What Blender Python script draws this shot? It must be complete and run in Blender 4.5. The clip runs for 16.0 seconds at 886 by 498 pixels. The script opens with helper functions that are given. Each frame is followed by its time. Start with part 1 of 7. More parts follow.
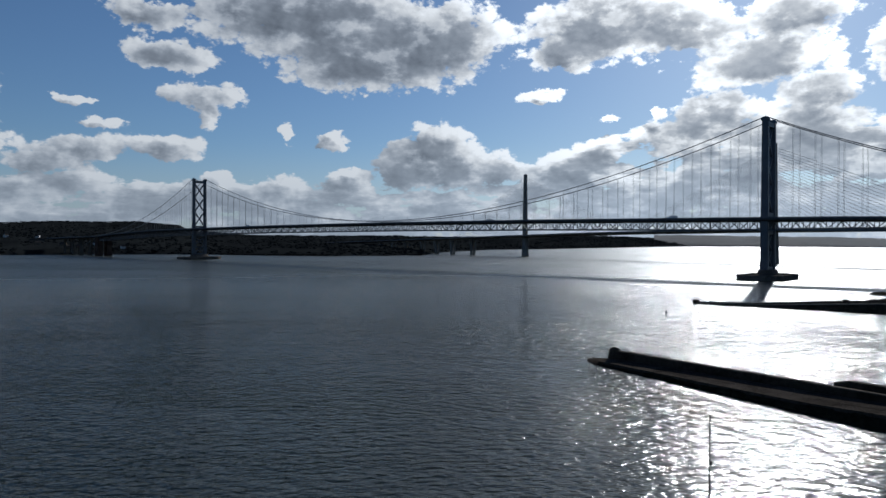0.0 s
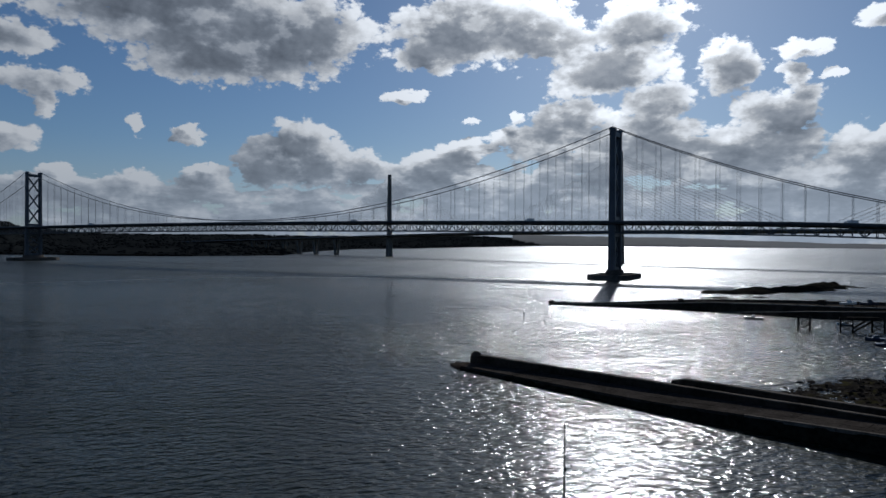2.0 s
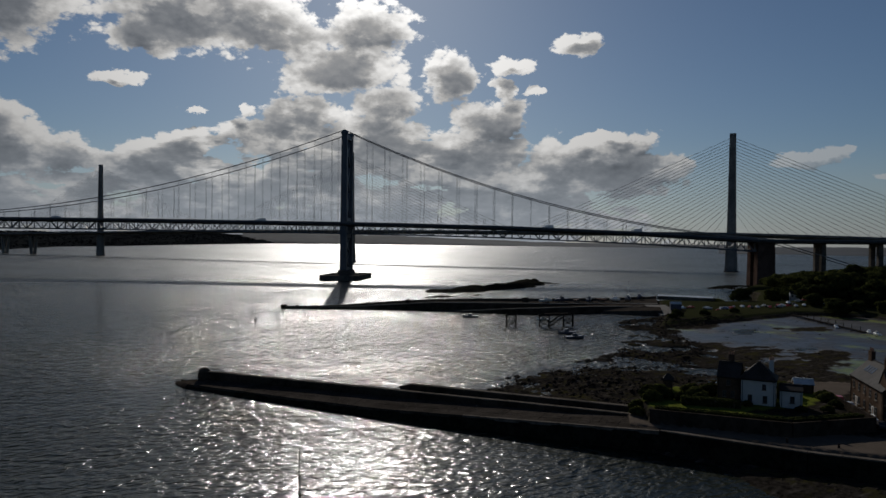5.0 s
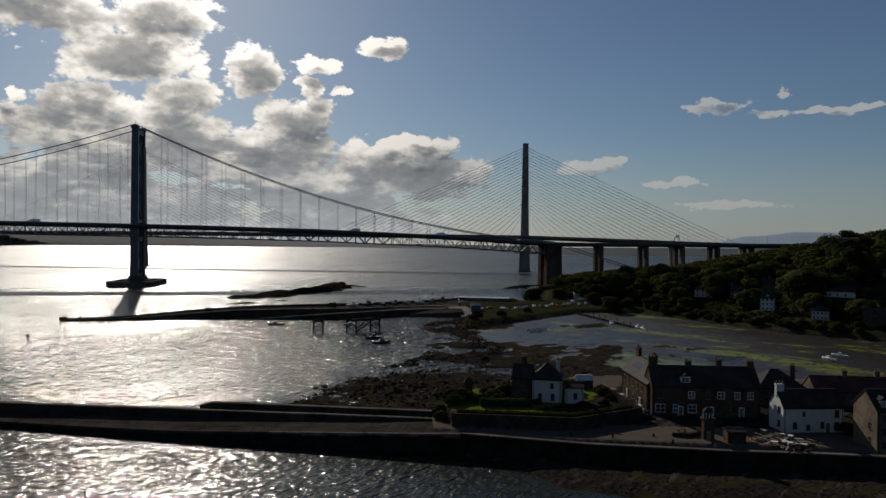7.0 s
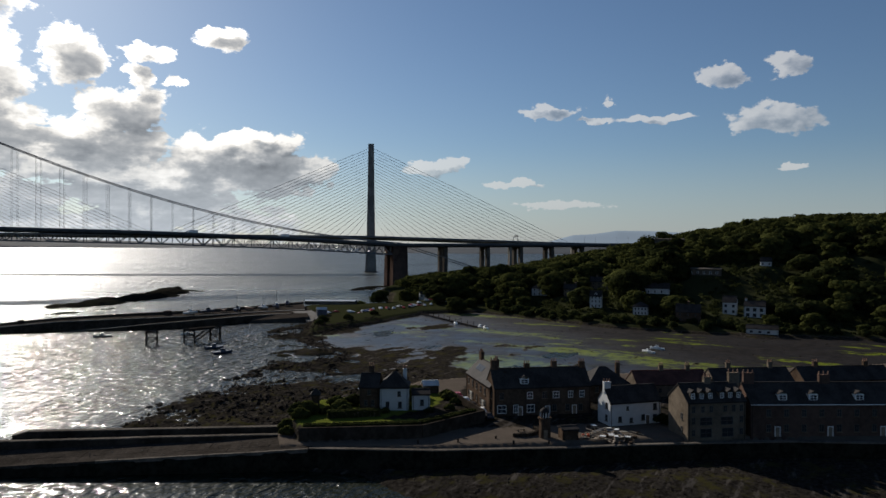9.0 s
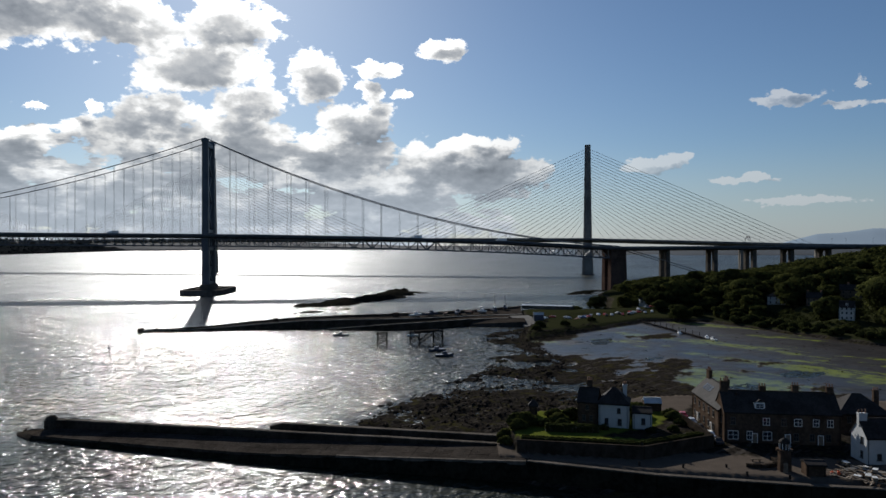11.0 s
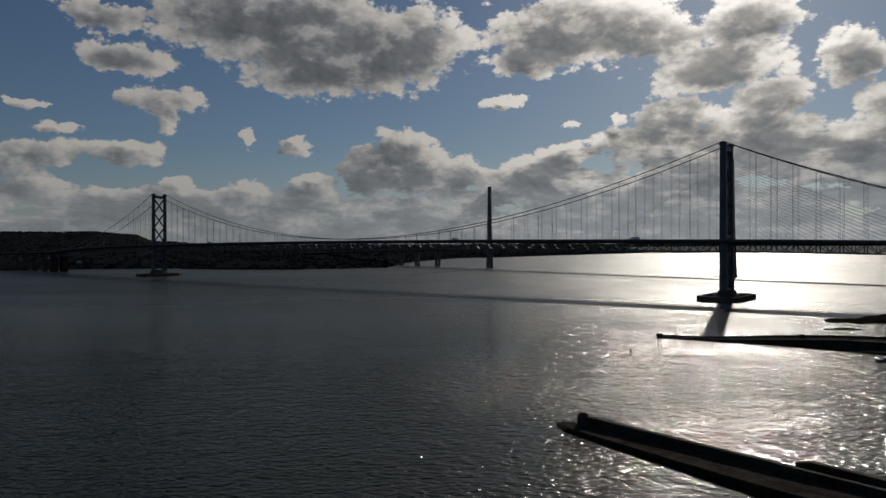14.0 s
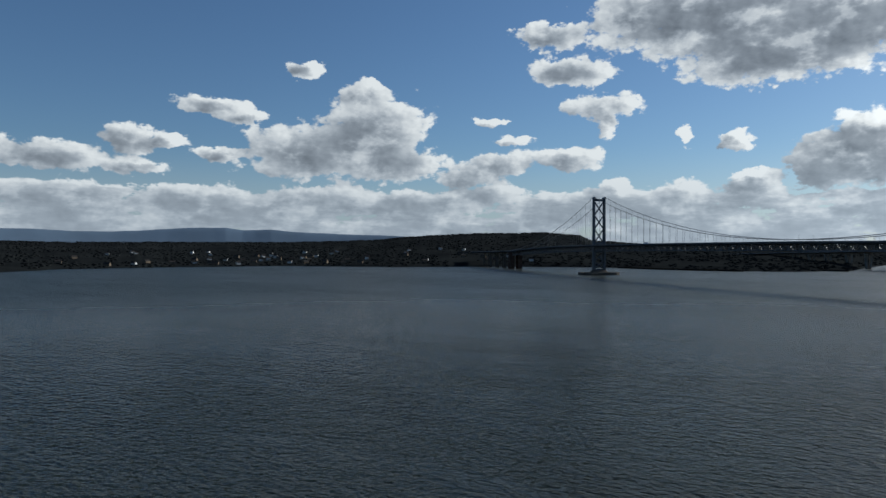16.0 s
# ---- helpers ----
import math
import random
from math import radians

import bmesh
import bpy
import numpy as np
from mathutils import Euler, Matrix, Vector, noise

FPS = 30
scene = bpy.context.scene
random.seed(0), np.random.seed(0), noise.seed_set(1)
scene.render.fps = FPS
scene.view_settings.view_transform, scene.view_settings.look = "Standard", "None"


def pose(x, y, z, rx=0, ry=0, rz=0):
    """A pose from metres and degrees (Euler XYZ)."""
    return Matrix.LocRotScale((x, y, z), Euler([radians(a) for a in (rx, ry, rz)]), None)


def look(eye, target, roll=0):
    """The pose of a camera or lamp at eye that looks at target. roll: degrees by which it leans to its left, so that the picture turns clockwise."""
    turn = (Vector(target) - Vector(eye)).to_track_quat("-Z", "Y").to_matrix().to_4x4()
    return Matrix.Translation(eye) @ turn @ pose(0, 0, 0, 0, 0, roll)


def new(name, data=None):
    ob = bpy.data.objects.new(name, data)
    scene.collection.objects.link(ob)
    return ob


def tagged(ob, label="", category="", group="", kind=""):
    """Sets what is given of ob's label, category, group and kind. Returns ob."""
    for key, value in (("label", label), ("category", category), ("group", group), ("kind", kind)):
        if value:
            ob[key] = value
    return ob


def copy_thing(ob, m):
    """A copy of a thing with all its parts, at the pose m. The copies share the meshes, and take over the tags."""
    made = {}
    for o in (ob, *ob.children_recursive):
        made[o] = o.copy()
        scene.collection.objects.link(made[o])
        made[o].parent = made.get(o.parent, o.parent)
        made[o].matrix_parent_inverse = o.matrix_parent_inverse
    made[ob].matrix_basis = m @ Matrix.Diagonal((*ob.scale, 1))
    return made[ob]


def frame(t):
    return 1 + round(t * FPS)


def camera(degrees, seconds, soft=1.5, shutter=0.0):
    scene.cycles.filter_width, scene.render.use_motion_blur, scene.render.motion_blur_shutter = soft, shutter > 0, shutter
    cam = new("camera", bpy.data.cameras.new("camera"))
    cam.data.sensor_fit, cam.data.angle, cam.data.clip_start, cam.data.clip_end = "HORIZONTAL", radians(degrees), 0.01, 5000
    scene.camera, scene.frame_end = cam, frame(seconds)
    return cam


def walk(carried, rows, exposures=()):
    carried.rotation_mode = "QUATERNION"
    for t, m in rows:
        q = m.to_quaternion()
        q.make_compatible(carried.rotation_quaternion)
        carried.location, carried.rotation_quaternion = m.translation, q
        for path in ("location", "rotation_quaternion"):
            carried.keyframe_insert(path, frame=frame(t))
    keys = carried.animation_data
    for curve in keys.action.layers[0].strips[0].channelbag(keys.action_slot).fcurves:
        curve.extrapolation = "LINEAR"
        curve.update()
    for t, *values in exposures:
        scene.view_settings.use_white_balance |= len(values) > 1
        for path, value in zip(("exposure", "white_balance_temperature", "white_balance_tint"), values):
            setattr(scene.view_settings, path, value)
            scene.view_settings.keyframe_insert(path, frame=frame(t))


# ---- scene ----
cam = camera(65.37, 16.0)
PATH = [
    (0, pose(1.14, 0.60, 37.25, 89.49, -0.26, 0.00)),
    (0.5, pose(1.07, 0.58, 37.81, 89.47, -0.28, -3.89)),
    (1, pose(1.03, 0.55, 38.32, 89.47, -0.30, -6.50)),
    (1.5, pose(1.01, 0.53, 38.91, 89.47, -0.34, -8.85)),
    (2, pose(0.92, 0.53, 39.59, 89.47, -0.40, -11.24)),
    (2.5, pose(0.77, 0.58, 40.26, 89.44, -0.51, -14.16)),
    (3, pose(0.65, 0.58, 40.96, 89.45, -0.58, -17.41)),
    (3.5, pose(0.56, 0.51, 41.64, 89.46, -0.59, -20.76)),
    (4, pose(0.49, 0.35, 42.29, 89.46, -0.63, -24.61)),
    (4.2, pose(0.46, 0.26, 42.53, 89.43, -0.63, -26.18)),
    (6.5, pose(-0.27, -0.78, 45.27, 89.61, -0.63, -46.01)),
    (7, pose(-0.40, -0.86, 45.89, 89.64, -0.58, -49.11)),
    (7.5, pose(-0.45, -0.90, 46.47, 89.65, -0.53, -52.24)),
    (8, pose(-0.45, -0.94, 47.13, 89.66, -0.49, -55.82)),
    (8.2, pose(-0.46, -0.94, 47.35, 89.66, -0.45, -57.27)),
    (8.8, pose(-0.55, -0.9, 48.1, 89.64, -0.3, -60.8)),
    (9.3, pose(-0.6, -0.8, 48.8, 89.62, -0.2, -62.6)),
    (9.8, pose(-0.68, -0.7, 49.45, 89.6, -0.1, -61.8)),
    (10.3, pose(-0.74, -0.63, 50.10, 89.60, -0.00, -56.82)),
    (10.5, pose(-0.74, -0.63, 50.36, 89.61, 0.08, -52.54)),
    (11, pose(-0.63, -0.68, 50.99, 89.70, 0.12, -44.03)),
    (11.5, pose(-0.51, -0.68, 51.59, 89.73, 0.17, -38.41)),
    (12, pose(-0.38, -0.62, 52.19, 89.77, 0.17, -32.07)),
    (12.5, pose(-0.27, -0.47, 52.78, 89.90, 0.19, -25.42)),
    (13, pose(-0.23, -0.26, 53.41, 89.88, 0.20, -18.62)),
    (13.5, pose(-0.31, -0.00, 54.09, 89.90, 0.15, -11.33)),
    (14, pose(-0.41, 0.26, 54.83, 89.92, 0.12, -2.97)),
    (14.3, pose(-0.44, 0.39, 55.27, 89.89, 0.08, 2.26)),
    (14.5, pose(-0.44, 0.46, 55.51, 89.92, 0.06, 5.94)),
    (15, pose(-0.38, 0.61, 56.04, 89.90, 0.01, 14.83)),
    (15.5, pose(-0.32, 0.75, 56.46, 89.94, 0.05, 23.36)),
    (16, pose(-0.28, 0.87, 56.82, 89.89, -0.07, 32.11)),
]
EXPOSURES = [(0, -0.14, 5850, 8), (1.5, -0.44, 5800, 9), (2.5, -0.74, 5800, 9), (3.3, -0.86, 6000, 9), (4, -0.96, 6250, 10), (6.5, -0.76, 6850, 10), (7, -0.58, 6950, 10), (8, -0.26, 6950, 10),
             (10.3, 0.26, 6300, 9), (11.2, -0.2, 6350, 9), (12.5, -0.88, 6600, 10), (13.5, -1.05, 6800, 10), (14.5, -0.78, 6950, 10), (15.2, -0.2, 6600, 8), (16, 0.15, 6050, 5)]
walk(cam, PATH, EXPOSURES)

# ---- sky and sun ----
SUN_AZ, SUN_EL = 26.8, 26.0
sun_dir = Vector((math.sin(radians(SUN_AZ)) * math.cos(radians(SUN_EL)), math.cos(radians(SUN_AZ)) * math.cos(radians(SUN_EL)), math.sin(radians(SUN_EL))))
sun_data = bpy.data.lights.new("sun", "SUN")
sun_data.energy, sun_data.angle, sun_data.color = 4.8, radians(0.5), (1.0, 0.96, 0.90)
sun = new("sun", sun_data)
sun.matrix_world = look(sun_dir * 500, (0, 0, 0))

# cumulus masses: azimuth, height, half width, half height in degrees
SKY_HIGH = [(-10.4, 17.6, 8.8, 3.5), (-1.2, 16.2, 7.0, 3.2), (-6.3, 14.5, 7.0, 2.2), (-16.6, 17.7, 3.9, 2.0), (-21.6, 14.1, 3.5, 1.0),
            (-23.2, 16.8, 2.8, 1.0), (13.5, 17.3, 6.4, 2.8), (10.4, 15.3, 3.1, 1.5), (18.2, 17.3, 3.7, 2.0), (19.8, 16.1, 5.6, 1.5),
            (27.0, 16.8, 3.7, 2.2), (24.6, 13.7, 5.2, 1.8), (21.3, 10.3, 3.4, 1.6), (28.6, 11.0, 2.9, 1.5), (33.7, 13.5, 2.4, 2.0),
            (27.4, 8.8, 4.6, 1.5), (36.8, 10.0, 3.4, 1.7), (38.8, 14.2, 1.9, 0.7), (38.2, 12.5, 1.1, 0.9), (40.7, 12.2, 0.8, 0.3)]
SKY_MID = [(44.3, 15.8, 2.1, 0.8), (36.0, 7.1, 4.3, 1.8), (19.1, 8.1, 3.4, 1.5), (17.4, 10.3, 0.6, 0.5), (31.6, 6.2, 5.7, 1.8),
           (46.2, 6.9, 4.4, 1.7), (46.6, 8.5, 1.5, 0.7), (44.6, 8.1, 1.2, 0.6), (48.5, 7.9, 1.3, 0.6), (46.0, 5.2, 5.2, 1.2), (42.3, 6.3, 3.2, 1.7), (50.3, 6.0, 2.8, 1.3), (60.9, 6.3, 2.2, 0.5), (63.1, 6.8, 1.0, 0.4),
           (70.9, 10.7, 2.4, 0.5), (75.3, 11.4, 0.5, 0.4), (74.2, 9.9, 1.9, 0.2), (83.9, 12.7, 2.0, 0.8), (88.5, 13.2, 1.5, 1.0),
           (87.5, 9.4, 2.9, 1.0), (78.9, 10.0, 3.3, 0.3), (67.8, 5.0, 2.6, 0.3), (71.6, 3.3, 4.1, 0.3), (88.6, 5.9, 1.3, 0.3)]
SKY_LEFT = [(-42.5, 7.7, 5.3, 2.2), (-37.9, 9.2, 4.7, 3.4), (-38.4, 12.5, 1.6, 1.2), (-36.0, 6.9, 3.5, 1.6), (-50.4, 10.9, 2.8, 0.8),
            (-47.8, 10.4, 2.0, 0.6), (-43.3, 14.3, 1.6, 0.6), (-56.3, 8.2, 1.8, 1.1), (-61.7, 6.7, 4.1, 1.2), (-56.1, 6.2, 2.4, 0.7),
            (-53.7, 8.1, 1.4, 0.6), (-50.0, 7.4, 2.6, 0.5), (-28.1, 10.3, 1.3, 0.4), (-26.7, 8.7, 1.6, 0.4), (-19.4, 11.3, 3.1, 1.0),
            (-18.7, 9.9, 1.0, 0.9), (-27.2, 6.9, 2.3, 1.1), (-30.0, 5.8, 2.6, 0.9), (-21.6, 7.2, 2.9, 0.9), (-12.7, 8.7, 0.7, 0.7), (-9.2, 8.2, 1.6, 0.8)]
SKY_LOW = [(-0.7, 7.8, 3.3, 1.9), (0.7, 6.1, 5.1, 1.8), (-3.0, 6.0, 2.3, 1.9), (5.4, 6.1, 2.3, 1.1), (10.4, 6.4, 2.5, 1.2),
           (7.7, 11.8, 2.2, 0.5), (13.5, 10.0, 1.2, 0.3), (-7.7, 5.4, 1.9, 0.5), (-12.7, 4.1, 2.5, 1.1), (-18.3, 4.8, 1.2, 0.8),
           (17.9, 8.5, 2.1, 1.3), (-62.8, 3.9, 3.2, 1.0), (-59.2, 3.0, 4.2, 0.8), (-51.7, 3.8, 5.6, 1.0), (-42.5, 4.0, 5.1, 1.0),
           (-34.2, 3.9, 4.2, 1.0), (-28.6, 4.4, 2.8, 1.0), (18.4, 3.9, 4.3, 1.6)]


class Nodes:
    """Short names for building node trees."""

    def __init__(self, tree):
        self.t = tree

    def n(self, kind, **kw):
        nd = self.t.nodes.new(kind)
        for k, v in kw.items():
            if k == "op":
                nd.operation = v
            elif k == "clamp":
                nd.use_clamp = v
        return nd

    def put(self, sock, v):
        if isinstance(v, bpy.types.NodeSocket):
            self.t.links.new(v, sock)
        else:
            sock.default_value = v

    def m(self, op, a, b=0.0, c=0.0, clamp=False):
        nd = self.n("ShaderNodeMath", op=op, clamp=clamp)
        for i, v in enumerate((a, b, c)):
            self.put(nd.inputs[i], v)
        return nd.outputs[0]

    def v(self, op, a, b=(0, 0, 0), c=(0, 0, 0)):
        nd = self.n("ShaderNodeVectorMath", op=op)
        for i, x in enumerate((a, b, c)):
            if i < len(nd.inputs) and nd.inputs[i].type == "VECTOR":
                self.put(nd.inputs[i], x)
        return nd.outputs["Value"] if op in ("LENGTH", "DOT_PRODUCT") else nd.outputs[0]

    def mix(self, f, a, b):
        nd = self.n("ShaderNodeMix")
        nd.data_type = "RGBA"
        self.put(nd.inputs["Factor"], f)
        self.put(nd.inputs[6], a)
        self.put(nd.inputs[7], b)
        return nd.outputs[2]

    def step(self, x, lo, hi, a=0.0, b=1.0):
        nd = self.n("ShaderNodeMapRange")
        nd.interpolation_type = "SMOOTHSTEP"
        for i, v in enumerate((x, lo, hi, a, b)):
            self.put(nd.inputs[i], v)
        return nd.outputs[0]

    def noise(self, vec, scale, detail=4.0, rough=0.55, dist=0.0):
        nd = self.n("ShaderNodeTexNoise")
        self.put(nd.inputs["Vector"], vec)
        for k, v in (("Scale", scale), ("Detail", detail), ("Roughness", rough), ("Distortion", dist)):
            nd.inputs[k].default_value = v
        return nd.outputs[0]


def cloud_group():
    """Thickness of the cloud cover at a point (azimuth, height, 0) of the sky, in degrees."""
    g = bpy.data.node_groups.new("cloud cover", "ShaderNodeTree")
    g.interface.new_socket("Point", in_out="INPUT", socket_type="NodeSocketVector")
    g.interface.new_socket("Cover", in_out="OUTPUT", socket_type="NodeSocketFloat")
    g.interface.new_socket("Body", in_out="OUTPUT", socket_type="NodeSocketFloat")
    g.interface.new_socket("Detail", in_out="OUTPUT", socket_type="NodeSocketFloat")
    N = Nodes(g)
    p = N.n("NodeGroupInput").outputs[0]
    out = N.n("NodeGroupOutput")
    # ragged outlines: shift the lookup by noise before meeting the masses
    flat = N.v("MULTIPLY", p, (1.0, 1.5, 1.0))
    big = N.noise(flat, 0.34, 8.0, 0.57)
    puffs = []
    for sc, amt in ((0.55, 0.45), (1.5, 0.24), (3.6, 0.11)):
        vo = N.n("ShaderNodeTexVoronoi")
        vo.feature = "SMOOTH_F1"
        vo.inputs["Scale"].default_value = sc
        vo.inputs["Smoothness"].default_value = 0.25
        warp = N.n("ShaderNodeTexNoise")
        N.put(warp.inputs["Vector"], flat)
        warp.inputs["Scale"].default_value = sc * 1.1
        warp.inputs["Detail"].default_value = 3.0
        N.put(vo.inputs["Vector"], N.v("ADD", flat, N.v("SCALE", N.v("SUBTRACT", warp.outputs[1], (0.5, 0.5, 0.5)))))
        vo.inputs["Vector"].links[0].from_node.inputs[1].links[0].from_node.inputs["Scale"].default_value = 1.1 / sc
        puffs.append(N.m("MULTIPLY", N.m("SUBTRACT", 0.42, vo.outputs["Distance"]), amt))
    puff = N.m("ADD", N.m("ADD", puffs[0], puffs[1]), puffs[2])
    wob = N.n("ShaderNodeTexNoise")
    N.put(wob.inputs["Vector"], flat)
    for k, v in (("Scale", 0.55), ("Detail", 5.0), ("Roughness", 0.6)):
        wob.inputs[k].default_value = v
    off = N.v("MULTIPLY", N.v("SUBTRACT", wob.outputs[1], (0.5, 0.5, 0.5)), (2.6, 1.7, 0.0))
    q = N.v("ADD", p, off)
    acc = None
    for az, el, w, h in SKY_HIGH + SKY_MID + SKY_LEFT + SKY_LOW:
        w, h = w * 1.17, h * 1.17
        d = N.v("LENGTH", N.v("MULTIPLY_ADD", q, (1 / w, 1 / h, 0), (-az / w, -el / h, 0)))
        acc = d if acc is None else N.m("SMOOTH_MIN", acc, d, 0.35)
    body = N.m("SUBTRACT", 1.0, N.m("MINIMUM", acc, 3.0))
    # a broken bank of far cloud low over the horizon, thinner towards the west
    sep = N.n("ShaderNodeSeparateXYZ")
    N.put(sep.inputs[0], p)
    az, el = sep.outputs[0], sep.outputs[1]
    bank = N.noise(N.v("MULTIPLY", p, (0.14, 0.5, 1.0)), 1.0, 8.0, 0.62)
    bank = N.m("MULTIPLY", N.m("SUBTRACT", bank, 0.36), 4.2)
    bulge = N.m("MULTIPLY", N.step(az, 2.0, 16.0), N.step(az, 52.0, 36.0))
    lim = N.m("MULTIPLY", N.step(el, N.m("ADD", 6.6, N.m("MULTIPLY", bulge, 4.2)), N.m("ADD", 3.6, N.m("MULTIPLY", bulge, 4.2))), N.step(az, 66.0, 36.0, 0.12, 1.0))
    bank = N.m("SUBTRACT", N.m("MULTIPLY", bank, lim), N.m("MULTIPLY", N.m("SUBTRACT", 1.0, lim), 0.8))
    # beyond what is seen: scattered fair-weather cloud, high and behind
    rest = N.m("MULTIPLY", N.m("SUBTRACT", N.noise(N.v("MULTIPLY", p, (0.05, 0.1, 1.0)), 1.0, 7.0, 0.6), 0.76), 4.0)
    away = N.m("MAXIMUM", N.step(el, 21.0, 27.0), N.step(N.m("ABSOLUTE", N.m("SUBTRACT", az, 13.0)), 82.0, 90.0))
    rest = N.m("SUBTRACT", N.m("MULTIPLY", rest, away), N.m("MULTIPLY", N.m("SUBTRACT", 1.0, away), 0.9))
    cover = N.m("SMOOTH_MAX", N.m("SMOOTH_MAX", body, bank, 0.2), rest, 0.1)
    soft = N.noise(flat, 0.28, 2.0, 0.5)
    N.put(out.inputs[1], N.m("ADD", cover, N.m("MULTIPLY", N.m("SUBTRACT", soft, 0.5), 0.35)))
    detail = N.m("ADD", puff, N.m("MULTIPLY", N.m("SUBTRACT", big, 0.5), 1.1))
    billow = N.m("ADD", N.m("ADD", N.m("MULTIPLY", puffs[0], 1.3), N.m("MULTIPLY", puffs[1], 0.9)), N.m("ADD", N.m("MULTIPLY", puffs[2], 0.25), N.m("MULTIPLY", N.m("SUBTRACT", N.noise(flat, 0.42, 6.0, 0.5), 0.5), 1.0)))
    N.put(out.inputs[2], billow)
    cover = N.m("ADD", cover, detail)
    N.put(out.inputs[0], cover)
    return g


world = bpy.data.worlds.new("sky")
scene.world = world
world.use_nodes = True
world.node_tree.nodes.clear()
W = Nodes(world.node_tree)
sky = W.n("ShaderNodeTexSky")
sky.sky_type, sky.sun_disc = "NISHITA", False
sky.sun_elevation, sky.sun_rotation = radians(SUN_EL), radians(SUN_AZ)
sky.altitude, sky.air_density, sky.dust_density, sky.ozone_density = 40, 1.0, 0.4, 2.5
SKY_STRENGTH = 0.058
co = W.n("ShaderNodeTexCoord").outputs["Generated"]
way = W.v("NORMALIZE", co)
sp = W.n("ShaderNodeSeparateXYZ")
W.put(sp.inputs[0], way)
azim = W.m("MULTIPLY", W.m("ARCTAN2", sp.outputs[0], sp.outputs[1]), 57.29578)
elev = W.m("MULTIPLY", W.m("ARCSINE", sp.outputs[2]), 57.29578)
comb = W.n("ShaderNodeCombineXYZ")
W.put(comb.inputs[0], azim)
W.put(comb.inputs[1], elev)
place = comb.outputs[0]
grp = cloud_group()


def cover_at(vec):
    nd = W.n("ShaderNodeGroup")
    nd.node_tree = grp
    W.put(nd.inputs[0], vec)
    return nd.outputs


c0, b0, d0 = cover_at(place)
to_sun = W.v("NORMALIZE", W.v("SUBTRACT", (SUN_AZ, SUN_EL + 6, 0), place))
c1, b1 = cover_at(W.v("MULTIPLY_ADD", to_sun, (1.3, 1.3, 0), place))[:2]
d2 = cover_at(W.v("MULTIPLY_ADD", to_sun, (0.36, 0.36, 0), place))[2]
alpha = W.step(c0, -0.04, 0.17)
# low clouds show their shaded undersides right to the edge
thick = W.m("MAXIMUM", W.step(b0, -0.05, 1.0), W.step(elev, 14.5, 8.5, 0.0, 0.42))
near_sun = W.step(W.v("DOT_PRODUCT", way, tuple(sun_dir)), 0.62, 0.97)
glow = W.m("POWER", W.m("MAXIMUM", W.v("DOT_PRODUCT", way, tuple(sun_dir)), 0.0), 14.0)
# light that reaches this side of the cloud: less where more cloud lies towards the sun
depth = W.m("MULTIPLY", W.m("MAXIMUM", W.m("ADD", b1, 0.12), 0.0), W.m("ADD", 1.0, W.m("MULTIPLY", near_sun, 0.8)))
# uneven thickness: grey patches stand in some parts of a cloud and not in others
uneven = W.noise(W.v("MULTIPLY", place, (1.0, 1.6, 1.0)), 0.3, 4.0, 0.58)
depth = W.m("MULTIPLY", depth, W.step(uneven, 0.36, 0.62, 0.3, 1.75))
through_light = W.m("EXPONENT", W.m("MULTIPLY", W.m("MULTIPLY", depth, thick), -2.6))
floor_light = W.m("SUBTRACT", 0.33, W.m("MULTIPLY", near_sun, 0.07))
lit = W.m("ADD", floor_light, W.m("MULTIPLY", W.m("SUBTRACT", 1.0, floor_light), through_light))
relief = W.m("ADD", W.m("MULTIPLY", W.m("SUBTRACT", c0, c1), 0.2), W.m("MULTIPLY", W.m("SUBTRACT", d0, d2), 0.32))
relief = W.m("MULTIPLY", relief, W.step(elev, 10.0, 4.0, 1.0, 1.25))
lit = W.m("ADD", lit, W.m("MULTIPLY", relief, W.m("ADD", 0.15, lit)))
lit = W.m("MULTIPLY", W.m("MINIMUM", W.m("MAXIMUM", lit, 0.12), 1.1), W.m("ADD", 0.66, W.m("MULTIPLY", glow, 1.45)))
tone = W.mix(W.step(lit, 0.1, 0.8), (0.84, 0.92, 1.04, 1), (1.0, 0.985, 0.96, 1))
vm = W.n("ShaderNodeVectorMath", op="SCALE")
W.put(vm.inputs[0], tone)
W.put(vm.inputs["Scale"], lit)
vs = W.n("ShaderNodeVectorMath", op="SCALE")
W.put(vs.inputs[0], W.v("MULTIPLY", sky.outputs[0], (0.84, 0.97, 1.12)))
vs.inputs["Scale"].default_value = SKY_STRENGTH
# the small clouds in the west are thin
alpha = W.m("MULTIPLY", alpha, W.step(azim, 48.0, 62.0, 1.0, 0.62))
full = W.mix(W.m("MULTIPLY", alpha, 0.96), vs.outputs[0], vm.outputs[0])
# pale haze low over the horizon, brighter towards the sun, in front of sky and cloud alike
glare = W.m("POWER", W.m("MAXIMUM", W.v("DOT_PRODUCT", way, tuple(sun_dir)), 0.0), 8.0)
vh = W.n("ShaderNodeVectorMath", op="SCALE")
vh.inputs[0].default_value = (0.55, 0.62, 0.71)
away = W.step(W.v("DOT_PRODUCT", way, tuple(sun_dir)), -0.7, 0.1, 0.45, 1.0)
W.put(vh.inputs["Scale"], W.m("MULTIPLY", away, W.m("ADD", 0.61, W.m("MULTIPLY", glare, 1.2))))
full = W.mix(W.step(elev, 8.5, -0.5, 0.0, 0.62), full, vh.outputs[0])
bg = W.n("ShaderNodeBackground")
W.put(bg.inputs[0], full)
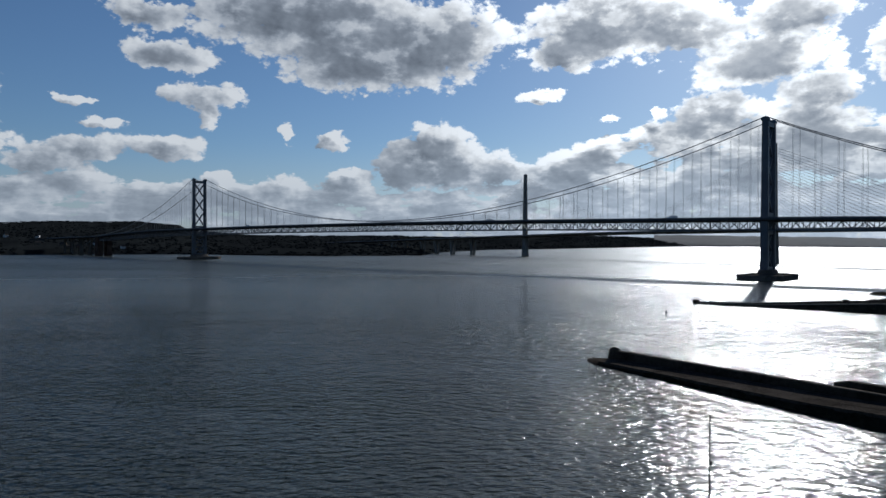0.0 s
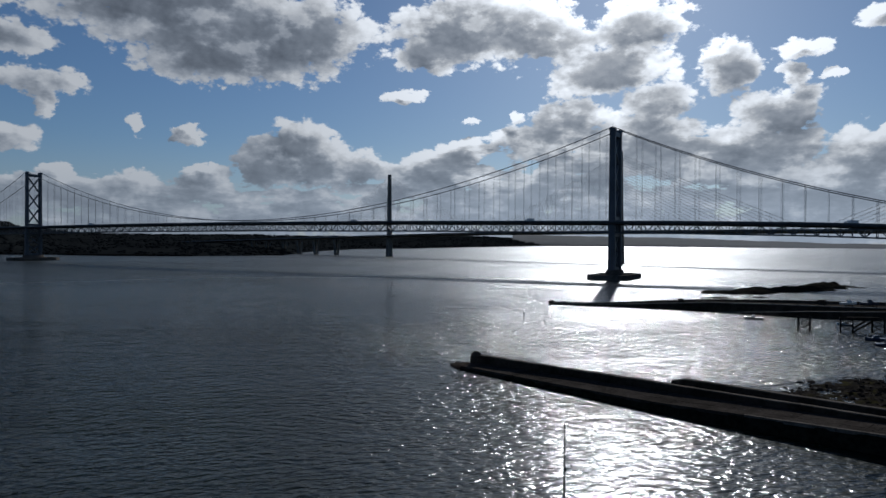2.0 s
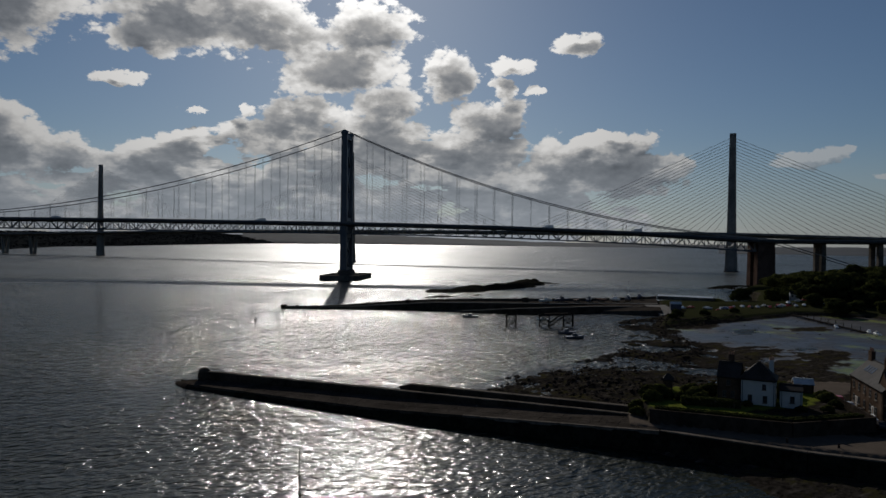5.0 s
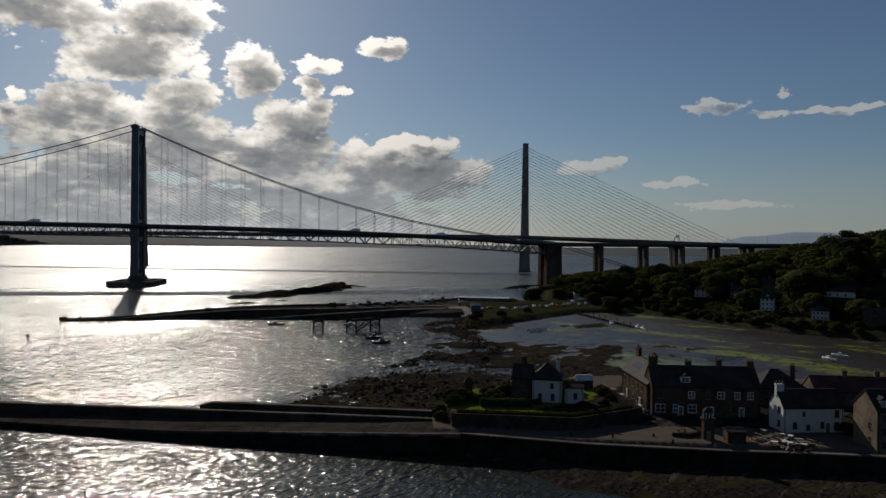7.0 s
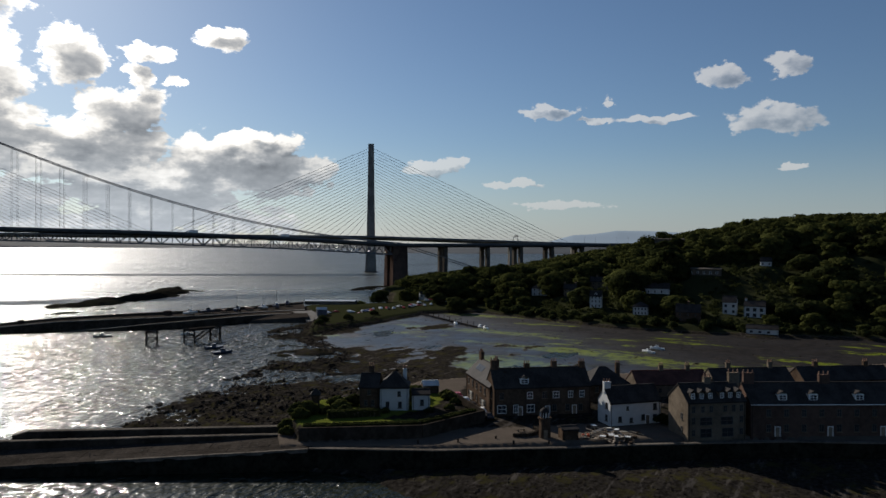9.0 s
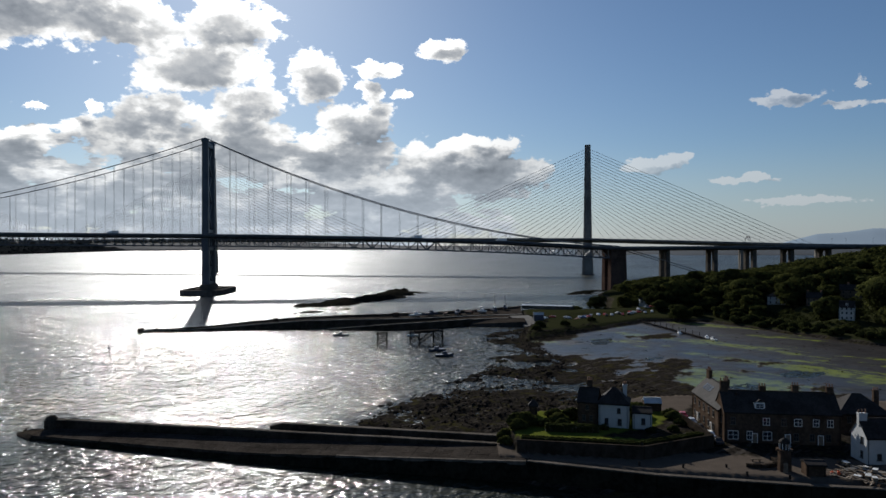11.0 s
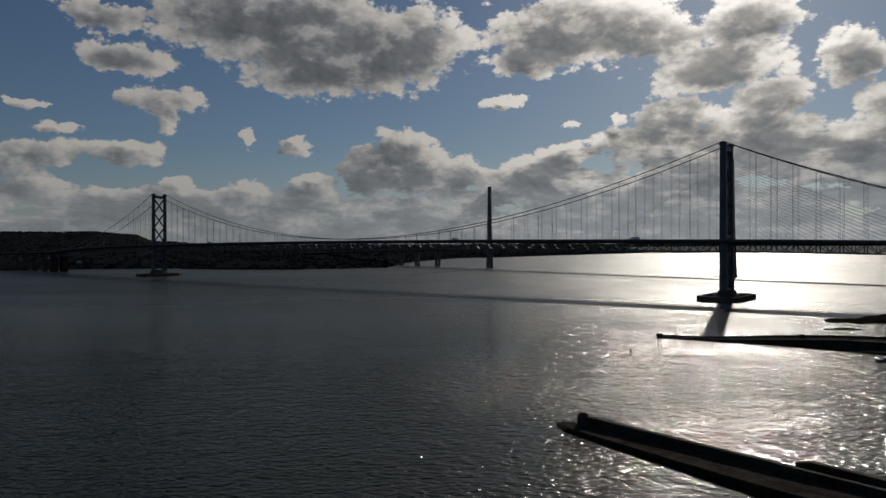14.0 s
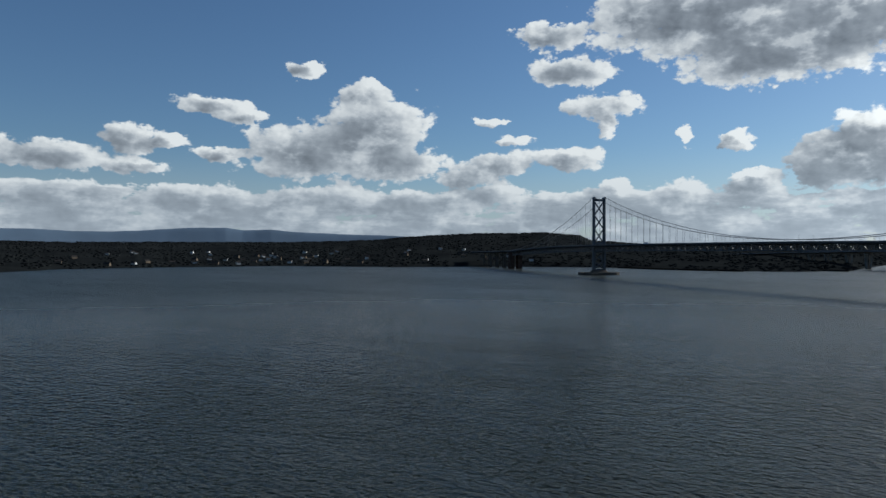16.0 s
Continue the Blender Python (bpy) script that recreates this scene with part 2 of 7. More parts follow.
bg.inputs[1].default_value = 1.0
wo = W.n("ShaderNodeOutputWorld")
W.put(wo.inputs[0], bg.outputs[0])
world.cycles.sampling_method = "MANUAL"
world.cycles.sample_map_resolution = 1024


# ---- materials ----
def material(name, col, rough=0.7, metal=0.0, vary=0.35, grain=1.5, blotch=0.15, bump=0.3, dist=0.02, tint=None, spec=0.5, per_object=0.0):
    """A surface with colour variation at two scales and fine relief; grain and blotch are cycles per metre."""
    m = bpy.data.materials.new(name)
    m.use_nodes = True
    m.node_tree.nodes.clear()
    N = Nodes(m.node_tree)
    pos = N.n("ShaderNodeNewGeometry").outputs["Position"]
    a = N.noise(pos, blotch, 4.0, 0.6)
    b = N.noise(pos, grain, 5.0, 0.6)
    f = N.step(N.m("ADD", N.m("MULTIPLY", a, 0.6), N.m("MULTIPLY", b, 0.4)), 0.35, 0.65)
    if per_object:
        rnd = N.n("ShaderNodeObjectInfo").outputs["Random"]
        f = N.m("ADD", N.m("MULTIPLY", f, 1 - per_object), N.m("MULTIPLY", rnd, per_object))
    lo = tuple(c * (1 - vary) for c in col) + (1,)
    hi = tuple(min(1, c * (1 + vary)) for c in (tint or col)) + (1,)
    p = N.n("ShaderNodeBsdfPrincipled")
    N.put(p.inputs["Base Color"], N.mix(f, lo, hi))
    N.put(p.inputs["Roughness"], N.m("ADD", rough - 0.08, N.m("MULTIPLY", b, 0.16)))
    p.inputs["Metallic"].default_value = metal
    p.inputs["Specular IOR Level"].default_value = spec
    if bump:
        bn = N.n("ShaderNodeBump")
        bn.inputs["Strength"].default_value = bump
        bn.inputs["Distance"].default_value = dist
        N.put(bn.inputs["Height"], b)
        N.put(p.inputs["Normal"], bn.outputs[0])
    o = N.n("ShaderNodeOutputMaterial")
    N.put(o.inputs[0], p.outputs[0])
    return m


def water_material():
    m = bpy.data.materials.new("sea water")
    m.use_nodes = True
    m.node_tree.nodes.clear()
    N = Nodes(m.node_tree)
    pos = N.n("ShaderNodeNewGeometry").outputs["Position"]

    def turned(deg, sx, sy):
        nd = N.n("ShaderNodeMapping")
        N.put(nd.inputs["Vector"], pos)
        nd.inputs["Rotation"].default_value = (0, 0, radians(deg))
        nd.inputs["Scale"].default_value = (sx, sy, 1.0)
        return nd.outputs[0]

    # short wind chop in two crossing trains, ripples on it, and slow patches of rougher and calmer water
    chop = N.noise(turned(-14, 0.42, 1.0), 0.9, 2.0, 0.5, 0.5)
    cross = N.noise(turned(40, 0.6, 1.0), 0.66, 1.0, 0.5, 0.4)
    wave = N.noise(turned(-24, 0.62, 1.0), 0.44, 1.0, 0.5, 0.5)
    ripple = N.noise(turned(-4, 0.6, 1.0), 2.3, 2.0, 0.55, 0.3)
    swell = N.noise(turned(-12, 0.5, 1.0), 0.09, 2.0, 0.5, 0.6)
    patch = N.noise(N.v("MULTIPLY", pos, (0.35, 1.0, 1.0)), 0.006, 4.0, 0.6)
    streak = N.noise(turned(18, 0.12, 1.0), 0.045, 4.0, 0.6, 0.6)
    roll = N.noise(turned(-20, 0.4, 1.0), 0.2, 2.0, 0.5, 0.5)
    reach = N.v("LENGTH", pos)
    height = N.m("ADD", N.m("ADD", N.m("MULTIPLY", swell, 0.35), N.m("MULTIPLY", roll, N.step(reach, 150.0, 330.0, 0.0, 1.1))), N.m("MULTIPLY", chop, N.step(reach, 300.0, 120.0, 0.12, 0.26)))
    height = N.m("ADD", height, N.m("ADD", N.m("MULTIPLY", cross, 0.46), N.m("MULTIPLY", wave, N.step(reach, 110.0, 260.0, 0.3, 0.8))))
    height = N.m("ADD", height, N.m("MULTIPLY", ripple, N.step(reach, 420.0, 90.0, 0.0, 0.1)))
    bn = N.n("ShaderNodeBump")
    calm = N.m("MULTIPLY", N.step(patch, 0.36, 0.64, 0.62, 1.04), N.step(streak, 0.38, 0.6, 0.72, 1.04))
    N.put(bn.inputs["Strength"], N.m("MULTIPLY", calm, N.step(reach, 90.0, 280.0, 0.75, 1.0)))
    bn.inputs["Distance"].default_value = 2.3
    N.put(bn.inputs["Height"], height)
    col = N.mix(patch, (0.008, 0.0115, 0.007, 1), (0.012, 0.0145, 0.0085, 1))
    # far off, the chop is too fine to see and acts as roughness
    far = N.step(reach, 180.0, 1000.0, 0.0, 0.25)
    fine = N.m("ADD", N.step(patch, 0.3, 0.7, 0.09, 0.12), far)
    lobes = []
    for rough, spec in ((fine, 0.5), (N.m("ADD", 0.5, N.m("MULTIPLY", far, 0.5)), 0.5)):
        p = N.n("ShaderNodeBsdfPrincipled")
        N.put(p.inputs["Base Color"], col)
        N.put(p.inputs["Roughness"], rough)
        p.inputs["IOR"].default_value = 1.28
        p.inputs["Specular IOR Level"].default_value = spec
        N.put(p.inputs["Normal"], bn.outputs[0])
        lobes.append(p.outputs[0])
    # facets too small to see spread the sun's glitter wide
    both = N.n("ShaderNodeMixShader")
    both.inputs[0].default_value = 0.12
    N.put(both.inputs[1], lobes[0])
    N.put(both.inputs[2], lobes[1])
    o = N.n("ShaderNodeOutputMaterial")
    N.put(o.inputs[0], both.outputs[0])
    return m


def leaf_material(name, col, tint):
    m = bpy.data.materials.new(name)
    m.use_nodes = True
    m.node_tree.nodes.clear()
    N = Nodes(m.node_tree)
    isl = N.n("ShaderNodeNewGeometry").outputs["Random Per Island"]
    obj = N.n("ShaderNodeObjectInfo").outputs["Random"]
    f = N.m("ADD", N.m("MULTIPLY", isl, 0.55), N.m("MULTIPLY", obj, 0.45))
    c = N.mix(f, tuple(x * 0.6 for x in col) + (1,), tuple(tint) + (1,))
    d = N.n("ShaderNodeBsdfPrincipled")
    N.put(d.inputs["Base Color"], c)
    d.inputs["Roughness"].default_value = 0.65
    d.inputs["Specular IOR Level"].default_value = 0.0
    t = N.n("ShaderNodeBsdfTranslucent")
    N.put(t.inputs[0], c)
    x = N.n("ShaderNodeMixShader")
    x.inputs[0].default_value = 0.45
    N.put(x.inputs[1], d.outputs[0])
    N.put(x.inputs[2], t.outputs[0])
    o = N.n("ShaderNodeOutputMaterial")
    N.put(o.inputs[0], x.outputs[0])
    return m


M_water = water_material()
M_steel = material("grey painted bridge steel", (0.075, 0.085, 0.10), 0.5, 0.0, 0.2, 0.6, 0.08, 0.1)
M_cable = material("galvanised cable", (0.14, 0.145, 0.15), 0.45, 0.3, 0.15, 1, 0.1, 0)
M_stay = material("pale sheathed stay cable", (0.24, 0.25, 0.26), 0.5, 0.0, 0.1, 1, 0.1, 0)
M_conc = material("weathered concrete", (0.20, 0.185, 0.165), 0.8, 0, 0.3, 0.5, 0.05, 0.2, 0.05, spec=0.0)
M_conc_old = material("dark stained concrete", (0.11, 0.096, 0.082), 0.85, 0, 0.4, 0.6, 0.07, 0.3, 0.05, spec=0.0)
M_brick = material("reddish brick facing", (0.075, 0.05, 0.04), 0.85, 0, 0.35, 0.9, 0.1, 0.3, spec=0.0)
M_tarmac = material("worn tarmac", (0.06, 0.06, 0.06), 0.85, 0, 0.3, 2, 0.2, 0.3, spec=0.0)
M_quay = material("worn stone setts", (0.105, 0.09, 0.075), 0.8, 0, 0.35, 1.2, 0.15, 0.5, 0.05, spec=0.0)
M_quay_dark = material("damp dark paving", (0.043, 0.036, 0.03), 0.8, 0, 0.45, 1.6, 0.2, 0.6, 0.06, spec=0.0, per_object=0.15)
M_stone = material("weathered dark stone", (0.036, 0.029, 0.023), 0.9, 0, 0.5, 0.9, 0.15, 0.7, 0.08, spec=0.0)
# weed colour, near-black enough to stand in for shade on the quay wall
M_weed_shade = material("weed-covered stone", (0.015, 0.014, 0.0105), 0.85, 0, 0.5, 1.2, 0.3, 0.8, 0.1, spec=0.0)
M_rock = material("dark shore rock", (0.03, 0.025, 0.021), 0.85, 0, 0.6, 0.8, 0.2, 0.6, 0.08, spec=0.0)
M_sandstone = material("buff sandstone", (0.125, 0.1, 0.075), 0.85, 0, 0.3, 1.4, 0.2, 0.4, 0.04, spec=0.0)
M_darkstone = material("soot-dark rubble stone", (0.072, 0.05, 0.036), 0.88, 0, 0.4, 1.6, 0.25, 0.6, 0.05, spec=0.0)
M_white = material("white limewash", (0.45, 0.45, 0.435), 0.75, 0, 0.1, 1.2, 0.12, 0.15)
M_slate = material("dark slate", (0.036, 0.032, 0.03), 0.7, 0, 0.35, 2.5, 0.3, 0.4, 0.03, spec=0.03)
M_redtile = material("dark red clay tile", (0.075, 0.032, 0.025), 0.8, 0, 0.35, 2.5, 0.3, 0.5, 0.03, spec=0.15)
# base colour raised to hold the sun's sheen on the boat shed roof
M_palegrey = material("pale lead roof", (0.45, 0.46, 0.46), 0.35, 0, 0.2, 0.8, 0.1, 0.2)
M_frame = material("white painted joinery", (0.72, 0.72, 0.70), 0.5, 0, 0.08, 2, 0.3, 0)
M_joinery = material("dark painted joinery", (0.05, 0.045, 0.04), 0.5, 0, 0.2, 2, 0.3, 0)
M_glass = material("dark window glass", (0.02, 0.024, 0.028), 0.08, 0, 0.2, 1, 0.3, 0)
M_pot = material("terracotta", (0.28, 0.15, 0.09), 0.8, 0, 0.2, 3, 0.4, 0.2)
M_wood = material("weathered timber", (0.17, 0.13, 0.09), 0.8, 0, 0.4, 3, 0.4, 0.4)
M_rust = material("rusted black ironwork", (0.022, 0.019, 0.017), 0.85, 0.0, 0.4, 1.5, 0.3, 0.3, spec=0.0)
M_rubber = material("black rubber", (0.02, 0.02, 0.02), 0.7, 0, 0.2, 3, 0.4, 0)
M_orange = material("orange plastic", (0.65, 0.09, 0.02), 0.45, 0, 0.15, 2, 0.4, 0)
M_hull = material("boat hull paint", (0.5, 0.5, 0.49), 0.35, 0, 0.15, 2, 0.3, 0, per_object=0.4, tint=(0.75, 0.75, 0.72))
M_hull_dark = material("dark hull paint", (0.03, 0.04, 0.07), 0.35, 0, 0.3, 2, 0.3, 0)
M_trunk = material("bark", (0.09, 0.07, 0.05), 0.9, 0, 0.4, 3, 0.4, 0.6)
M_leaf = leaf_material("spring foliage", (0.042, 0.05, 0.017), (0.085, 0.09, 0.028))
M_leaf_dark = leaf_material("dark evergreen foliage", (0.028, 0.035, 0.014), (0.05, 0.056, 0.02))
CAR_PAINTS = [material("car paint " + n, c, 0.28, 0.0, 0.05, 2, 0.3, 0) for n, c in
              (("silver", (0.42, 0.43, 0.45)), ("white", (0.75, 0.75, 0.74)), ("black", (0.02, 0.02, 0.022)), ("red", (0.35, 0.03, 0.03)), ("blue", (0.03, 0.07, 0.2)))]


# ---- mesh helpers ----
class Geo:
    """Collects vertices and faces for one mesh."""

    def __init__(self):
        self.v, self.f = [], []

    def add(self, vs, fs):
        k = len(self.v)
        self.v += [tuple(p) for p in vs]
        self.f += [tuple(i + k for i in f) for f in fs]
        return self

    def hexa(self, p):
        """Eight corners: lower ring of four, then upper ring of four."""
        return self.add(p, [(3, 2, 1, 0), (4, 5, 6, 7), (0, 1, 5, 4), (1, 2, 6, 5), (2, 3, 7, 6), (3, 0, 4, 7)])

    def box(self, c, s, rz=0.0):
        ca, sa = math.cos(rz), math.sin(rz)
        x, y, z = s[0] / 2, s[1] / 2, s[2] / 2
        ring = [(-x, -y), (x, -y), (x, y), (-x, y)]
        ring = [(c[0] + a * ca - b * sa, c[1] + a * sa + b * ca) for a, b in ring]
        return self.hexa([(a, b, c[2] - z) for a, b in ring] + [(a, b, c[2] + z) for a, b in ring])

    def beam(self, a, b, w, h=None, up=(0, 0, 1)):
        h = h or w
        a, b = Vector(a), Vector(b)
        d = (b - a).normalized()
        side = d.cross(Vector(up))
        side = side.normalized() if side.length > 1e-4 else Vector((1, 0, 0))
        top = side.cross(d)
        o = [side * (sx * w / 2) + top * (sz * h / 2) for sx, sz in ((-1, -1), (1, -1), (1, 1), (-1, 1))]
        return self.hexa([a + k for k in o] + [b + k for k in o])

    def tube(self, a, b, r0, r1=None, n=8, caps=True):
        r1 = r0 if r1 is None else r1
        a, b = Vector(a), Vector(b)
        d = (b - a).normalized()
        s = d.orthogonal().normalized()
        t = d.cross(s)
        ring = [s * math.cos(2 * math.pi * i / n) + t * math.sin(2 * math.pi * i / n) for i in range(n)]
        fs = [(i, (i + 1) % n, n + (i + 1) % n, n + i) for i in range(n)]
        if caps:
            fs += [tuple(range(n - 1, -1, -1)), tuple(range(n, 2 * n))]
        return self.add([a + k * r0 for k in ring] + [b + k * r1 for k in ring], fs)

    def prism(self, poly, z0, z1, top=None):
        """Upright block over a plan polygon (counter-clockwise); top: another plan for the upper ring."""
        n = len(poly)
        z0 = z0 if isinstance(z0, (list, tuple)) else [z0] * n
        z1 = z1 if isinstance(z1, (list, tuple)) else [z1] * n
        top = top or poly
        return self.add([(p[0], p[1], z) for p, z in zip(poly, z0)] + [(p[0], p[1], z) for p, z in zip(top, z1)],
                        [tuple(range(n - 1, -1, -1)), tuple(range(n, 2 * n))] + [(i, (i + 1) % n, n + (i + 1) % n, n + i) for i in range(n)])

    def mesh(self, name, mat, smooth=False):
        me = bpy.data.meshes.new(name)
        me.from_pydata(self.v, [], self.f)
        me.materials.append(mat)
        if smooth:
            me.polygons.foreach_set("use_smooth", [True] * len(me.polygons))
        me.update()
        return me


def part(name, geo, mat, parent, label="", smooth=False):
    """One mesh object under a thing or under a part; geo is given in the parent's own axes."""
    me = geo if isinstance(geo, bpy.types.Mesh) else geo.mesh(name, mat, smooth)
    ob = new(name, me)
    ob.parent = parent
    if label:
        tagged(ob, label)
    return ob


def thing(name, label, category, loc=(0, 0, 0), rz=0.0, group="", kind=""):
    ob = new(name)
    ob.empty_display_size = 0.5
    ob.matrix_basis = pose(*loc, 0, 0, rz)
    return tagged(ob, label, category, group, kind)


def solo(name, geo, mat, label, category, group="", kind="", smooth=False):
    return tagged(new(name, geo.mesh(name, mat, smooth)), label, category, group, kind)


def seg_dist(P, poly):
    """Signed distance (positive inside) of points P (n, 2) to a closed polygon."""
    poly = np.array(poly, float)
    best = np.full(len(P), 1e9)
    inside = np.zeros(len(P), bool)
    for a, b in zip(poly, np.roll(poly, -1, 0)):
        d = b - a
        t = np.clip(((P - a) @ d) / (d @ d), 0, 1)
        best = np.minimum(best, np.hypot(*(P - a - t[:, None] * d).T))
        cross = (a[1] > P[:, 1]) != (b[1] > P[:, 1])
        with np.errstate(divide="ignore", invalid="ignore"):
            xi = a[0] + (P[:, 1] - a[1]) * d[0] / (d[1] if d[1] else 1e-9)
        inside ^= cross & (P[:, 0] < xi)
    return np.where(inside, best, -best)


def value_noise(P, scale, octaves=4, seed=0, gain=0.5):
    """Smooth noise, about -1 to 1, of points (n, 2)."""
    out, amp, tot = np.zeros(len(P)), 1.0, 0.0
    for o in range(octaves):
        Q = P * scale * 2 ** o + seed * 17.3 + o * 5.1
        i = np.floor(Q).astype(np.int64)
        f = Q - i
        f = f * f * (3 - 2 * f)

        def h(a, b):
            n = (a * 374761393 + b * 668265263 + seed * 982451653) & 0xFFFFFFFF
            n = ((n ^ (n >> 13)) * 1274126177) & 0xFFFFFFFF
            return ((n ^ (n >> 16)) & 0xFFFF) / 32767.5 - 1

        x0, y0 = i[:, 0], i[:, 1]
        v = (h(x0, y0) * (1 - f[:, 0]) + h(x0 + 1, y0) * f[:, 0]) * (1 - f[:, 1]) + (h(x0, y0 + 1) * (1 - f[:, 0]) + h(x0 + 1, y0 + 1) * f[:, 0]) * f[:, 1]
        out += v * amp
        tot += amp
        amp *= gain
    return out / tot


def grid_mesh(name, X, Y, Z, mat, attrs=None):
    ny, nx = X.shape
    me = bpy.data.meshes.new(name)
    idx = np.arange(nx * ny).reshape(ny, nx)
    faces = np.stack([idx[:-1, :-1], idx[:-1, 1:], idx[1:, 1:], idx[1:, :-1]], -1).reshape(-1, 4)
    me.vertices.add(nx * ny)
    me.vertices.foreach_set("co", np.stack([X, Y, Z], -1).astype(np.float32).ravel())
    me.loops.add(faces.size)
    me.loops.foreach_set("vertex_index", faces.astype(np.int32).ravel())
    me.polygons.add(len(faces))
    me.polygons.foreach_set("loop_start", (np.arange(len(faces)) * 4).astype(np.int32))
    me.polygons.foreach_set("use_smooth", np.ones(len(faces), bool))
    me.update(calc_edges=True)
    me.validate()
    me.materials.append(mat)
    for k, a in (attrs or {}).items():
        at = me.attributes.new(k, "FLOAT", "POINT")
        at.data.foreach_set("value", a.astype(np.float32).ravel())
    return new(name, me)


def sstep(x, a, b):
    t = np.clip((x - a) / (b - a), 0, 1)
    return t * t * (3 - 2 * t)


# ---- water ----
WATER_Z = 4.2


def build_water():
    r = np.concatenate([np.linspace(0, 3000, 31), np.linspace(3100, 4900, 19)])
    a = np.linspace(0, 2 * np.pi, 97)
    R, A = np.meshgrid(r, a)
    # the widest reach of the firth is brought in to the edge of the view
    Z = WATER_Z + 24 * np.clip((R - 3000) / 1900, 0, 1) ** 1.6
    ob = grid_mesh("water", R * np.sin(A), R * np.cos(A), Z, M_water)
    tagged(ob, "dark rippled tidal water of a wide firth", "water", kind="structure")


build_water()

# ---- near land: shore, bay and wooded hill as one ground sheet ----
LAND = [(272, 222), (283, 234), (330, 268), (372, 306), (396, 330), (420, 300), (452, 290), (520, 330), (585, 385), (640, 408), (720, 392), (830, 372), (1000, 330), (1300, 260),
        (1300, -500), (470, -500), (420, -160), (400, -60), (390, 0), (381, 42), (382, 97), (407, 155), (425, 200), (401, 226), (343, 224)]
VILLAGE = [(109, 98), (124, 69), (140, 46), (150, 33), (168, 6), (190, -40), (230, -140), (330, -220), (410, -160), (330, -60), (276, 0), (246, 38), (222, 66), (199, 98), (186, 108), (163, 112), (140, 117), (122, 110)]
GARDEN = [(116, 96), (131, 75), (149, 69), (166, 87), (160, 100), (140, 113), (122, 107)]
ROCKS = [(108, 100), (113, 152), (140, 170), (173, 176), (205, 187), (239, 213), (272, 248), (300, 266), (345, 286), (372, 300), (345, 228), (272, 220), (262, 205), (240, 176), (230, 140), (205, 112), (190, 100), (150, 90)]
BAY = [(262, 215), (300, 232), (345, 228), (402, 232), (430, 202), (412, 155), (386, 97), (386, 42), (395, 0), (402, -62), (420, -165), (330, -70), (270, 0), (240, 38), (216, 66), (195, 98), (200, 130), (236, 160)]
BEACH = [(117, 80), (111, 65), (118, 46), (128, 26), (140, 3), (158, -36), (205, -122), (300, -230), (330, -220), (230, -135), (192, -36), (170, 8), (152, 34), (141, 47), (125, 70), (113, 90)]

# plots of the villas across the bay: x, y, half width and level
HOUSE_PLOTS = [(482, 176.5, 11, 11.3), (474, 150.7, 10, 12.3), (501, 134.7, 13, 16.4), (431, 120, 9, 9.1), (416, 89, 9, 7.4), (401, 59.7, 11, 6.4), (429, 41, 10, 9.4),
               (424.6, 27.6, 10, 8.4), (388.8, 21.7, 12, 3.4), (460, 90.3, 13, 17.3), (495, 66, 16, 28.6), (507.5, 26.6, 9, 35.1), (646.6, 114, 20, 49.0), (462, 264, 9, 5.5)]


def inland(d):
    return np.interp(d, [-40, -6, 0, 6, 25, 60, 115, 150, 265, 420], [-4, -0.5, 1.9, 4.2, 5.2, 12, 28, 40, 60, 68])


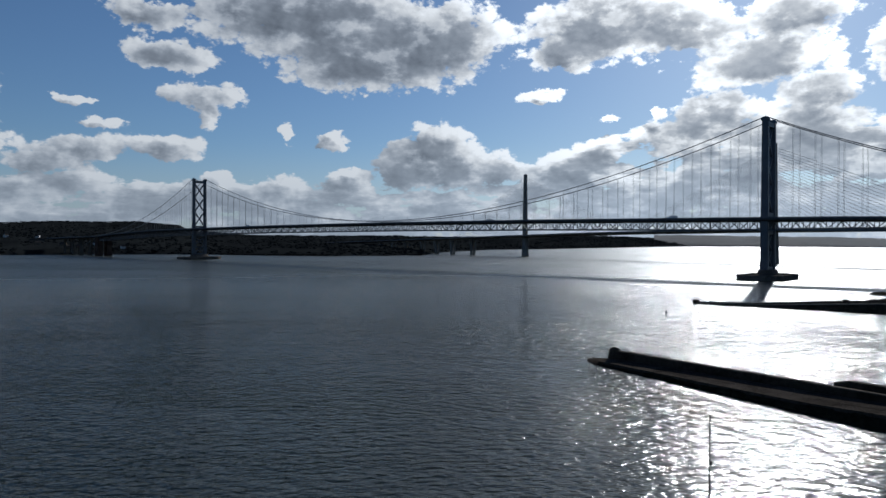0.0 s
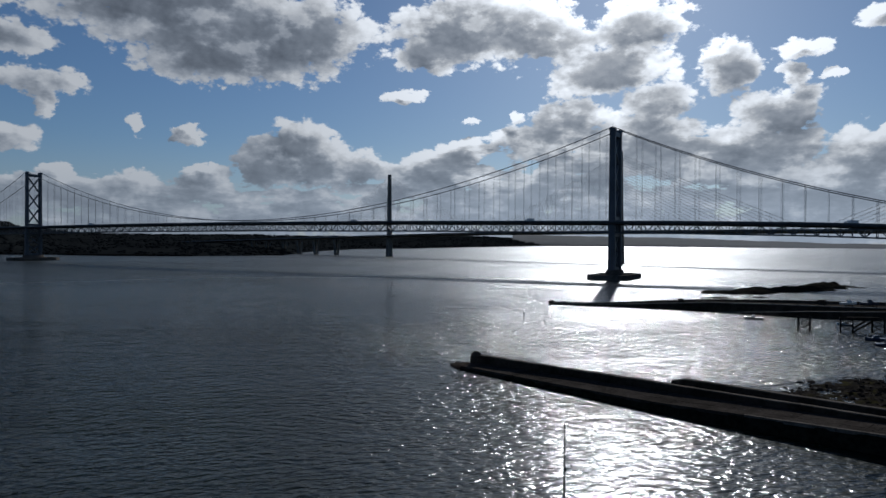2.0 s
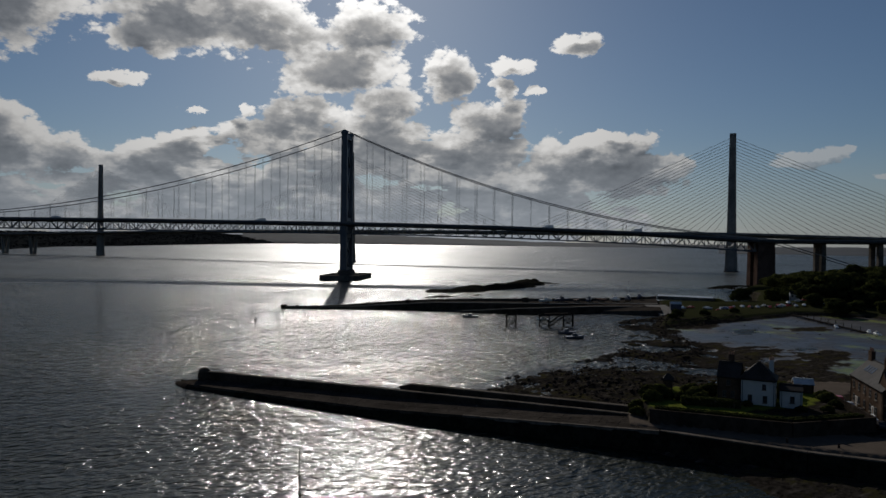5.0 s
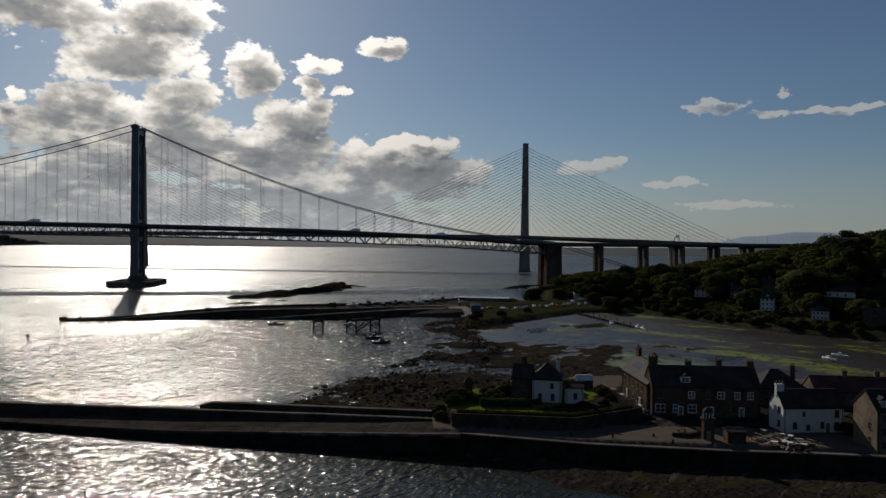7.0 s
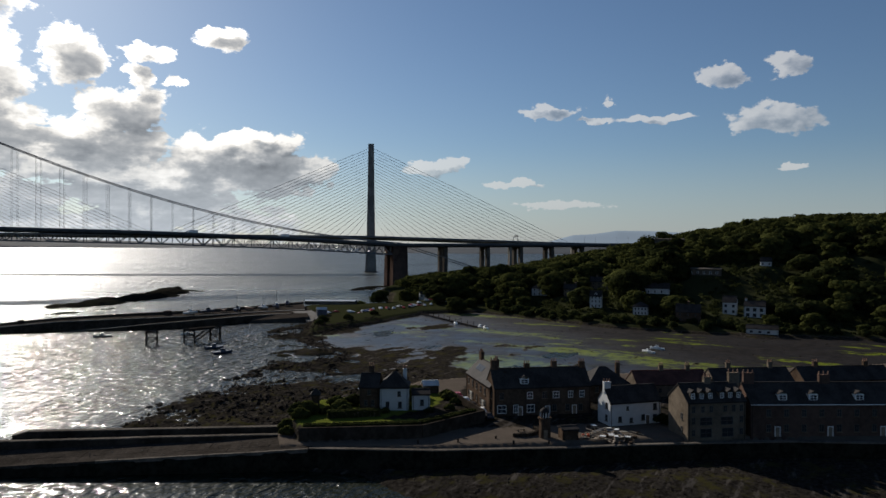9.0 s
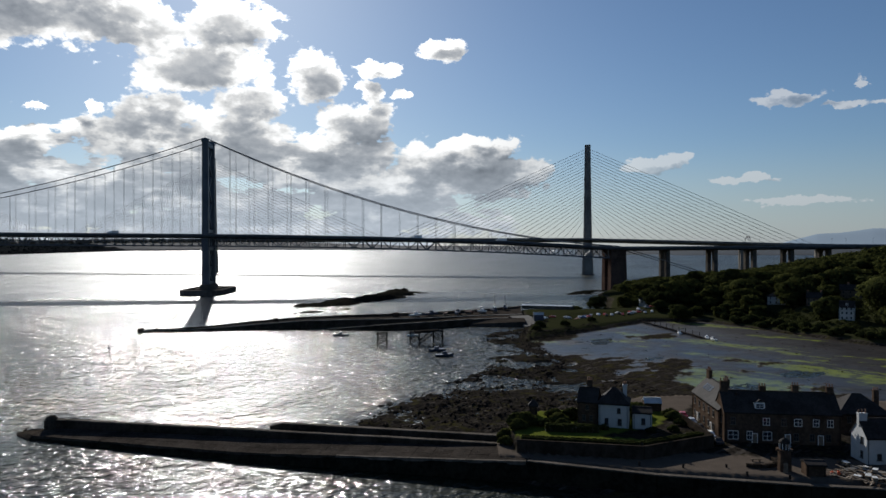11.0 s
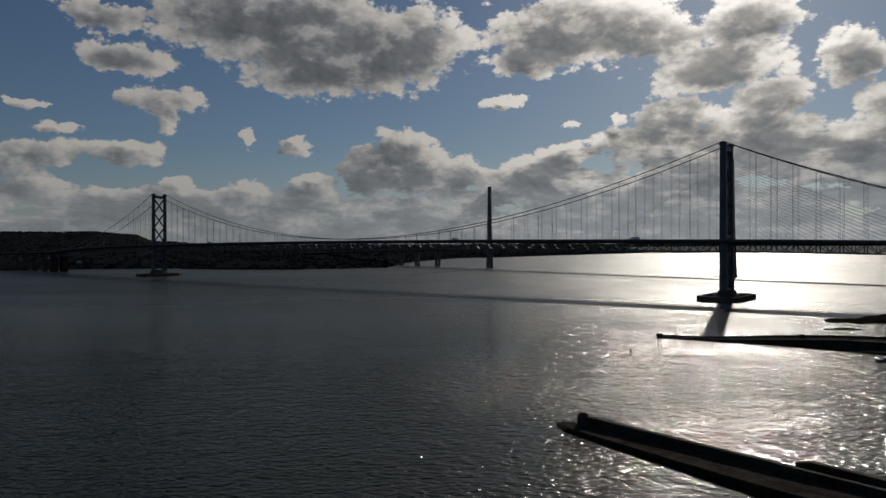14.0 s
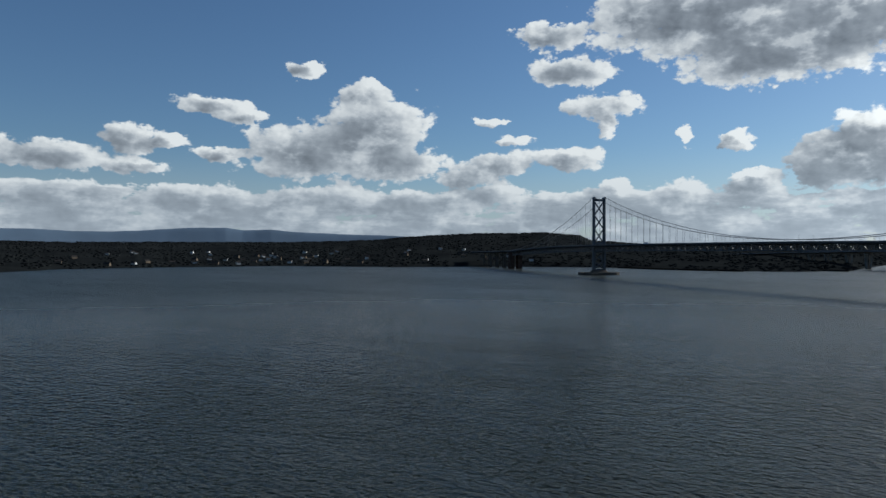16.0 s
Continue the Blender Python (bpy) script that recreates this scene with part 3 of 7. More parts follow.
def ground_parts(P):
    d = seg_dist(P, LAND)
    n1 = value_noise(P, 0.02, 4, 3)
    n2 = value_noise(P, 0.15, 4, 5)
    n3 = value_noise(P, 0.6, 3, 8)
    z = inland(d + n1 * np.clip(d, 0, 14))
    # the low car-park spit and the headland wood
    spit = sstep(P[:, 0], 455, 400) * sstep(P[:, 1], 195, 215)
    z = np.where((spit > 0) & (d > 0), z * (1 - spit) + np.minimum(z, 4.6) * spit, z)
    z += np.where(d > 30, n1 * 2.5 + n2 * 0.8, 0)
    # the ground falls away towards the headland under the bridge
    az = np.degrees(np.arctan2(P[:, 0], P[:, 1]))
    low_f = np.interp(az, [56, 60, 68, 74, 78], [0.33, 0.37, 0.45, 0.7, 0.94])
    top_f = np.interp(az, [56, 60, 64, 68, 72.7, 77, 81.3, 85.5, 89.4, 100], [0.11, 0.2, 0.24, 0.28, 0.53, 0.64, 0.75, 0.90, 0.98, 1.05])
    zf = low_f + (top_f - low_f) * sstep(d, 60, 170)
    z = np.where(z > 5, 5 + (z - 5) * zf, z)
    z += 2 * np.exp(-(((P[:, 0] - 545) / 60) ** 2 + ((P[:, 1] - 285) / 50) ** 2))
    # levelled plots under the houses
    for hx, hy, hr, hz in HOUSE_PLOTS:
        z = z + (hz - z) * np.exp(-((np.hypot(P[:, 0] - hx, P[:, 1] - hy) / (hr + 2)) ** 4))
    dr = seg_dist(P, ROCKS)
    ledge = np.abs(value_noise(P @ np.array([[0.8, 0.6], [-0.3, 0.9]]), 0.09, 4, 11))
    run = P @ np.array([[0.83, 0.56], [-0.56, 0.83]]) * np.array([0.35, 1.0])
    ledge = ledge + np.abs(value_noise(run, 0.16, 3, 13)) * 0.6
    rocks = np.where(dr > -8, np.interp(dr, [-8, 0, 6, 40], [-1.5, -0.25, 0.15, 0.6]) + ledge * 1.9 * np.clip((dr + 8) / 10, 0, 1) + n3 * 0.5 + 0.95, -4)
    gully = value_noise(P @ np.array([[0.9, 0.35], [-0.35, 0.9]]) * np.array([0.5, 1.3]), 0.05, 5, 71, 0.6)
    rocks -= np.clip((gully - 0.02) * 6, 0, 1) * 0.95 * sstep(np.hypot(P[:, 0], P[:, 1]), 215, 260)
    db = seg_dist(P, BAY)
    stretch = P @ np.array([[0.35, 0.25], [-0.55, 0.8]])
    mud = np.where(db > -10, 1.62 + value_noise(stretch, 0.06, 6, 21, 0.66) * 0.36 + np.interp(P[:, 0] - P[:, 1] * 0.5, [200, 300, 380], [0, 0.04, 0.3]) + np.interp(db, [-10, 0, 30], [-1.2, 0.05, 0.0]), -4)
    # weedy reefs and channels lie about the mud nearest the point
    reef_n = value_noise(P @ np.array([[0.5, 0.3], [-0.6, 0.95]]), 0.045, 5, 61, 0.6) - np.interp(P[:, 0] - 0.25 * P[:, 1], [170, 230, 290, 340], [-0.12, 0.08, 0.36, 0.7])
    reef = (reef_n > 0.0) & (db > -6)
    mud = np.where(reef, mud + np.clip(reef_n * 5, 0, 1) * (0.35 + 0.4 * np.abs(n3)), mud)
    dv = seg_dist(P, VILLAGE)
    dbe = seg_dist(P, BEACH)
    beach = np.where(dbe > -14, np.interp(dbe, [-14, -4, 0, 8], [-1.5, -0.3, 0.5, 1.3]) + n3 * 0.25 + 1.4, -4)
    vill = np.where(dv > -0.2, np.interp(dv, [-0.2, 1.5], [0.0, 5.9]), -4)
    dg = seg_dist(P, GARDEN)
    vill = np.where(dg > 0, np.interp(dg, [0, 1.2], [5.9, 8.3]) + n1 * 0.2, vill)
    low = np.maximum.reduce([rocks, mud, beach])
    Z = np.maximum.reduce([z, low, vill, np.full(len(P), -5.0)])
    grass = ((z >= low) & (z >= vill) & (d > 3)) | (dg > 1.5)
    isrock = (rocks >= mud) & (rocks > z) & (rocks > vill) | ((z >= low) & (d <= 3)) | (beach >= np.maximum(mud, rocks)) & (beach > vill)
    ismud = (mud > rocks) & (mud > z) & (mud > vill) & ~reef
    isrock = isrock | ((dg > -0.6) & (dg <= 1.5)) | (reef & (mud > rocks) & (mud > z) & (mud > vill))
    return Z, grass.astype(float), isrock.astype(float), ismud.astype(float), (dg > 1.5).astype(float)


def ground_at(x, y):
    return float(ground_parts(np.array([[x, y]], float))[0][0])


def ground_material():
    m = bpy.data.materials.new("shore ground")
    m.use_nodes = True
    m.node_tree.nodes.clear()
    N = Nodes(m.node_tree)
    pos = N.n("ShaderNodeNewGeometry").outputs["Position"]

    def attr(k):
        nd = N.n("ShaderNodeAttribute")
        nd.attribute_name = k
        return nd.outputs["Fac"]

    fine = N.noise(pos, 1.1, 6.0, 0.65)
    wide = N.noise(pos, 0.06, 5.0, 0.6)
    mid = N.noise(pos, 0.28, 5.0, 0.65)
    grass = N.mix(mid, (0.016, 0.018, 0.009, 1), (0.036, 0.037, 0.016, 1))
    rock = N.mix(N.step(fine, 0.3, 0.7), (0.007, 0.006, 0.005, 1), (0.034, 0.029, 0.024, 1))
    turn = N.n("ShaderNodeMapping")
    N.put(turn.inputs["Vector"], pos)
    turn.inputs["Rotation"].default_value = (0, 0, radians(34))
    turn.inputs["Scale"].default_value = (0.1, 0.6, 1.0)
    strata = N.noise(turn.outputs[0], 1.0, 5.0, 0.65)
    rock = N.mix(N.step(strata, 0.54, 0.66), rock, (0.06, 0.052, 0.045, 1))
    rock = N.mix(N.step(mid, 0.5, 0.68), rock, (0.034, 0.030, 0.012, 1))
    mud = N.mix(N.step(mid, 0.35, 0.7), (0.012, 0.010, 0.009, 1), (0.025, 0.021, 0.018, 1))
    alg = N.noise(N.v("MULTIPLY", pos, (1.3, 0.45, 1.0)), 0.035, 6.0, 0.66)
    mud = N.mix(N.m("MULTIPLY", N.step(alg, 0.54, 0.58), N.step(mid, 0.35, 0.55)), mud, (0.11, 0.13, 0.010, 1))
    street = N.mix(mid, (0.065, 0.053, 0.042, 1), (0.125, 0.10, 0.08, 1))
    col = N.mix(attr("grass"), street, grass)
    col = N.mix(attr("lawn"), col, N.mix(mid, (0.06, 0.075, 0.014, 1), (0.12, 0.13, 0.022, 1)))
    col = N.mix(attr("rock"), col, rock)
    col = N.mix(attr("mud"), col, mud)
    # a film of water lies on the mud, thickest out towards the point
    run = N.n("ShaderNodeSeparateXYZ")
    N.put(run.inputs[0], pos)
    wet = N.step(N.m("SUBTRACT", run.outputs[0], N.m("MULTIPLY", run.outputs[1], 0.85)), 275.0, 150.0)
    wet = N.m("MULTIPLY", attr("mud"), N.m("MULTIPLY", N.m("ADD", 0.12, N.m("MULTIPLY", wet, 0.88)), N.step(wide, 0.3, 0.6, 0.6, 1.0)))
    rough = N.m("SUBTRACT", 0.82, N.m("MULTIPLY", wet, 0.5))
    rough = N.m("SUBTRACT", rough, N.m("MULTIPLY", attr("rock"), N.step(mid, 0.5, 0.7, 0.0, 0.25)))
    bn = N.n("ShaderNodeBump")
    bn.inputs["Strength"].default_value = 0.6
    bn.inputs["Distance"].default_value = 0.25
    N.put(bn.inputs["Height"], N.m("MULTIPLY", fine, N.m("SUBTRACT", 1.0, N.m("MULTIPLY", attr("mud"), 0.85))))
    p = N.n("ShaderNodeBsdfPrincipled")
    N.put(p.inputs["Base Color"], col)
    N.put(p.inputs["Specular IOR Level"], N.m("MULTIPLY", wet, 0.33))
    N.put(p.inputs["Roughness"], rough)
    N.put(p.inputs["Normal"], bn.outputs[0])
    o = N.n("ShaderNodeOutputMaterial")
    N.put(o.inputs[0], p.outputs[0])
    return m


M_ground = ground_material()


def build_ground():
    # finer towards the shore that the camera passes, coarser on the hill
    xs = np.concatenate([np.arange(100, 430, 1.25), np.arange(430, 700, 3.0), np.arange(700, 1301, 12.0)])
    ys = np.concatenate([np.arange(-500, -60, 10.0), np.arange(-60, 310, 1.25), np.arange(310, 421, 4.0)])
    X, Y = np.meshgrid(xs, ys)
    Z, g, r, m, lawn = ground_parts(np.stack([X.ravel(), Y.ravel()], 1))
    ob = grid_mesh("ground", X, Y, Z.reshape(X.shape), M_ground, {"grass": g, "rock": r, "mud": m, "lawn": lawn})
    tagged(ob, "dark rocky foreshore, wet mudflats and grassy wooded hillside", "ground", kind="structure")


build_ground()


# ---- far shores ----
# darker than real foliage, with a trace of air-haze blue put in
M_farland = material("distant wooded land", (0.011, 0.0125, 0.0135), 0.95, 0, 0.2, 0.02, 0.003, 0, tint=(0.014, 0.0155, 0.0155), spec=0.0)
# blue-grey of distance: haze goes into this base colour
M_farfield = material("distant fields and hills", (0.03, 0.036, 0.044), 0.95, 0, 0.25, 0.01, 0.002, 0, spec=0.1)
# blue of the air between is painted into the hills' own colour
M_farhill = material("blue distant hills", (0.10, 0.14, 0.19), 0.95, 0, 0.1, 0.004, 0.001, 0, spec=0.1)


# air haze in front of these hills is put in as emission
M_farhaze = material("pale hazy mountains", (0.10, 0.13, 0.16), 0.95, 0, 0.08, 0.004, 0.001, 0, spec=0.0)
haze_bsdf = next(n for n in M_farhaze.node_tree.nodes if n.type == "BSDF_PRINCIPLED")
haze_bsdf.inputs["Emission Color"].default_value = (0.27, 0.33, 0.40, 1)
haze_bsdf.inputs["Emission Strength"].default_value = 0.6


def shore_strip(name, a0, a1, near, tops, mat, label, rough=6.0, seed=1):
    """A strip of land seen across the water: shoreline distance near(az), and rows (distance past the shore, height fraction); tops(az): crest height in metres."""
    az = np.arange(a0, a1 + 0.01, 0.12)
    fr = np.array([-0.02, 0.0, 0.012, 0.06, 0.15, 0.3, 0.45, 0.6, 0.75, 0.88, 1.0])
    hf = np.array([-0.1, 0.0, 0.06, 0.12, 0.22, 0.36, 0.5, 0.66, 0.82, 0.94, 1.0])
    Dn = near(az)
    Df = np.maximum(Dn + 60, np.minimum(Dn * 2.4, 4930))
    R = Dn[None] + (Df - Dn)[None] * fr[:, None]
    A = np.radians(np.broadcast_to(az[None], R.shape))
    X, Y = R * np.sin(A), R * np.cos(A)
    P = np.stack([X.ravel(), Y.ravel()], 1)
    lift = 4.2 + 24 * np.clip((R - 3000) / 1900, 0, 1) ** 1.6
    Z = tops(az)[None] * hf[:, None] + lift * (1 - hf[:, None]) - 1.0
    Z = Z + (value_noise(P, 0.02, 4, seed).reshape(R.shape) * rough) * np.clip(hf[:, None] * 4, 0, 1)
    ob = grid_mesh(name, X, Y, Z, mat)
    return tagged(ob, label, "land", kind="structure")


SOUTH_AZ = [-75, -65, -61, -45, -36, -27, -18, -14, -8.4, -5, -1.5, 0.5, 4, 8, 12, 16, 22]
SOUTH_D = [1600, 1675, 1880, 2000, 1860, 1925, 1880, 1800, 1690, 1700, 1850, 2500, 3300, 3500, 3900, 4250, 4750]


def south_near(az):
    return np.interp(az, SOUTH_AZ, SOUTH_D) + value_noise(np.stack([az, az * 0], 1), 0.7, 3, 4) * 14


def south_top(az):
    return np.interp(az, [-75, -60, -46, -41, -37, -35.5, -30, -24, -21, -20, -15, -8, -2, 4, 8, 12, 16, 22],
                     [86, 88, 92, 99, 108, 124, 150, 158, 140, 105, 78, 76, 80, 82, 86, 96, 82, 60]) + value_noise(np.stack([az, az * 0], 1), 1.3, 3, 9) * 3.5


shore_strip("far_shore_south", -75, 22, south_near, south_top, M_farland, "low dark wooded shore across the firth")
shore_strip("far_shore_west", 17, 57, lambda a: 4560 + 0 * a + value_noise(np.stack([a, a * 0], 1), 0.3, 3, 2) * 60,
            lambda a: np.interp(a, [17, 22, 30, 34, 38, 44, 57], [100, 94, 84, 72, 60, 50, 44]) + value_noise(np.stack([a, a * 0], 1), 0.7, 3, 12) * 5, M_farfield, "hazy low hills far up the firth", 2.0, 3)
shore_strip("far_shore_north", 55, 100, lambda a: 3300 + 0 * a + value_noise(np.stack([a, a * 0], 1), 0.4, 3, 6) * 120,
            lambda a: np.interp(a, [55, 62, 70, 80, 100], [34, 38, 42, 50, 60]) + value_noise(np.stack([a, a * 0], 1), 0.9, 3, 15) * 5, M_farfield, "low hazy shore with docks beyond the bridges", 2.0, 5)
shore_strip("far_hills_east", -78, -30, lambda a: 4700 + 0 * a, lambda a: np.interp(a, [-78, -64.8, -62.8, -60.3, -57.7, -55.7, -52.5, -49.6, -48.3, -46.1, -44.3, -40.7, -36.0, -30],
            [172, 172, 171, 160, 159, 168, 189, 192, 176, 182, 167, 153, 141, 100]) + value_noise(np.stack([a, a * 0], 1), 0.9, 3, 17) * 2, M_farhill, "long range of distant hills with haze blue in their colour", 1.0, 7)
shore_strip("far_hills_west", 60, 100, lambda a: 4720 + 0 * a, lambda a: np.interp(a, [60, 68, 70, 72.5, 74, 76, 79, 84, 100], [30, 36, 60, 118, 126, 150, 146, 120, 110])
            + value_noise(np.stack([a, a * 0], 1), 0.6, 3, 19) * 3, M_farhaze, "distant hills, pale from haze in their glow", 1.0, 8)


def far_woods():
    """Tree canopy over the southern shore, past counting."""
    rnd = np.random.RandomState(5)
    g = Geo()
    n = 0
    ico = [(0, 0, 1), (0.9, 0, 0.35), (0.28, 0.85, 0.35), (-0.72, 0.53, 0.35), (-0.72, -0.53, 0.35), (0.28, -0.85, 0.35), (0.8, 0.5, -0.4), (-0.4, 0.9, -0.4), (-0.9, -0.3, -0.4), (0.1, -0.9, -0.4)]
    fs = [(0, 1, 2), (0, 2, 3), (0, 3, 4), (0, 4, 5), (0, 5, 1), (1, 6, 2), (2, 7, 3), (3, 8, 4), (4, 9, 5), (5, 9, 1), (1, 9, 6), (2, 6, 7), (3, 7, 8), (4, 8, 9)]
    hfx, hfy = [0, 0.012, 0.06, 0.15, 0.3, 0.45, 0.6, 0.75, 0.88, 1.0], [0, 0.06, 0.12, 0.22, 0.36, 0.5, 0.66, 0.82, 0.94, 1.0]
    az = rnd.uniform(-74, 18, 11000)
    fr = rnd.uniform(0.01, 1.0, 11000) ** 1.3
    dn, tp = south_near(az), south_top(az)
    clump = value_noise(np.stack([az * 1.0, fr * 14], 1), 0.6, 3, 31)
    for i in range(11000):
        if clump[i] < -0.3 and fr[i] < 0.9:
            continue
        r = dn[i] + (max(dn[i] + 60, min(dn[i] * 2.4, 4930)) - dn[i]) * fr[i]
        lift = 4.2 + 24 * min(1, max(0, (r - 3000) / 1900)) ** 1.6
        hf = float(np.interp(fr[i], hfx, hfy))
        z = tp[i] * hf + lift * (1 - hf)
        a = math.radians(az[i])
        c = (r * math.sin(a), r * math.cos(a))
        s = rnd.uniform(2.6, 5.2) * (1 + 0.25 * r / 3000)
        j = rnd.uniform(0.7, 1.25, (10, 3))
        th = rnd.uniform(0, 6.3)
        ca, sa = math.cos(th), math.sin(th)
        vs = [((x * ca - y * sa) * s * jx * 1.2 + c[0], (x * sa + y * ca) * s * jy * 1.2 + c[1], zz * s * 0.42 * jz + z + s * 0.12) for (x, y, zz), (jx, jy, jz) in zip(ico, j)]
        g.add(vs, fs)
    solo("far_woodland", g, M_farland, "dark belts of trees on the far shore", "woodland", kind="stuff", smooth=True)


far_woods()


# ---- suspension bridge ----
# axis from the north tower to the south tower; s metres along it, q metres across it (negative on the near side)
FRB_N, FRB_U, FRB_Q = Vector((307.6, 651.4, 0)), Vector((-0.7616, 0.6480, 0)), Vector((0.6480, 0.7616, 0))
FRB_S = [-760, -690, -600, -408, -300, -170, -60, 0, 250, 503, 756, 1006, 1066, 1176, 1306, 1414, 1700]
FRB_Z = [50.0, 49.6, 49.0, 48.2, 54.0, 58.6, 60.7, 61.4, 63.6, 64.4, 63.6, 61.4, 60.7, 58.6, 54.0, 48.2, 44.0]


def frb_z(s):
    return float(np.interp(s, FRB_S, FRB_Z))


def frb(s, q, z):
    p = FRB_N + FRB_U * s + FRB_Q * q
    return Vector((p.x, p.y, z))


def ribbon(at, ss, prof):
    """Sweep a closed profile of (q, dz) along stations; at(s, q, dz) gives the place."""
    g = Geo()
    n = len(prof)
    vs = [at(s, q, dz) for s in ss for q, dz in prof]
    fs = []
    for k in range(len(ss) - 1):
        for i in range(n):
            j = (i + 1) % n
            fs.append((k * n + i, (k + 1) * n + i, (k + 1) * n + j, k * n + j))
    fs += [tuple(range(n)), tuple(range(len(ss) * n - 1, (len(ss) - 1) * n - 1, -1))]
    return g.add(vs, fs)


def unit_rod(name, r, mat, n=5):
    return Geo().tube((0, 0, 0), (0, 0, 1), r, r, n, False).mesh(name, mat, True)


def rod_between(name, me, a, b, parent):
    """An object on a shared rod mesh of unit length, stretched from a to b."""
    ob = new(name, me)
    ob.parent = parent
    a, b = Vector(a), Vector(b)
    d = b - a
    ob.matrix_basis = Matrix.Translation(a) @ d.to_track_quat("Z", "Y").to_matrix().to_4x4() @ Matrix.Diagonal((1, 1, d.length, 1))
    return ob


def suspension_bridge():
    br = thing("suspension_bridge", "long dark steel suspension bridge with twin-leg towers on sea piers", "bridge")
    for s0 in (0, 1006):
        for q in (-11.3, 11.3):
            g = Geo()
            # stepped cellular leg with recessed corners
            cross = ((-1, -0.72), (-0.74, -0.72), (-0.74, -1), (0.74, -1), (0.74, -0.72), (1, -0.72), (1, 0.72), (0.74, 0.72), (0.74, 1), (-0.74, 1), (-0.74, 0.72), (-1, 0.72))
            vs = [frb(s0 + a * w / 2, q + b * d / 2, z) for z, w, d in ((10, 6.9, 5.2), (62, 6.5, 4.8), (152.5, 5.7, 4.1)) for a, b in cross]
            g.add(vs, [tuple(range(11, -1, -1)), tuple(range(24, 36))] + [(k + i, k + (i + 1) % 12, k + 12 + (i + 1) % 12, k + 12 + i) for k in (0, 12) for i in range(12)])
            leg = part("tower_leg", g, M_steel, br)
            cap = Geo()
            cap.hexa([frb(s0 + a * 3.7, q + b * 2.6, 152.5) for a, b in ((-1, -1), (1, -1), (1, 1), (-1, 1))] + [frb(s0 + a * 2.4, q + b * 2.2, 155.6) for a, b in ((-1, -1), (1, -1), (1, 1), (-1, 1))])
            cap.tube(frb(s0, q, 155.5), frb(s0, q, 159.5), 0.18, 0.08, 5)
            part("saddle_cap", cap, M_steel, leg)
        for z0, z1 in ((147.5, 152), (63.5, 67), (46.5, 50.5), (12, 16)):
            g = Geo().hexa([frb(s0 + a * 2.2, b * 10, z0) for a, b in ((-1, -1), (1, -1), (1, 1), (-1, 1))] + [frb(s0 + a * 2.2, b * 10, z1) for a, b in ((-1, -1), (1, -1), (1, 1), (-1, 1))])
            part("portal_beam", g, M_steel, br)
        for z0, z1 in ((120, 147), (93.5, 120), (67, 93.5), (31, 46.5), (16, 31)):
            for sg in (1, -1):
                g = Geo().beam(frb(s0, -10 * sg, z0), frb(s0, 10 * sg, z1), 1.9, 1.9, FRB_U)
                part("cross_brace", g, M_steel, br)
        pier = [(11.5 * math.cos(a) * 1.0, 21.5 * math.sin(a)) for a in [2 * math.pi * i / 24 for i in range(24)]]
        g = Geo().prism([frb(s0 + a * 1.0, b * 1.0, 0).xy for a, b in pier], -6.0, 9.6).prism([frb(s0 + a * 0.72, b * 0.86, 0).xy for a, b in pier], 9.6, 13.5, [frb(s0 + a * 0.62, b * 0.8, 0).xy for a, b in pier])
        part("tower_pier", g, M_conc_old, br)
        # floating fender ring, long along the bridge
        g = Geo()
        outer = [(-20, -28), (-13, -38), (13, -38), (20, -28), (20, 28), (13, 38), (-13, 38), (-20, 28)]
        inner = [(a * 0.8, b * 0.8) for a, b in outer]
        vs = [frb(s0 + a, b, z) for ring, z in ((outer, 1), (outer, 9.2), (inner, 9.2), (inner, 1)) for a, b in ring]
        g.add(vs, [(k * 8 + i, k * 8 + (i + 1) % 8, (k + 1) % 4 * 8 + (i + 1) % 8, (k + 1) % 4 * 8 + i) for k in range(4) for i in range(8)])
        part("pier_fender", g, M_conc_old, br)
    # deck, kerbs and rails
    at = lambda s, q, dz: frb(s, q, frb_z(s) + dz)
    ss = list(np.arange(-760, 1701, 20.0))
    part("road_deck", ribbon(at, ss, [(-17, -2.0), (-17, -0.2), (17, -0.2), (17, -2.0), (11, -3.0), (-11, -3.0)]), M_tarmac, br)
    for q in (-16.8, -11.5, 11.5, 16.8):
        part("parapet", ribbon(at, ss, [(q - 0.1, -0.2), (q - 0.1, 1.15), (q + 0.1, 1.15), (q + 0.1, -0.2)]), M_steel, br)
    # one truss bay, 18.3 m, standing between x = 0 and 1
    g = Geo()
    L, D = 18.3, 9.0
    g.beam((0, 0, 0), (L, 0, 0), 0.9, 1.1).beam((0, 0, -D), (L, 0, -D), 0.9, 1.2)
    for x in (0, L / 2):
        g.beam((x, 0, -D), (x, 0, 0), 0.6, 0.6, (0, 1, 0))
    g.beam((0, 0, 0), (L / 2, 0, -D), 0.75, 0.75).beam((L / 2, 0, -D), (L, 0, 0), 0.75, 0.75)
    bay = g.mesh("truss_bay", M_steel)
    g = Geo()
    g.beam((0, -12, 0), (0, 12, 0), 0.5, 0.8).beam((0, -12, -D), (0, 12, -D), 0.4, 0.5)
    g.beam((0, -12, -D), (0, 0, 0), 0.35).beam((0, 12, -D), (0, 0, 0), 0.35).beam((0, -12, -D), (L, 12, -D), 0.35).beam((0, 12, -D), (L, -12, -D), 0.35)
    crossbay = g.mesh("cross_frame", M_steel)
    s = -408.0
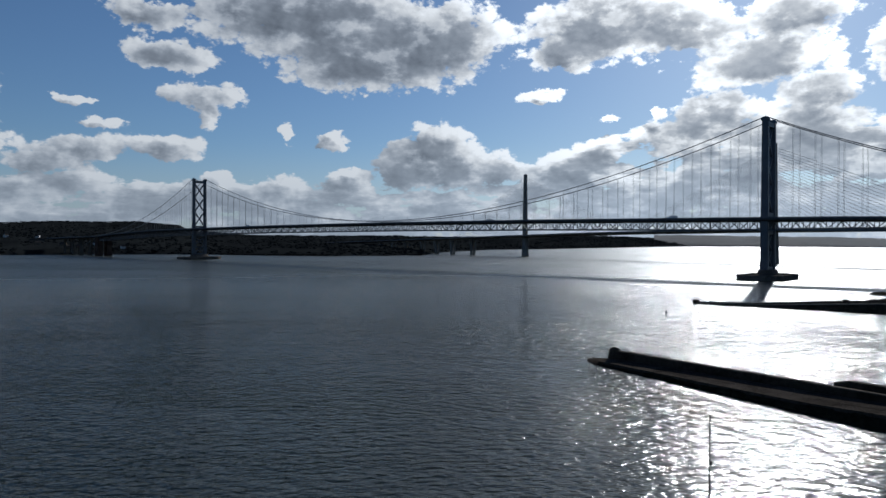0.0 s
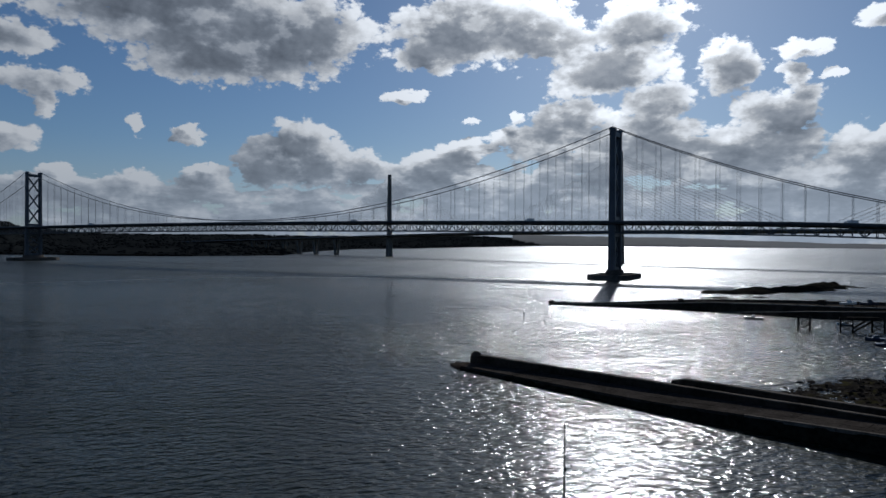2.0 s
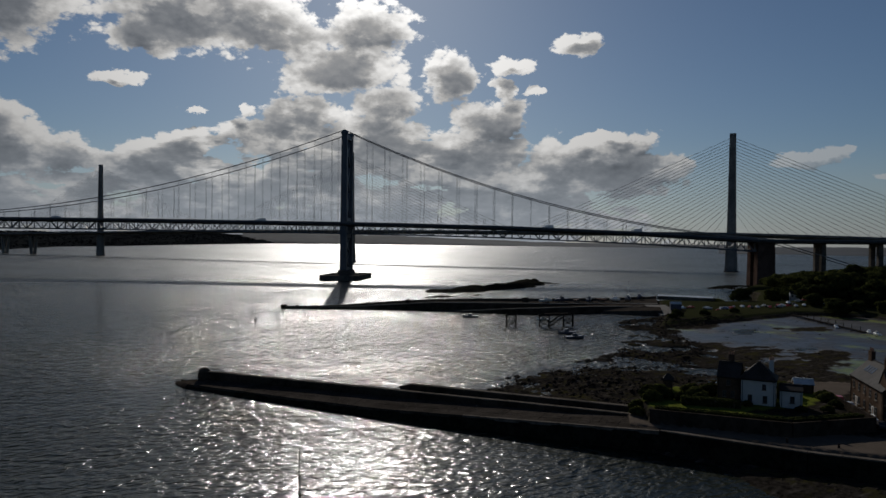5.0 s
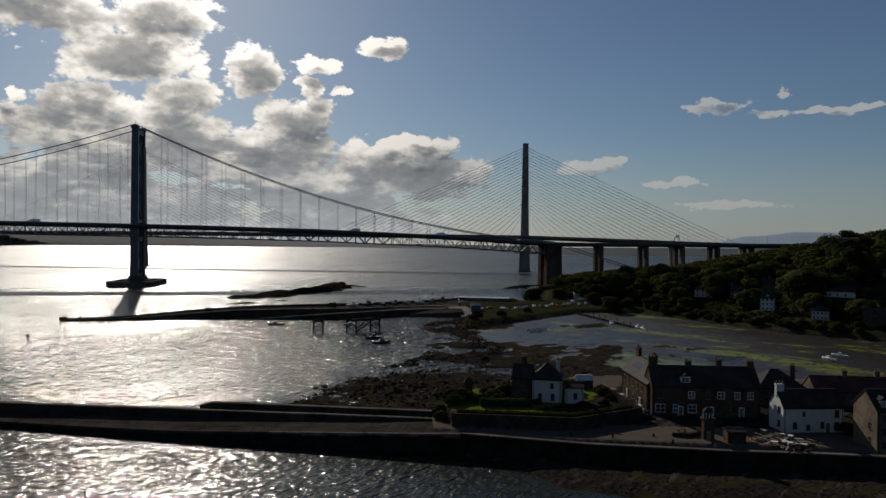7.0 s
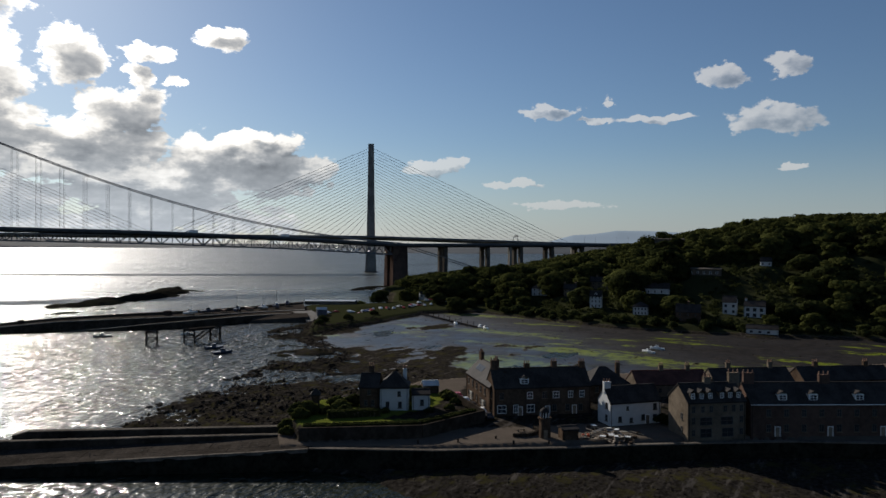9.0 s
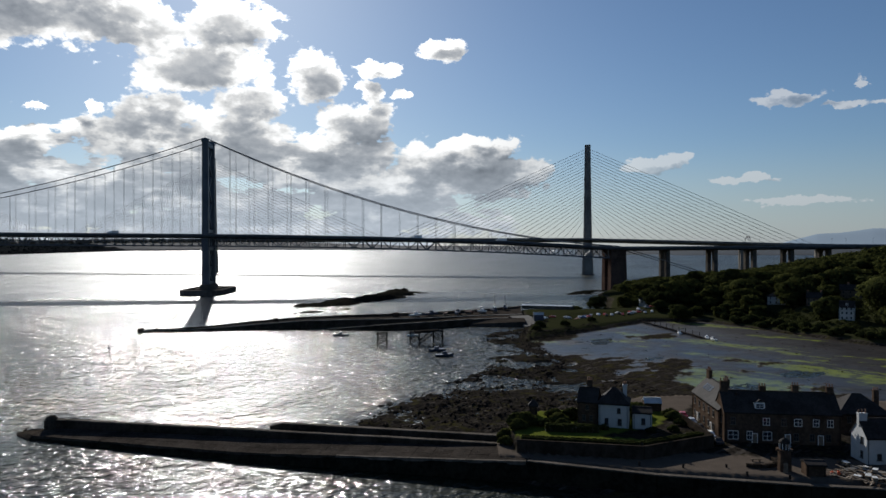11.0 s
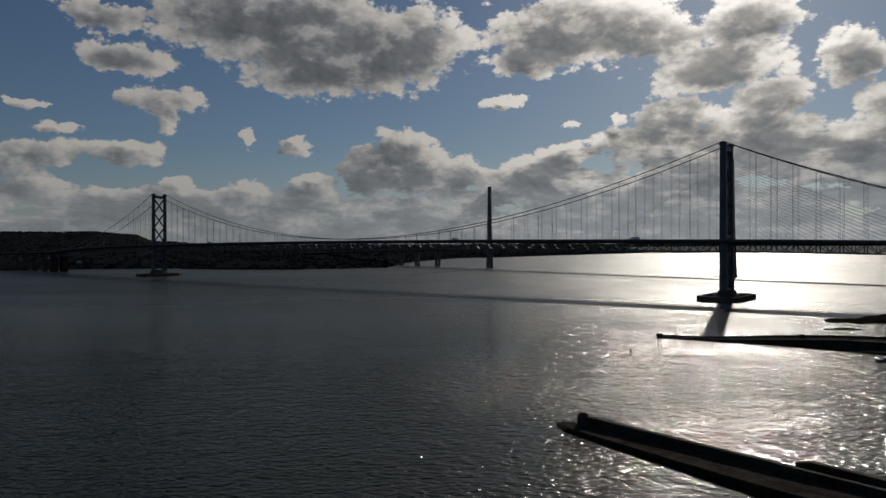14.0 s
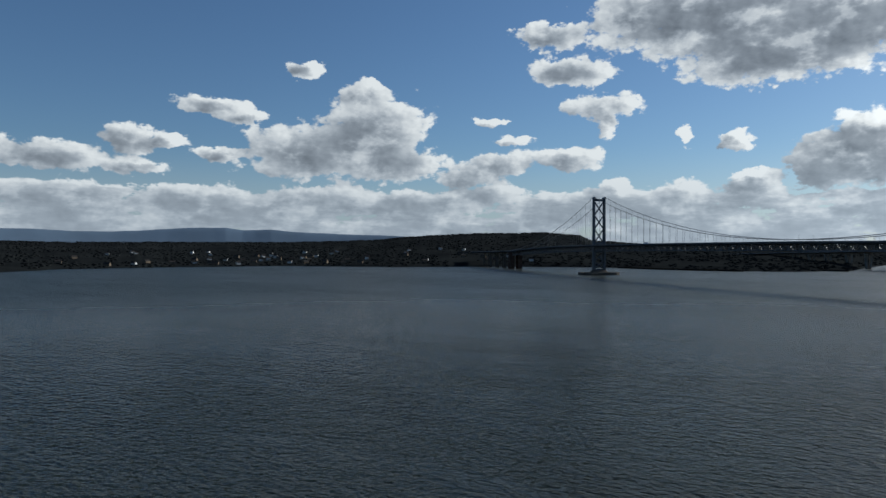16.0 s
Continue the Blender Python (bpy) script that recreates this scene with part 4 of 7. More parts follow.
    while s < 1414 - 9:
        z0, z1 = frb_z(s) - 1.6, frb_z(s + L) - 1.6
        rot = Matrix(((FRB_U.x, FRB_Q.x, 0), (FRB_U.y, FRB_Q.y, 0), (0, 0, 1))).to_4x4()
        for q in (-12, 12):
            ob = new("truss_bay", bay)
            ob.parent = br
            # the bay leans with the road's slope
            a = math.atan2(z1 - z0, L)
            ob.matrix_basis = Matrix.Translation(frb(s, q, z0)) @ rot @ Matrix.Rotation(-a, 4, "Y")
        ob = new("cross_frame", crossbay)
        ob.parent = br
        ob.matrix_basis = Matrix.Translation(frb(s, 0, z0)) @ rot
        s += L
    # main cables: parabola in the main span, shallow sag in the side spans
    def cable_z(s):
        if 0 <= s <= 1006:
            return 67.6 + (156.0 - 67.6) * ((s - 503) / 503) ** 2
        t = (-s if s < 0 else s - 1006) / 408
        return 156.0 + (50.0 - 156.0) * t - 4 * 20.0 * t * (1 - t)
    for q in (-12, 12):
        g = Geo()
        st = list(np.linspace(-408, 0, 25)) + list(np.linspace(0, 1006, 61))[1:] + list(np.linspace(1006, 1414, 25))[1:]
        pts = [frb(s, q, cable_z(s)) for s in st]
        for a, b in zip(pts, pts[1:]):
            g.tube(a, b, 0.42, 0.42, 6, False)
        # anchor cables run down behind the side piers
        g.tube(frb(-408, q, 50), frb(-500, q, 22), 0.42, 0.42, 6, False).tube(frb(1414, q, 50), frb(1500, q, 24), 0.42, 0.42, 6, False)
        part("main_cable", g, M_cable, br, smooth=True)
    rod = unit_rod("hanger", 0.1, M_cable)
    s = -408 + 18.3
    while s < 1414 - 10:
        if abs(s) > 8 and abs(s - 1006) > 8:
            top, low = cable_z(s), frb_z(s)
            if top - low > 2.5:
                for q in (-12, 12):
                    for ds in (-0.5, 0.5):
                        rod_between("hanger", rod, frb(s + ds, q, low), frb(s + ds, q, top), br)
        s += 18.3
    # side piers and approach viaduct piers
    for s0, base in ((-408, -2), (1414, 0)):
        for q in (-10.5, 10.5):
            z1 = frb_z(s0) - 1.2
            lo = [(a * 8.5, q + b * 5.6) for a, b in ((-1, -1), (1, -1), (1, 1), (-1, 1))]
            hi = [(a * 7.6, q + b * 5.0) for a, b in ((-1, -1), (1, -1), (1, 1), (-1, 1))]
            g = Geo().hexa([frb(s0 + a, b, base) for a, b in lo] + [frb(s0 + a, b, z1) for a, b in hi])
            part("side_pier", g, M_brick, br, "reddish brown side-span pier")
        part("pier_beam", Geo().hexa([frb(s0 + a * 6, b * 7, z1 - 5) for a, b in ((-1, -1), (1, -1), (1, 1), (-1, 1))] + [frb(s0 + a * 6, b * 7, z1) for a, b in ((-1, -1), (1, -1), (1, 1), (-1, 1))]), M_conc_old, br)
    for s0 in (-461, -511, -552, -592, -632, 1460, 1510, 1560, 1610):
        z1 = frb_z(s0) - 2.6
        for q in (-7.5, 7.5):
            g = Geo().hexa([frb(s0 + a * 2.2, q + b * 2.6, -2) for a, b in ((-1, -1), (1, -1), (1, 1), (-1, 1))] + [frb(s0 + a * 2.0, q + b * 2.2, z1) for a, b in ((-1, -1), (1, -1), (1, 1), (-1, 1))])
            part("viaduct_pier", g, M_conc_old, br)
        arch = Geo()
        for i in range(8):
            a0, a1 = math.pi * i / 8, math.pi * (i + 1) / 8
            p0, p1 = (-5.3 * math.cos(a0), 5.3 * math.sin(a0)), (-5.3 * math.cos(a1), 5.3 * math.sin(a1))
            quad = [(p0[0], z1 - 6 + p0[1]), (p1[0], z1 - 6 + p1[1]), (p1[0], z1), (p0[0], z1)]
            arch.hexa([frb(s0 - 1.8, q, z) for q, z in quad] + [frb(s0 + 1.8, q, z) for q, z in quad])
        part("pier_arch", arch, M_conc_old, br)
    part("viaduct_girder", ribbon(at, list(np.arange(-760, -407, 16.0)), [(-9, -3.2), (-9, -0.9), (9, -0.9), (9, -3.2)]), M_conc_old, br)
    part("viaduct_girder", ribbon(at, list(np.arange(1414, 1701, 16.0)), [(-9, -3.2), (-9, -0.9), (9, -0.9), (9, -3.2)]), M_conc_old, br)
    # lamp standards along the footways
    g = Geo().tube((0, 0, 0), (0, 0, 8.5), 0.11, 0.07, 5).beam((0, 0, 8.5), (0, 1.6, 8.7), 0.12)
    post = g.mesh("lamp_post", M_steel)
    for i, s in enumerate(np.arange(-740, 1690, 46.0)):
        for q in (-11.6, 11.6):
            ob = new("lamp_post", post)
            ob.parent = br
            ob.matrix_basis = Matrix.Translation(frb(s, q, frb_z(s) - 0.2)) @ Matrix.Rotation(math.atan2(FRB_Q.y, FRB_Q.x) + (-math.pi / 2 if q < 0 else math.pi / 2), 4, "Z")
    return br


suspension_bridge()

# ---- cable-stayed bridge ----
QC_N, QC_U, QC_Q = Vector((909.5, 616.3, 0)), Vector((-0.5425, 0.8400, 0)), Vector((0.8400, 0.5425, 0))
QC_S, QC_Z = [-520, -350, -306, -218, -130, 0, 350, 650, 950, 1136, 1300, 1600, 2085, 2500], [48.5, 50.0, 51.0, 53.5, 56.3, 60.0, 61.5, 62.0, 61.0, 58.7, 56.0, 51.0, 42.5, 35.0]


def qc(s, q, z):
    p = QC_N + QC_U * s + QC_Q * q
    return Vector((p.x, p.y, z))


def qc_z(s):
    return float(np.interp(s, QC_S, QC_Z))


def stayed_bridge():
    br = thing("cable_stayed_bridge", "slender three-tower cable-stayed bridge with fans of pale stays", "bridge")
    at = lambda s, q, dz: qc(s, q, qc_z(s) + dz)
    part("deck_girder", ribbon(at, list(np.arange(-520, 2501, 25.0)), [(-20, -1.2), (-20, 0), (20, 0), (20, -1.2), (9, -4.9), (-9, -4.9)]), M_conc, br)
    for q in (-19.6, 19.6):
        part("wind_barrier", ribbon(at, list(np.arange(-520, 2501, 25.0)), [(q - 0.08, 0), (q - 0.08, 1.6), (q + 0.08, 1.6), (q + 0.08, 0)]), M_steel, br)
    stay = unit_rod("stay_cable", 0.15, M_stay)
    for s0 in (0, 650, 1300):
        g = Geo()
        secs = [(0, 9.0, 7.5), (qc_z(s0), 6.6, 5.8), (110, 5.6, 4.8), (207, 4.4, 3.8)]
        for (z0, a0, b0), (z1, a1, b1) in zip(secs, secs[1:]):
            oc = ((-1, -0.55), (-0.55, -1), (0.55, -1), (1, -0.55), (1, 0.55), (0.55, 1), (-0.55, 1), (-1, 0.55))
            g.add([qc(s0 + a * a0, b * b0, z0) for a, b in oc] + [qc(s0 + a * a1, b * b1, z1) for a, b in oc],
                  [(i, (i + 1) % 8, 8 + (i + 1) % 8, 8 + i) for i in range(8)] + [tuple(range(8, 16)), tuple(range(7, -1, -1))])
        part("tower", g, M_conc, br, "tapered grey concrete tower")
        part("tower_base", Geo().prism([qc(s0 + 11 * math.cos(a), 10 * math.sin(a), 0).xy for a in [2 * math.pi * i / 16 for i in range(16)]], -3, 5.2), M_conc_old, br)
        for i in range(24):
            reach, z = 26 + i * 12.9, 96 + i * 4.55
            for sg in (-1, 1):
                for q in (-1.8, 1.8):
                    s = s0 + sg * reach
                    rod_between("stay_cable", stay, qc(s, q * 1.6, qc_z(s)), qc(s0 + sg * 1.5, q, z), br)
    for s0, base in ((-223, -2), (-327, 4), (-420, 30), (1523, -3), (1623, -3), (1708, -3), (1789, -3), (1887, -3), (1972, 0), (2060, 0)):
        z1 = qc_z(s0) - 4.8
        for sg in (-1, 1):
            g = Geo().hexa([qc(s0 + a * 2.4, sg * 3.4 + b * 2.8, base) for a, b in ((-1, -1), (1, -1), (1, 1), (-1, 1))] + [qc(s0 + a * 2.0, sg * 7.6 + b * 2.4, z1) for a, b in ((-1, -1), (1, -1), (1, 1), (-1, 1))])
            part("v_pier", g, M_conc, br)
    return br


stayed_bridge()


def road_gantry(s):
    t = thing("sign_gantry", "dark steel sign gantry standing over the road deck", "gantry", qc(s, 0, qc_z(s)), 0)
    R = Matrix(((QC_U.x, QC_Q.x, 0), (QC_U.y, QC_Q.y, 0), (0, 0, 1))).to_4x4()
    t.matrix_basis = Matrix.Translation(qc(s, 0, qc_z(s))) @ R
    for q in (-18, 18):
        part("gantry_post", Geo().beam((0, q, 0), (0, q, 8.5), 0.8, 0.8, (1, 0, 0)), M_steel, t)
    part("gantry_beam", Geo().beam((0, -18, 8), (0, 18, 8), 1.0, 1.4), M_steel, t)
    for q in (-10, 0, 10):
        part("sign_panel", Geo().box((-0.8, q, 9.2), (0.3, 6, 3.2)), M_rust, t)


road_gantry(-232)


# ---- vehicles on the road ----
def car_proto(paint, name="parked_car", label="", cat="car", group=""):
    t = thing(name, label, cat, group=group)
    g = Geo()
    prof = [(-2.1, 0.35), (-2.15, 0.75), (-1.9, 0.92), (-1.45, 0.98), (-0.75, 1.45), (0.75, 1.47), (1.45, 0.95), (2.05, 0.88), (2.15, 0.6), (2.1, 0.35)]
    n = len(prof)
    wid = [0.84, 0.86, 0.86, 0.84, 0.66, 0.66, 0.84, 0.86, 0.86, 0.84]
    g.add([(x, -w, z) for (x, z), w in zip(prof, wid)] + [(x, w, z) for (x, z), w in zip(prof, wid)],
          [tuple(range(n)), tuple(range(2 * n - 1, n - 1, -1))] + [(i, i + n, (i + 1) % n + n, (i + 1) % n) for i in range(n)])
    body = part("body", g, paint, t)
    gl = Geo()
    gl.hexa([(-1.3, -0.78, 1.02), (1.3, -0.78, 1.02), (1.3, 0.78, 1.02), (-1.3, 0.78, 1.02), (-0.72, -0.69, 1.40), (0.72, -0.69, 1.40), (0.72, 0.69, 1.40), (-0.72, 0.69, 1.40)])
    part("window_band", gl, M_glass, body)
    for x in (-1.35, 1.35):
        for y in (-0.8, 0.8):
            part("wheel", Geo().tube((x, y - 0.1, 0.33), (x, y + 0.1, 0.33), 0.33, 0.33, 12), M_rubber, t)
    return t


def lorry_proto(paint):
    t = thing("lorry", "box lorry on the bridge roadway", "lorry", group="traffic on the bridge")
    part("box_body", Geo().box((-1.5, 0, 2.4), (8.5, 2.5, 3.0)), paint, t)
    part("cab", Geo().hexa([(3.2, -1.2, 0.7), (5.3, -1.2, 0.7), (5.3, 1.2, 0.7), (3.2, 1.2, 0.7), (3.2, -1.15, 3.0), (4.9, -1.15, 3.0), (4.9, 1.15, 3.0), (3.2, 1.15, 3.0)]), paint, t)
    for x in (-4.2, -2.9, 4.2):
        for y in (-1.1, 1.1):
            part("wheel", Geo().tube((x, y - 0.15, 0.5), (x, y + 0.15, 0.5), 0.5, 0.5, 10), M_rubber, t)
    return t


def on_bridge(ob, s, q):
    a = math.atan2(FRB_U.y, FRB_U.x)
    return Matrix.Translation(frb(s, q, frb_z(s) - 0.18)) @ Matrix.Rotation(a if q < 0 else a + math.pi, 4, "Z")


def traffic():
    lo = lorry_proto(CAR_PAINTS[1])
    lo.matrix_basis = on_bridge(lo, -205, -7)
    for s, q in ((-290, -7), (840, -6), (330, 7), (90, -7)):
        copy_thing(lo, on_bridge(lo, s, q))
    cars = [car_proto(p, "road_car", "%s car driving over the bridge" % n, "car", "traffic on the bridge") for p, n in ((CAR_PAINTS[0], "silver"), (CAR_PAINTS[2], "black"))]
    for i, c in enumerate(cars):
        c.matrix_basis = on_bridge(c, -120 - 90 * i, -4)
    rnd = random.Random(4)
    for i in range(12):
        copy_thing(cars[i % 2], on_bridge(cars[i % 2], rnd.uniform(-600, 1300), rnd.choice((-7, -4, 4, 7))))


traffic()


# ---- breakwater in front ----
PIER_A, PIER_B = Vector((48.3, 191.2, 0)), Vector((114.0, 92.4, 0))
PIER_D = (PIER_B - PIER_A).normalized()
PIER_Q = Vector((PIER_D.y, -PIER_D.x, 0))
if PIER_Q.dot(Vector((-1, -1, 0))) < 0:
    PIER_Q = -PIER_Q
PIER_L = (PIER_B - PIER_A).length


def pier_at(s, q, z):
    p = PIER_A + PIER_D * s + PIER_Q * q
    return Vector((p.x, p.y, z))


def breakwater():
    """Stone breakwater: walkway on the near side, parapet on the far side, higher seawall along the root."""
    b = thing("breakwater", "long dark stone breakwater with a parapet and a beacon stump at its tip", "breakwater", kind="structure")
    rnd = random.Random(7)
    foot = lambda s: float(np.interp(s, [0, 60, 100, 119], [5.6, 6.4, 7.3, 8.3]))
    crest = lambda s: float(np.interp(s, [0, 60, 119], [7.75, 8.15, 8.4]))
    edge_q = lambda s: float(np.interp(s, [0, 30, 60, 119], [4.8, 7.4, 9.4, 10.3]))
    edge_z = lambda s: float(np.interp(s, [0, 60, 119], [5.1, 6.0, 8.25]))
    # rubble core with a battered, weedy near face
    ss = list(np.linspace(-1, PIER_L + 1.5, 46))
    prof = lambda s: [(-2.6, -1), (-2.2, foot(s) - 0.1), (-0.4, foot(s) - 0.12), (edge_q(s), edge_z(s) - 0.12), (edge_q(s) + 0.4, edge_z(s) - 0.4), (edge_q(s) + 0.9, 4.3), (edge_q(s) + 1.6, -1)]
    vs, fs, n = [], [], 7
    for s in ss:
        for i, (q, z) in enumerate(prof(s)):
            w = rnd.random() - 0.5
            vs.append(pier_at(s, q + w * (0.5 if i > 3 else 0.05), z + w * (0.25 if i > 3 else 0)))
    for k in range(len(ss) - 1):
        for i in range(n - 1):
            fs.append((k * n + i, (k + 1) * n + i, (k + 1) * n + i + 1, k * n + i + 1))
    fs += [tuple(range(n)), tuple(range(len(ss) * n - 1, (len(ss) - 1) * n - 1, -1))]
    part("pier_core", Geo().add(vs, fs), M_weed_shade, b, "weedy rubble face of the breakwater")
    # paving slabs of the walkway, three across, and the edge stones
    s = -0.5
    while s < PIER_L - 2:
        e = s + 4.0
        for k in range(3):
            f0, f1 = k / 3 + 0.004, (k + 1) / 3 - 0.004
            j = rnd.uniform(-0.03, 0.03)
            at = lambda u, f, dz: pier_at(u, -0.35 + (edge_q(u) - 0.3 + 0.35) * f, foot(u) + (edge_z(u) - foot(u)) * f + dz + j)
            o = [(s + 0.03, f0), (e - 0.03, f0), (e - 0.03, f1), (s + 0.03, f1)]
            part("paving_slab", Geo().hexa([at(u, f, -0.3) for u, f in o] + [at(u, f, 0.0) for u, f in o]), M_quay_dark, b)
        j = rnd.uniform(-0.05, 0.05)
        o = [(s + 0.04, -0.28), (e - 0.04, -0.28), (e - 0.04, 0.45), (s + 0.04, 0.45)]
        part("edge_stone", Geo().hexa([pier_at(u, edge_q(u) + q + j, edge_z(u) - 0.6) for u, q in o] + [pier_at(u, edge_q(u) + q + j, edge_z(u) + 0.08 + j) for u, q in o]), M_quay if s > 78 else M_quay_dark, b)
        s = e
    # rubble nose that slopes into the water
    nose = [(-0.5, -2.2), (-4, -2.0), (-7.0, -0.6), (-8.2, 1.4), (-6.5, 3.2), (-3.0, 5.0), (-0.5, 6.2)]
    low = [pier_at(-0.5 + (u + 0.5) * 1.25, 1.5 + (q - 1.5) * 1.25, 0.5) for u, q in nose]
    mid = [pier_at(u, q, 4.5) for u, q in nose]
    top = [pier_at(-0.5 + (u + 0.5) * 0.7, 1.0 + (q - 1.0) * 0.72, 5.2 + (u + 0.5) * 0.05) for u, q in nose]
    ring = lambda a, c: [(a + i, a + (i + 1) % 7, c + (i + 1) % 7, c + i) for i in range(7)]
    part("rubble_nose", Geo().add(low + mid + top, [tuple(range(14, 21)), tuple(range(6, -1, -1))] + ring(0, 7) + ring(7, 14)), M_stone, b)
    for i in range(46):
        u, q = rnd.uniform(-8, 0), rnd.uniform(-2.4, 5.5)
        if q > 6.2 + u * 0.75 or q < -2.4 - u * 0.1:
            continue
        r = rnd.uniform(0.3, 0.8)
        part("nose_boulder", Geo().prism([pier_at(u + r * math.cos(a), q + r * math.sin(a), 0).xy for a in (5.9, 4.6, 3.4, 2.1, 0.8)], 3.5, 4.75 + u * 0.04 + rnd.uniform(0, 0.5),
                                         [pier_at(u + 0.6 * r * math.cos(a), q + 0.6 * r * math.sin(a), 0).xy for a in (5.9, 4.6, 3.4, 2.1, 0.8)]), M_stone, b)
    # parapet in lengths with slightly uneven coping
    s = 0.8
    while s < PIER_L - 1:
        e = min(s + 3.4, PIER_L)
        j = rnd.uniform(-0.06, 0.06)
        o = [(s, -1.5), (e, -1.5), (e, -0.4), (s, -0.4)]
        t = [(s, -1.35), (e, -1.35), (e, -0.55), (s, -0.55)]
        part("parapet_block", Geo().hexa([pier_at(u, q, foot(u) - 0.3) for u, q in o] + [pier_at(u, q, crest(u) - 0.22 + j) for u, q in t]), M_stone, b)
        o = [(s + 0.02, -1.55), (e - 0.02, -1.55), (e - 0.02, -0.38), (s + 0.02, -0.38)]
        part("coping_stone", Geo().hexa([pier_at(u, q, crest(u) - 0.22 + j) for u, q in o] + [pier_at(u, q, crest(u) + j) for u, q in o]), M_quay, b)
        s = e
    # the outer seawall, from part way along
    s0 = 57.5
    for a, e in [(s0, s0 + 3.2)] + [(s0 + 3.2 + 5 * i, s0 + 8.2 + 5 * i) for i in range(11)]:
        h0 = 8.1 if a == s0 else 8.95
        o = [(a, -5.2), (e, -5.2), (e, -3.8), (a, -3.8)]
        t = [(a, -4.9), (e, -4.9), (e, -3.9), (a, -3.9)]
        zz = [h0, 8.95, 8.95, h0]
        part("seawall_block", Geo().hexa([pier_at(u, q, 0) for u, q in o] + [pier_at(u, q, z) for (u, q), z in zip(t, zz)]), M_stone, b)
        o = [(a + 0.02, -5.05), (e - 0.02, -5.05), (e - 0.02, -3.75), (a + 0.02, -3.75)]
        part("coping_stone", Geo().hexa([pier_at(u, q, z) for (u, q), z in zip(o, zz)] + [pier_at(u, q, z + 0.18) for (u, q), z in zip(o, zz)]), M_quay, b)
    part("seawall_fill", Geo().hexa([pier_at(u, q, 0) for u, q in ((s0, -4), (PIER_L, -4), (PIER_L, -1.4), (s0, -1.4))] + [pier_at(u, q, 7.2) for u, q in ((s0, -4), (PIER_L, -4), (PIER_L, -1.4), (s0, -1.4))]), M_stone, b)
    # round beacon stump
    g = Geo()
    for z0, z1, r0, r1 in ((4.6, 6.2, 1.75, 1.7), (6.2, 7.5, 1.7, 1.6), (7.5, 8.2, 1.6, 1.2), (8.2, 8.6, 1.2, 0.5)):
        g.tube(pier_at(0, -0.6, z0), pier_at(0, -0.6, z1), r0, r1, 14)
    part("beacon_stump", g, M_stone, b, "squat domed stone beacon stump")


breakwater()


def quay_wall():
    q = thing("quay_wall", "tall dark harbour quay wall along the village front", "wall", kind="structure")
    pts = [(113.2, 91.4), (124.5, 68), (139.5, 44.8), (149.5, 31.5), (167.5, 4), (189, -42), (228, -142)]
    for i, (a, c) in enumerate(zip(pts, pts[1:])):
        a, c = Vector((*a, 0)), Vector((*c, 0))
        d = (c - a).normalized()
        o = Vector((-d.y, d.x, 0))
        if o.dot(Vector((-1, -0.6, 0))) < 0:
            o = -o
        n = max(1, int((c - a).length / 8))
        for k in range(n):
            p, r = a + (c - a) * (k / n), a + (c - a) * ((k + 1) / n)
            h = 5.75
            g = Geo().hexa([p + o * 1.6 + Vector((0, 0, -2)), r + o * 1.6 + Vector((0, 0, -2)), r - o * 0.6 + Vector((0, 0, -2)), p - o * 0.6 + Vector((0, 0, -2)),
                            p + o * 1.0 + Vector((0, 0, h)), r + o * 1.0 + Vector((0, 0, h)), r - o * 0.6 + Vector((0, 0, h)), p - o * 0.6 + Vector((0, 0, h))])
            # face turned from the sun: its shade is put in by the stone's colour
            part("wall_block", g, M_weed_shade, q)
            g = Geo().hexa([v + Vector((0, 0, h)) for v in (p + o * 1.08, r + o * 1.08, r - o * 0.1, p - o * 0.1)] + [v + Vector((0, 0, h + 0.22)) for v in (p + o * 1.08, r + o * 1.08, r - o * 0.1, p - o * 0.1)])
            part("coping_stone", g, M_quay, q)


quay_wall()


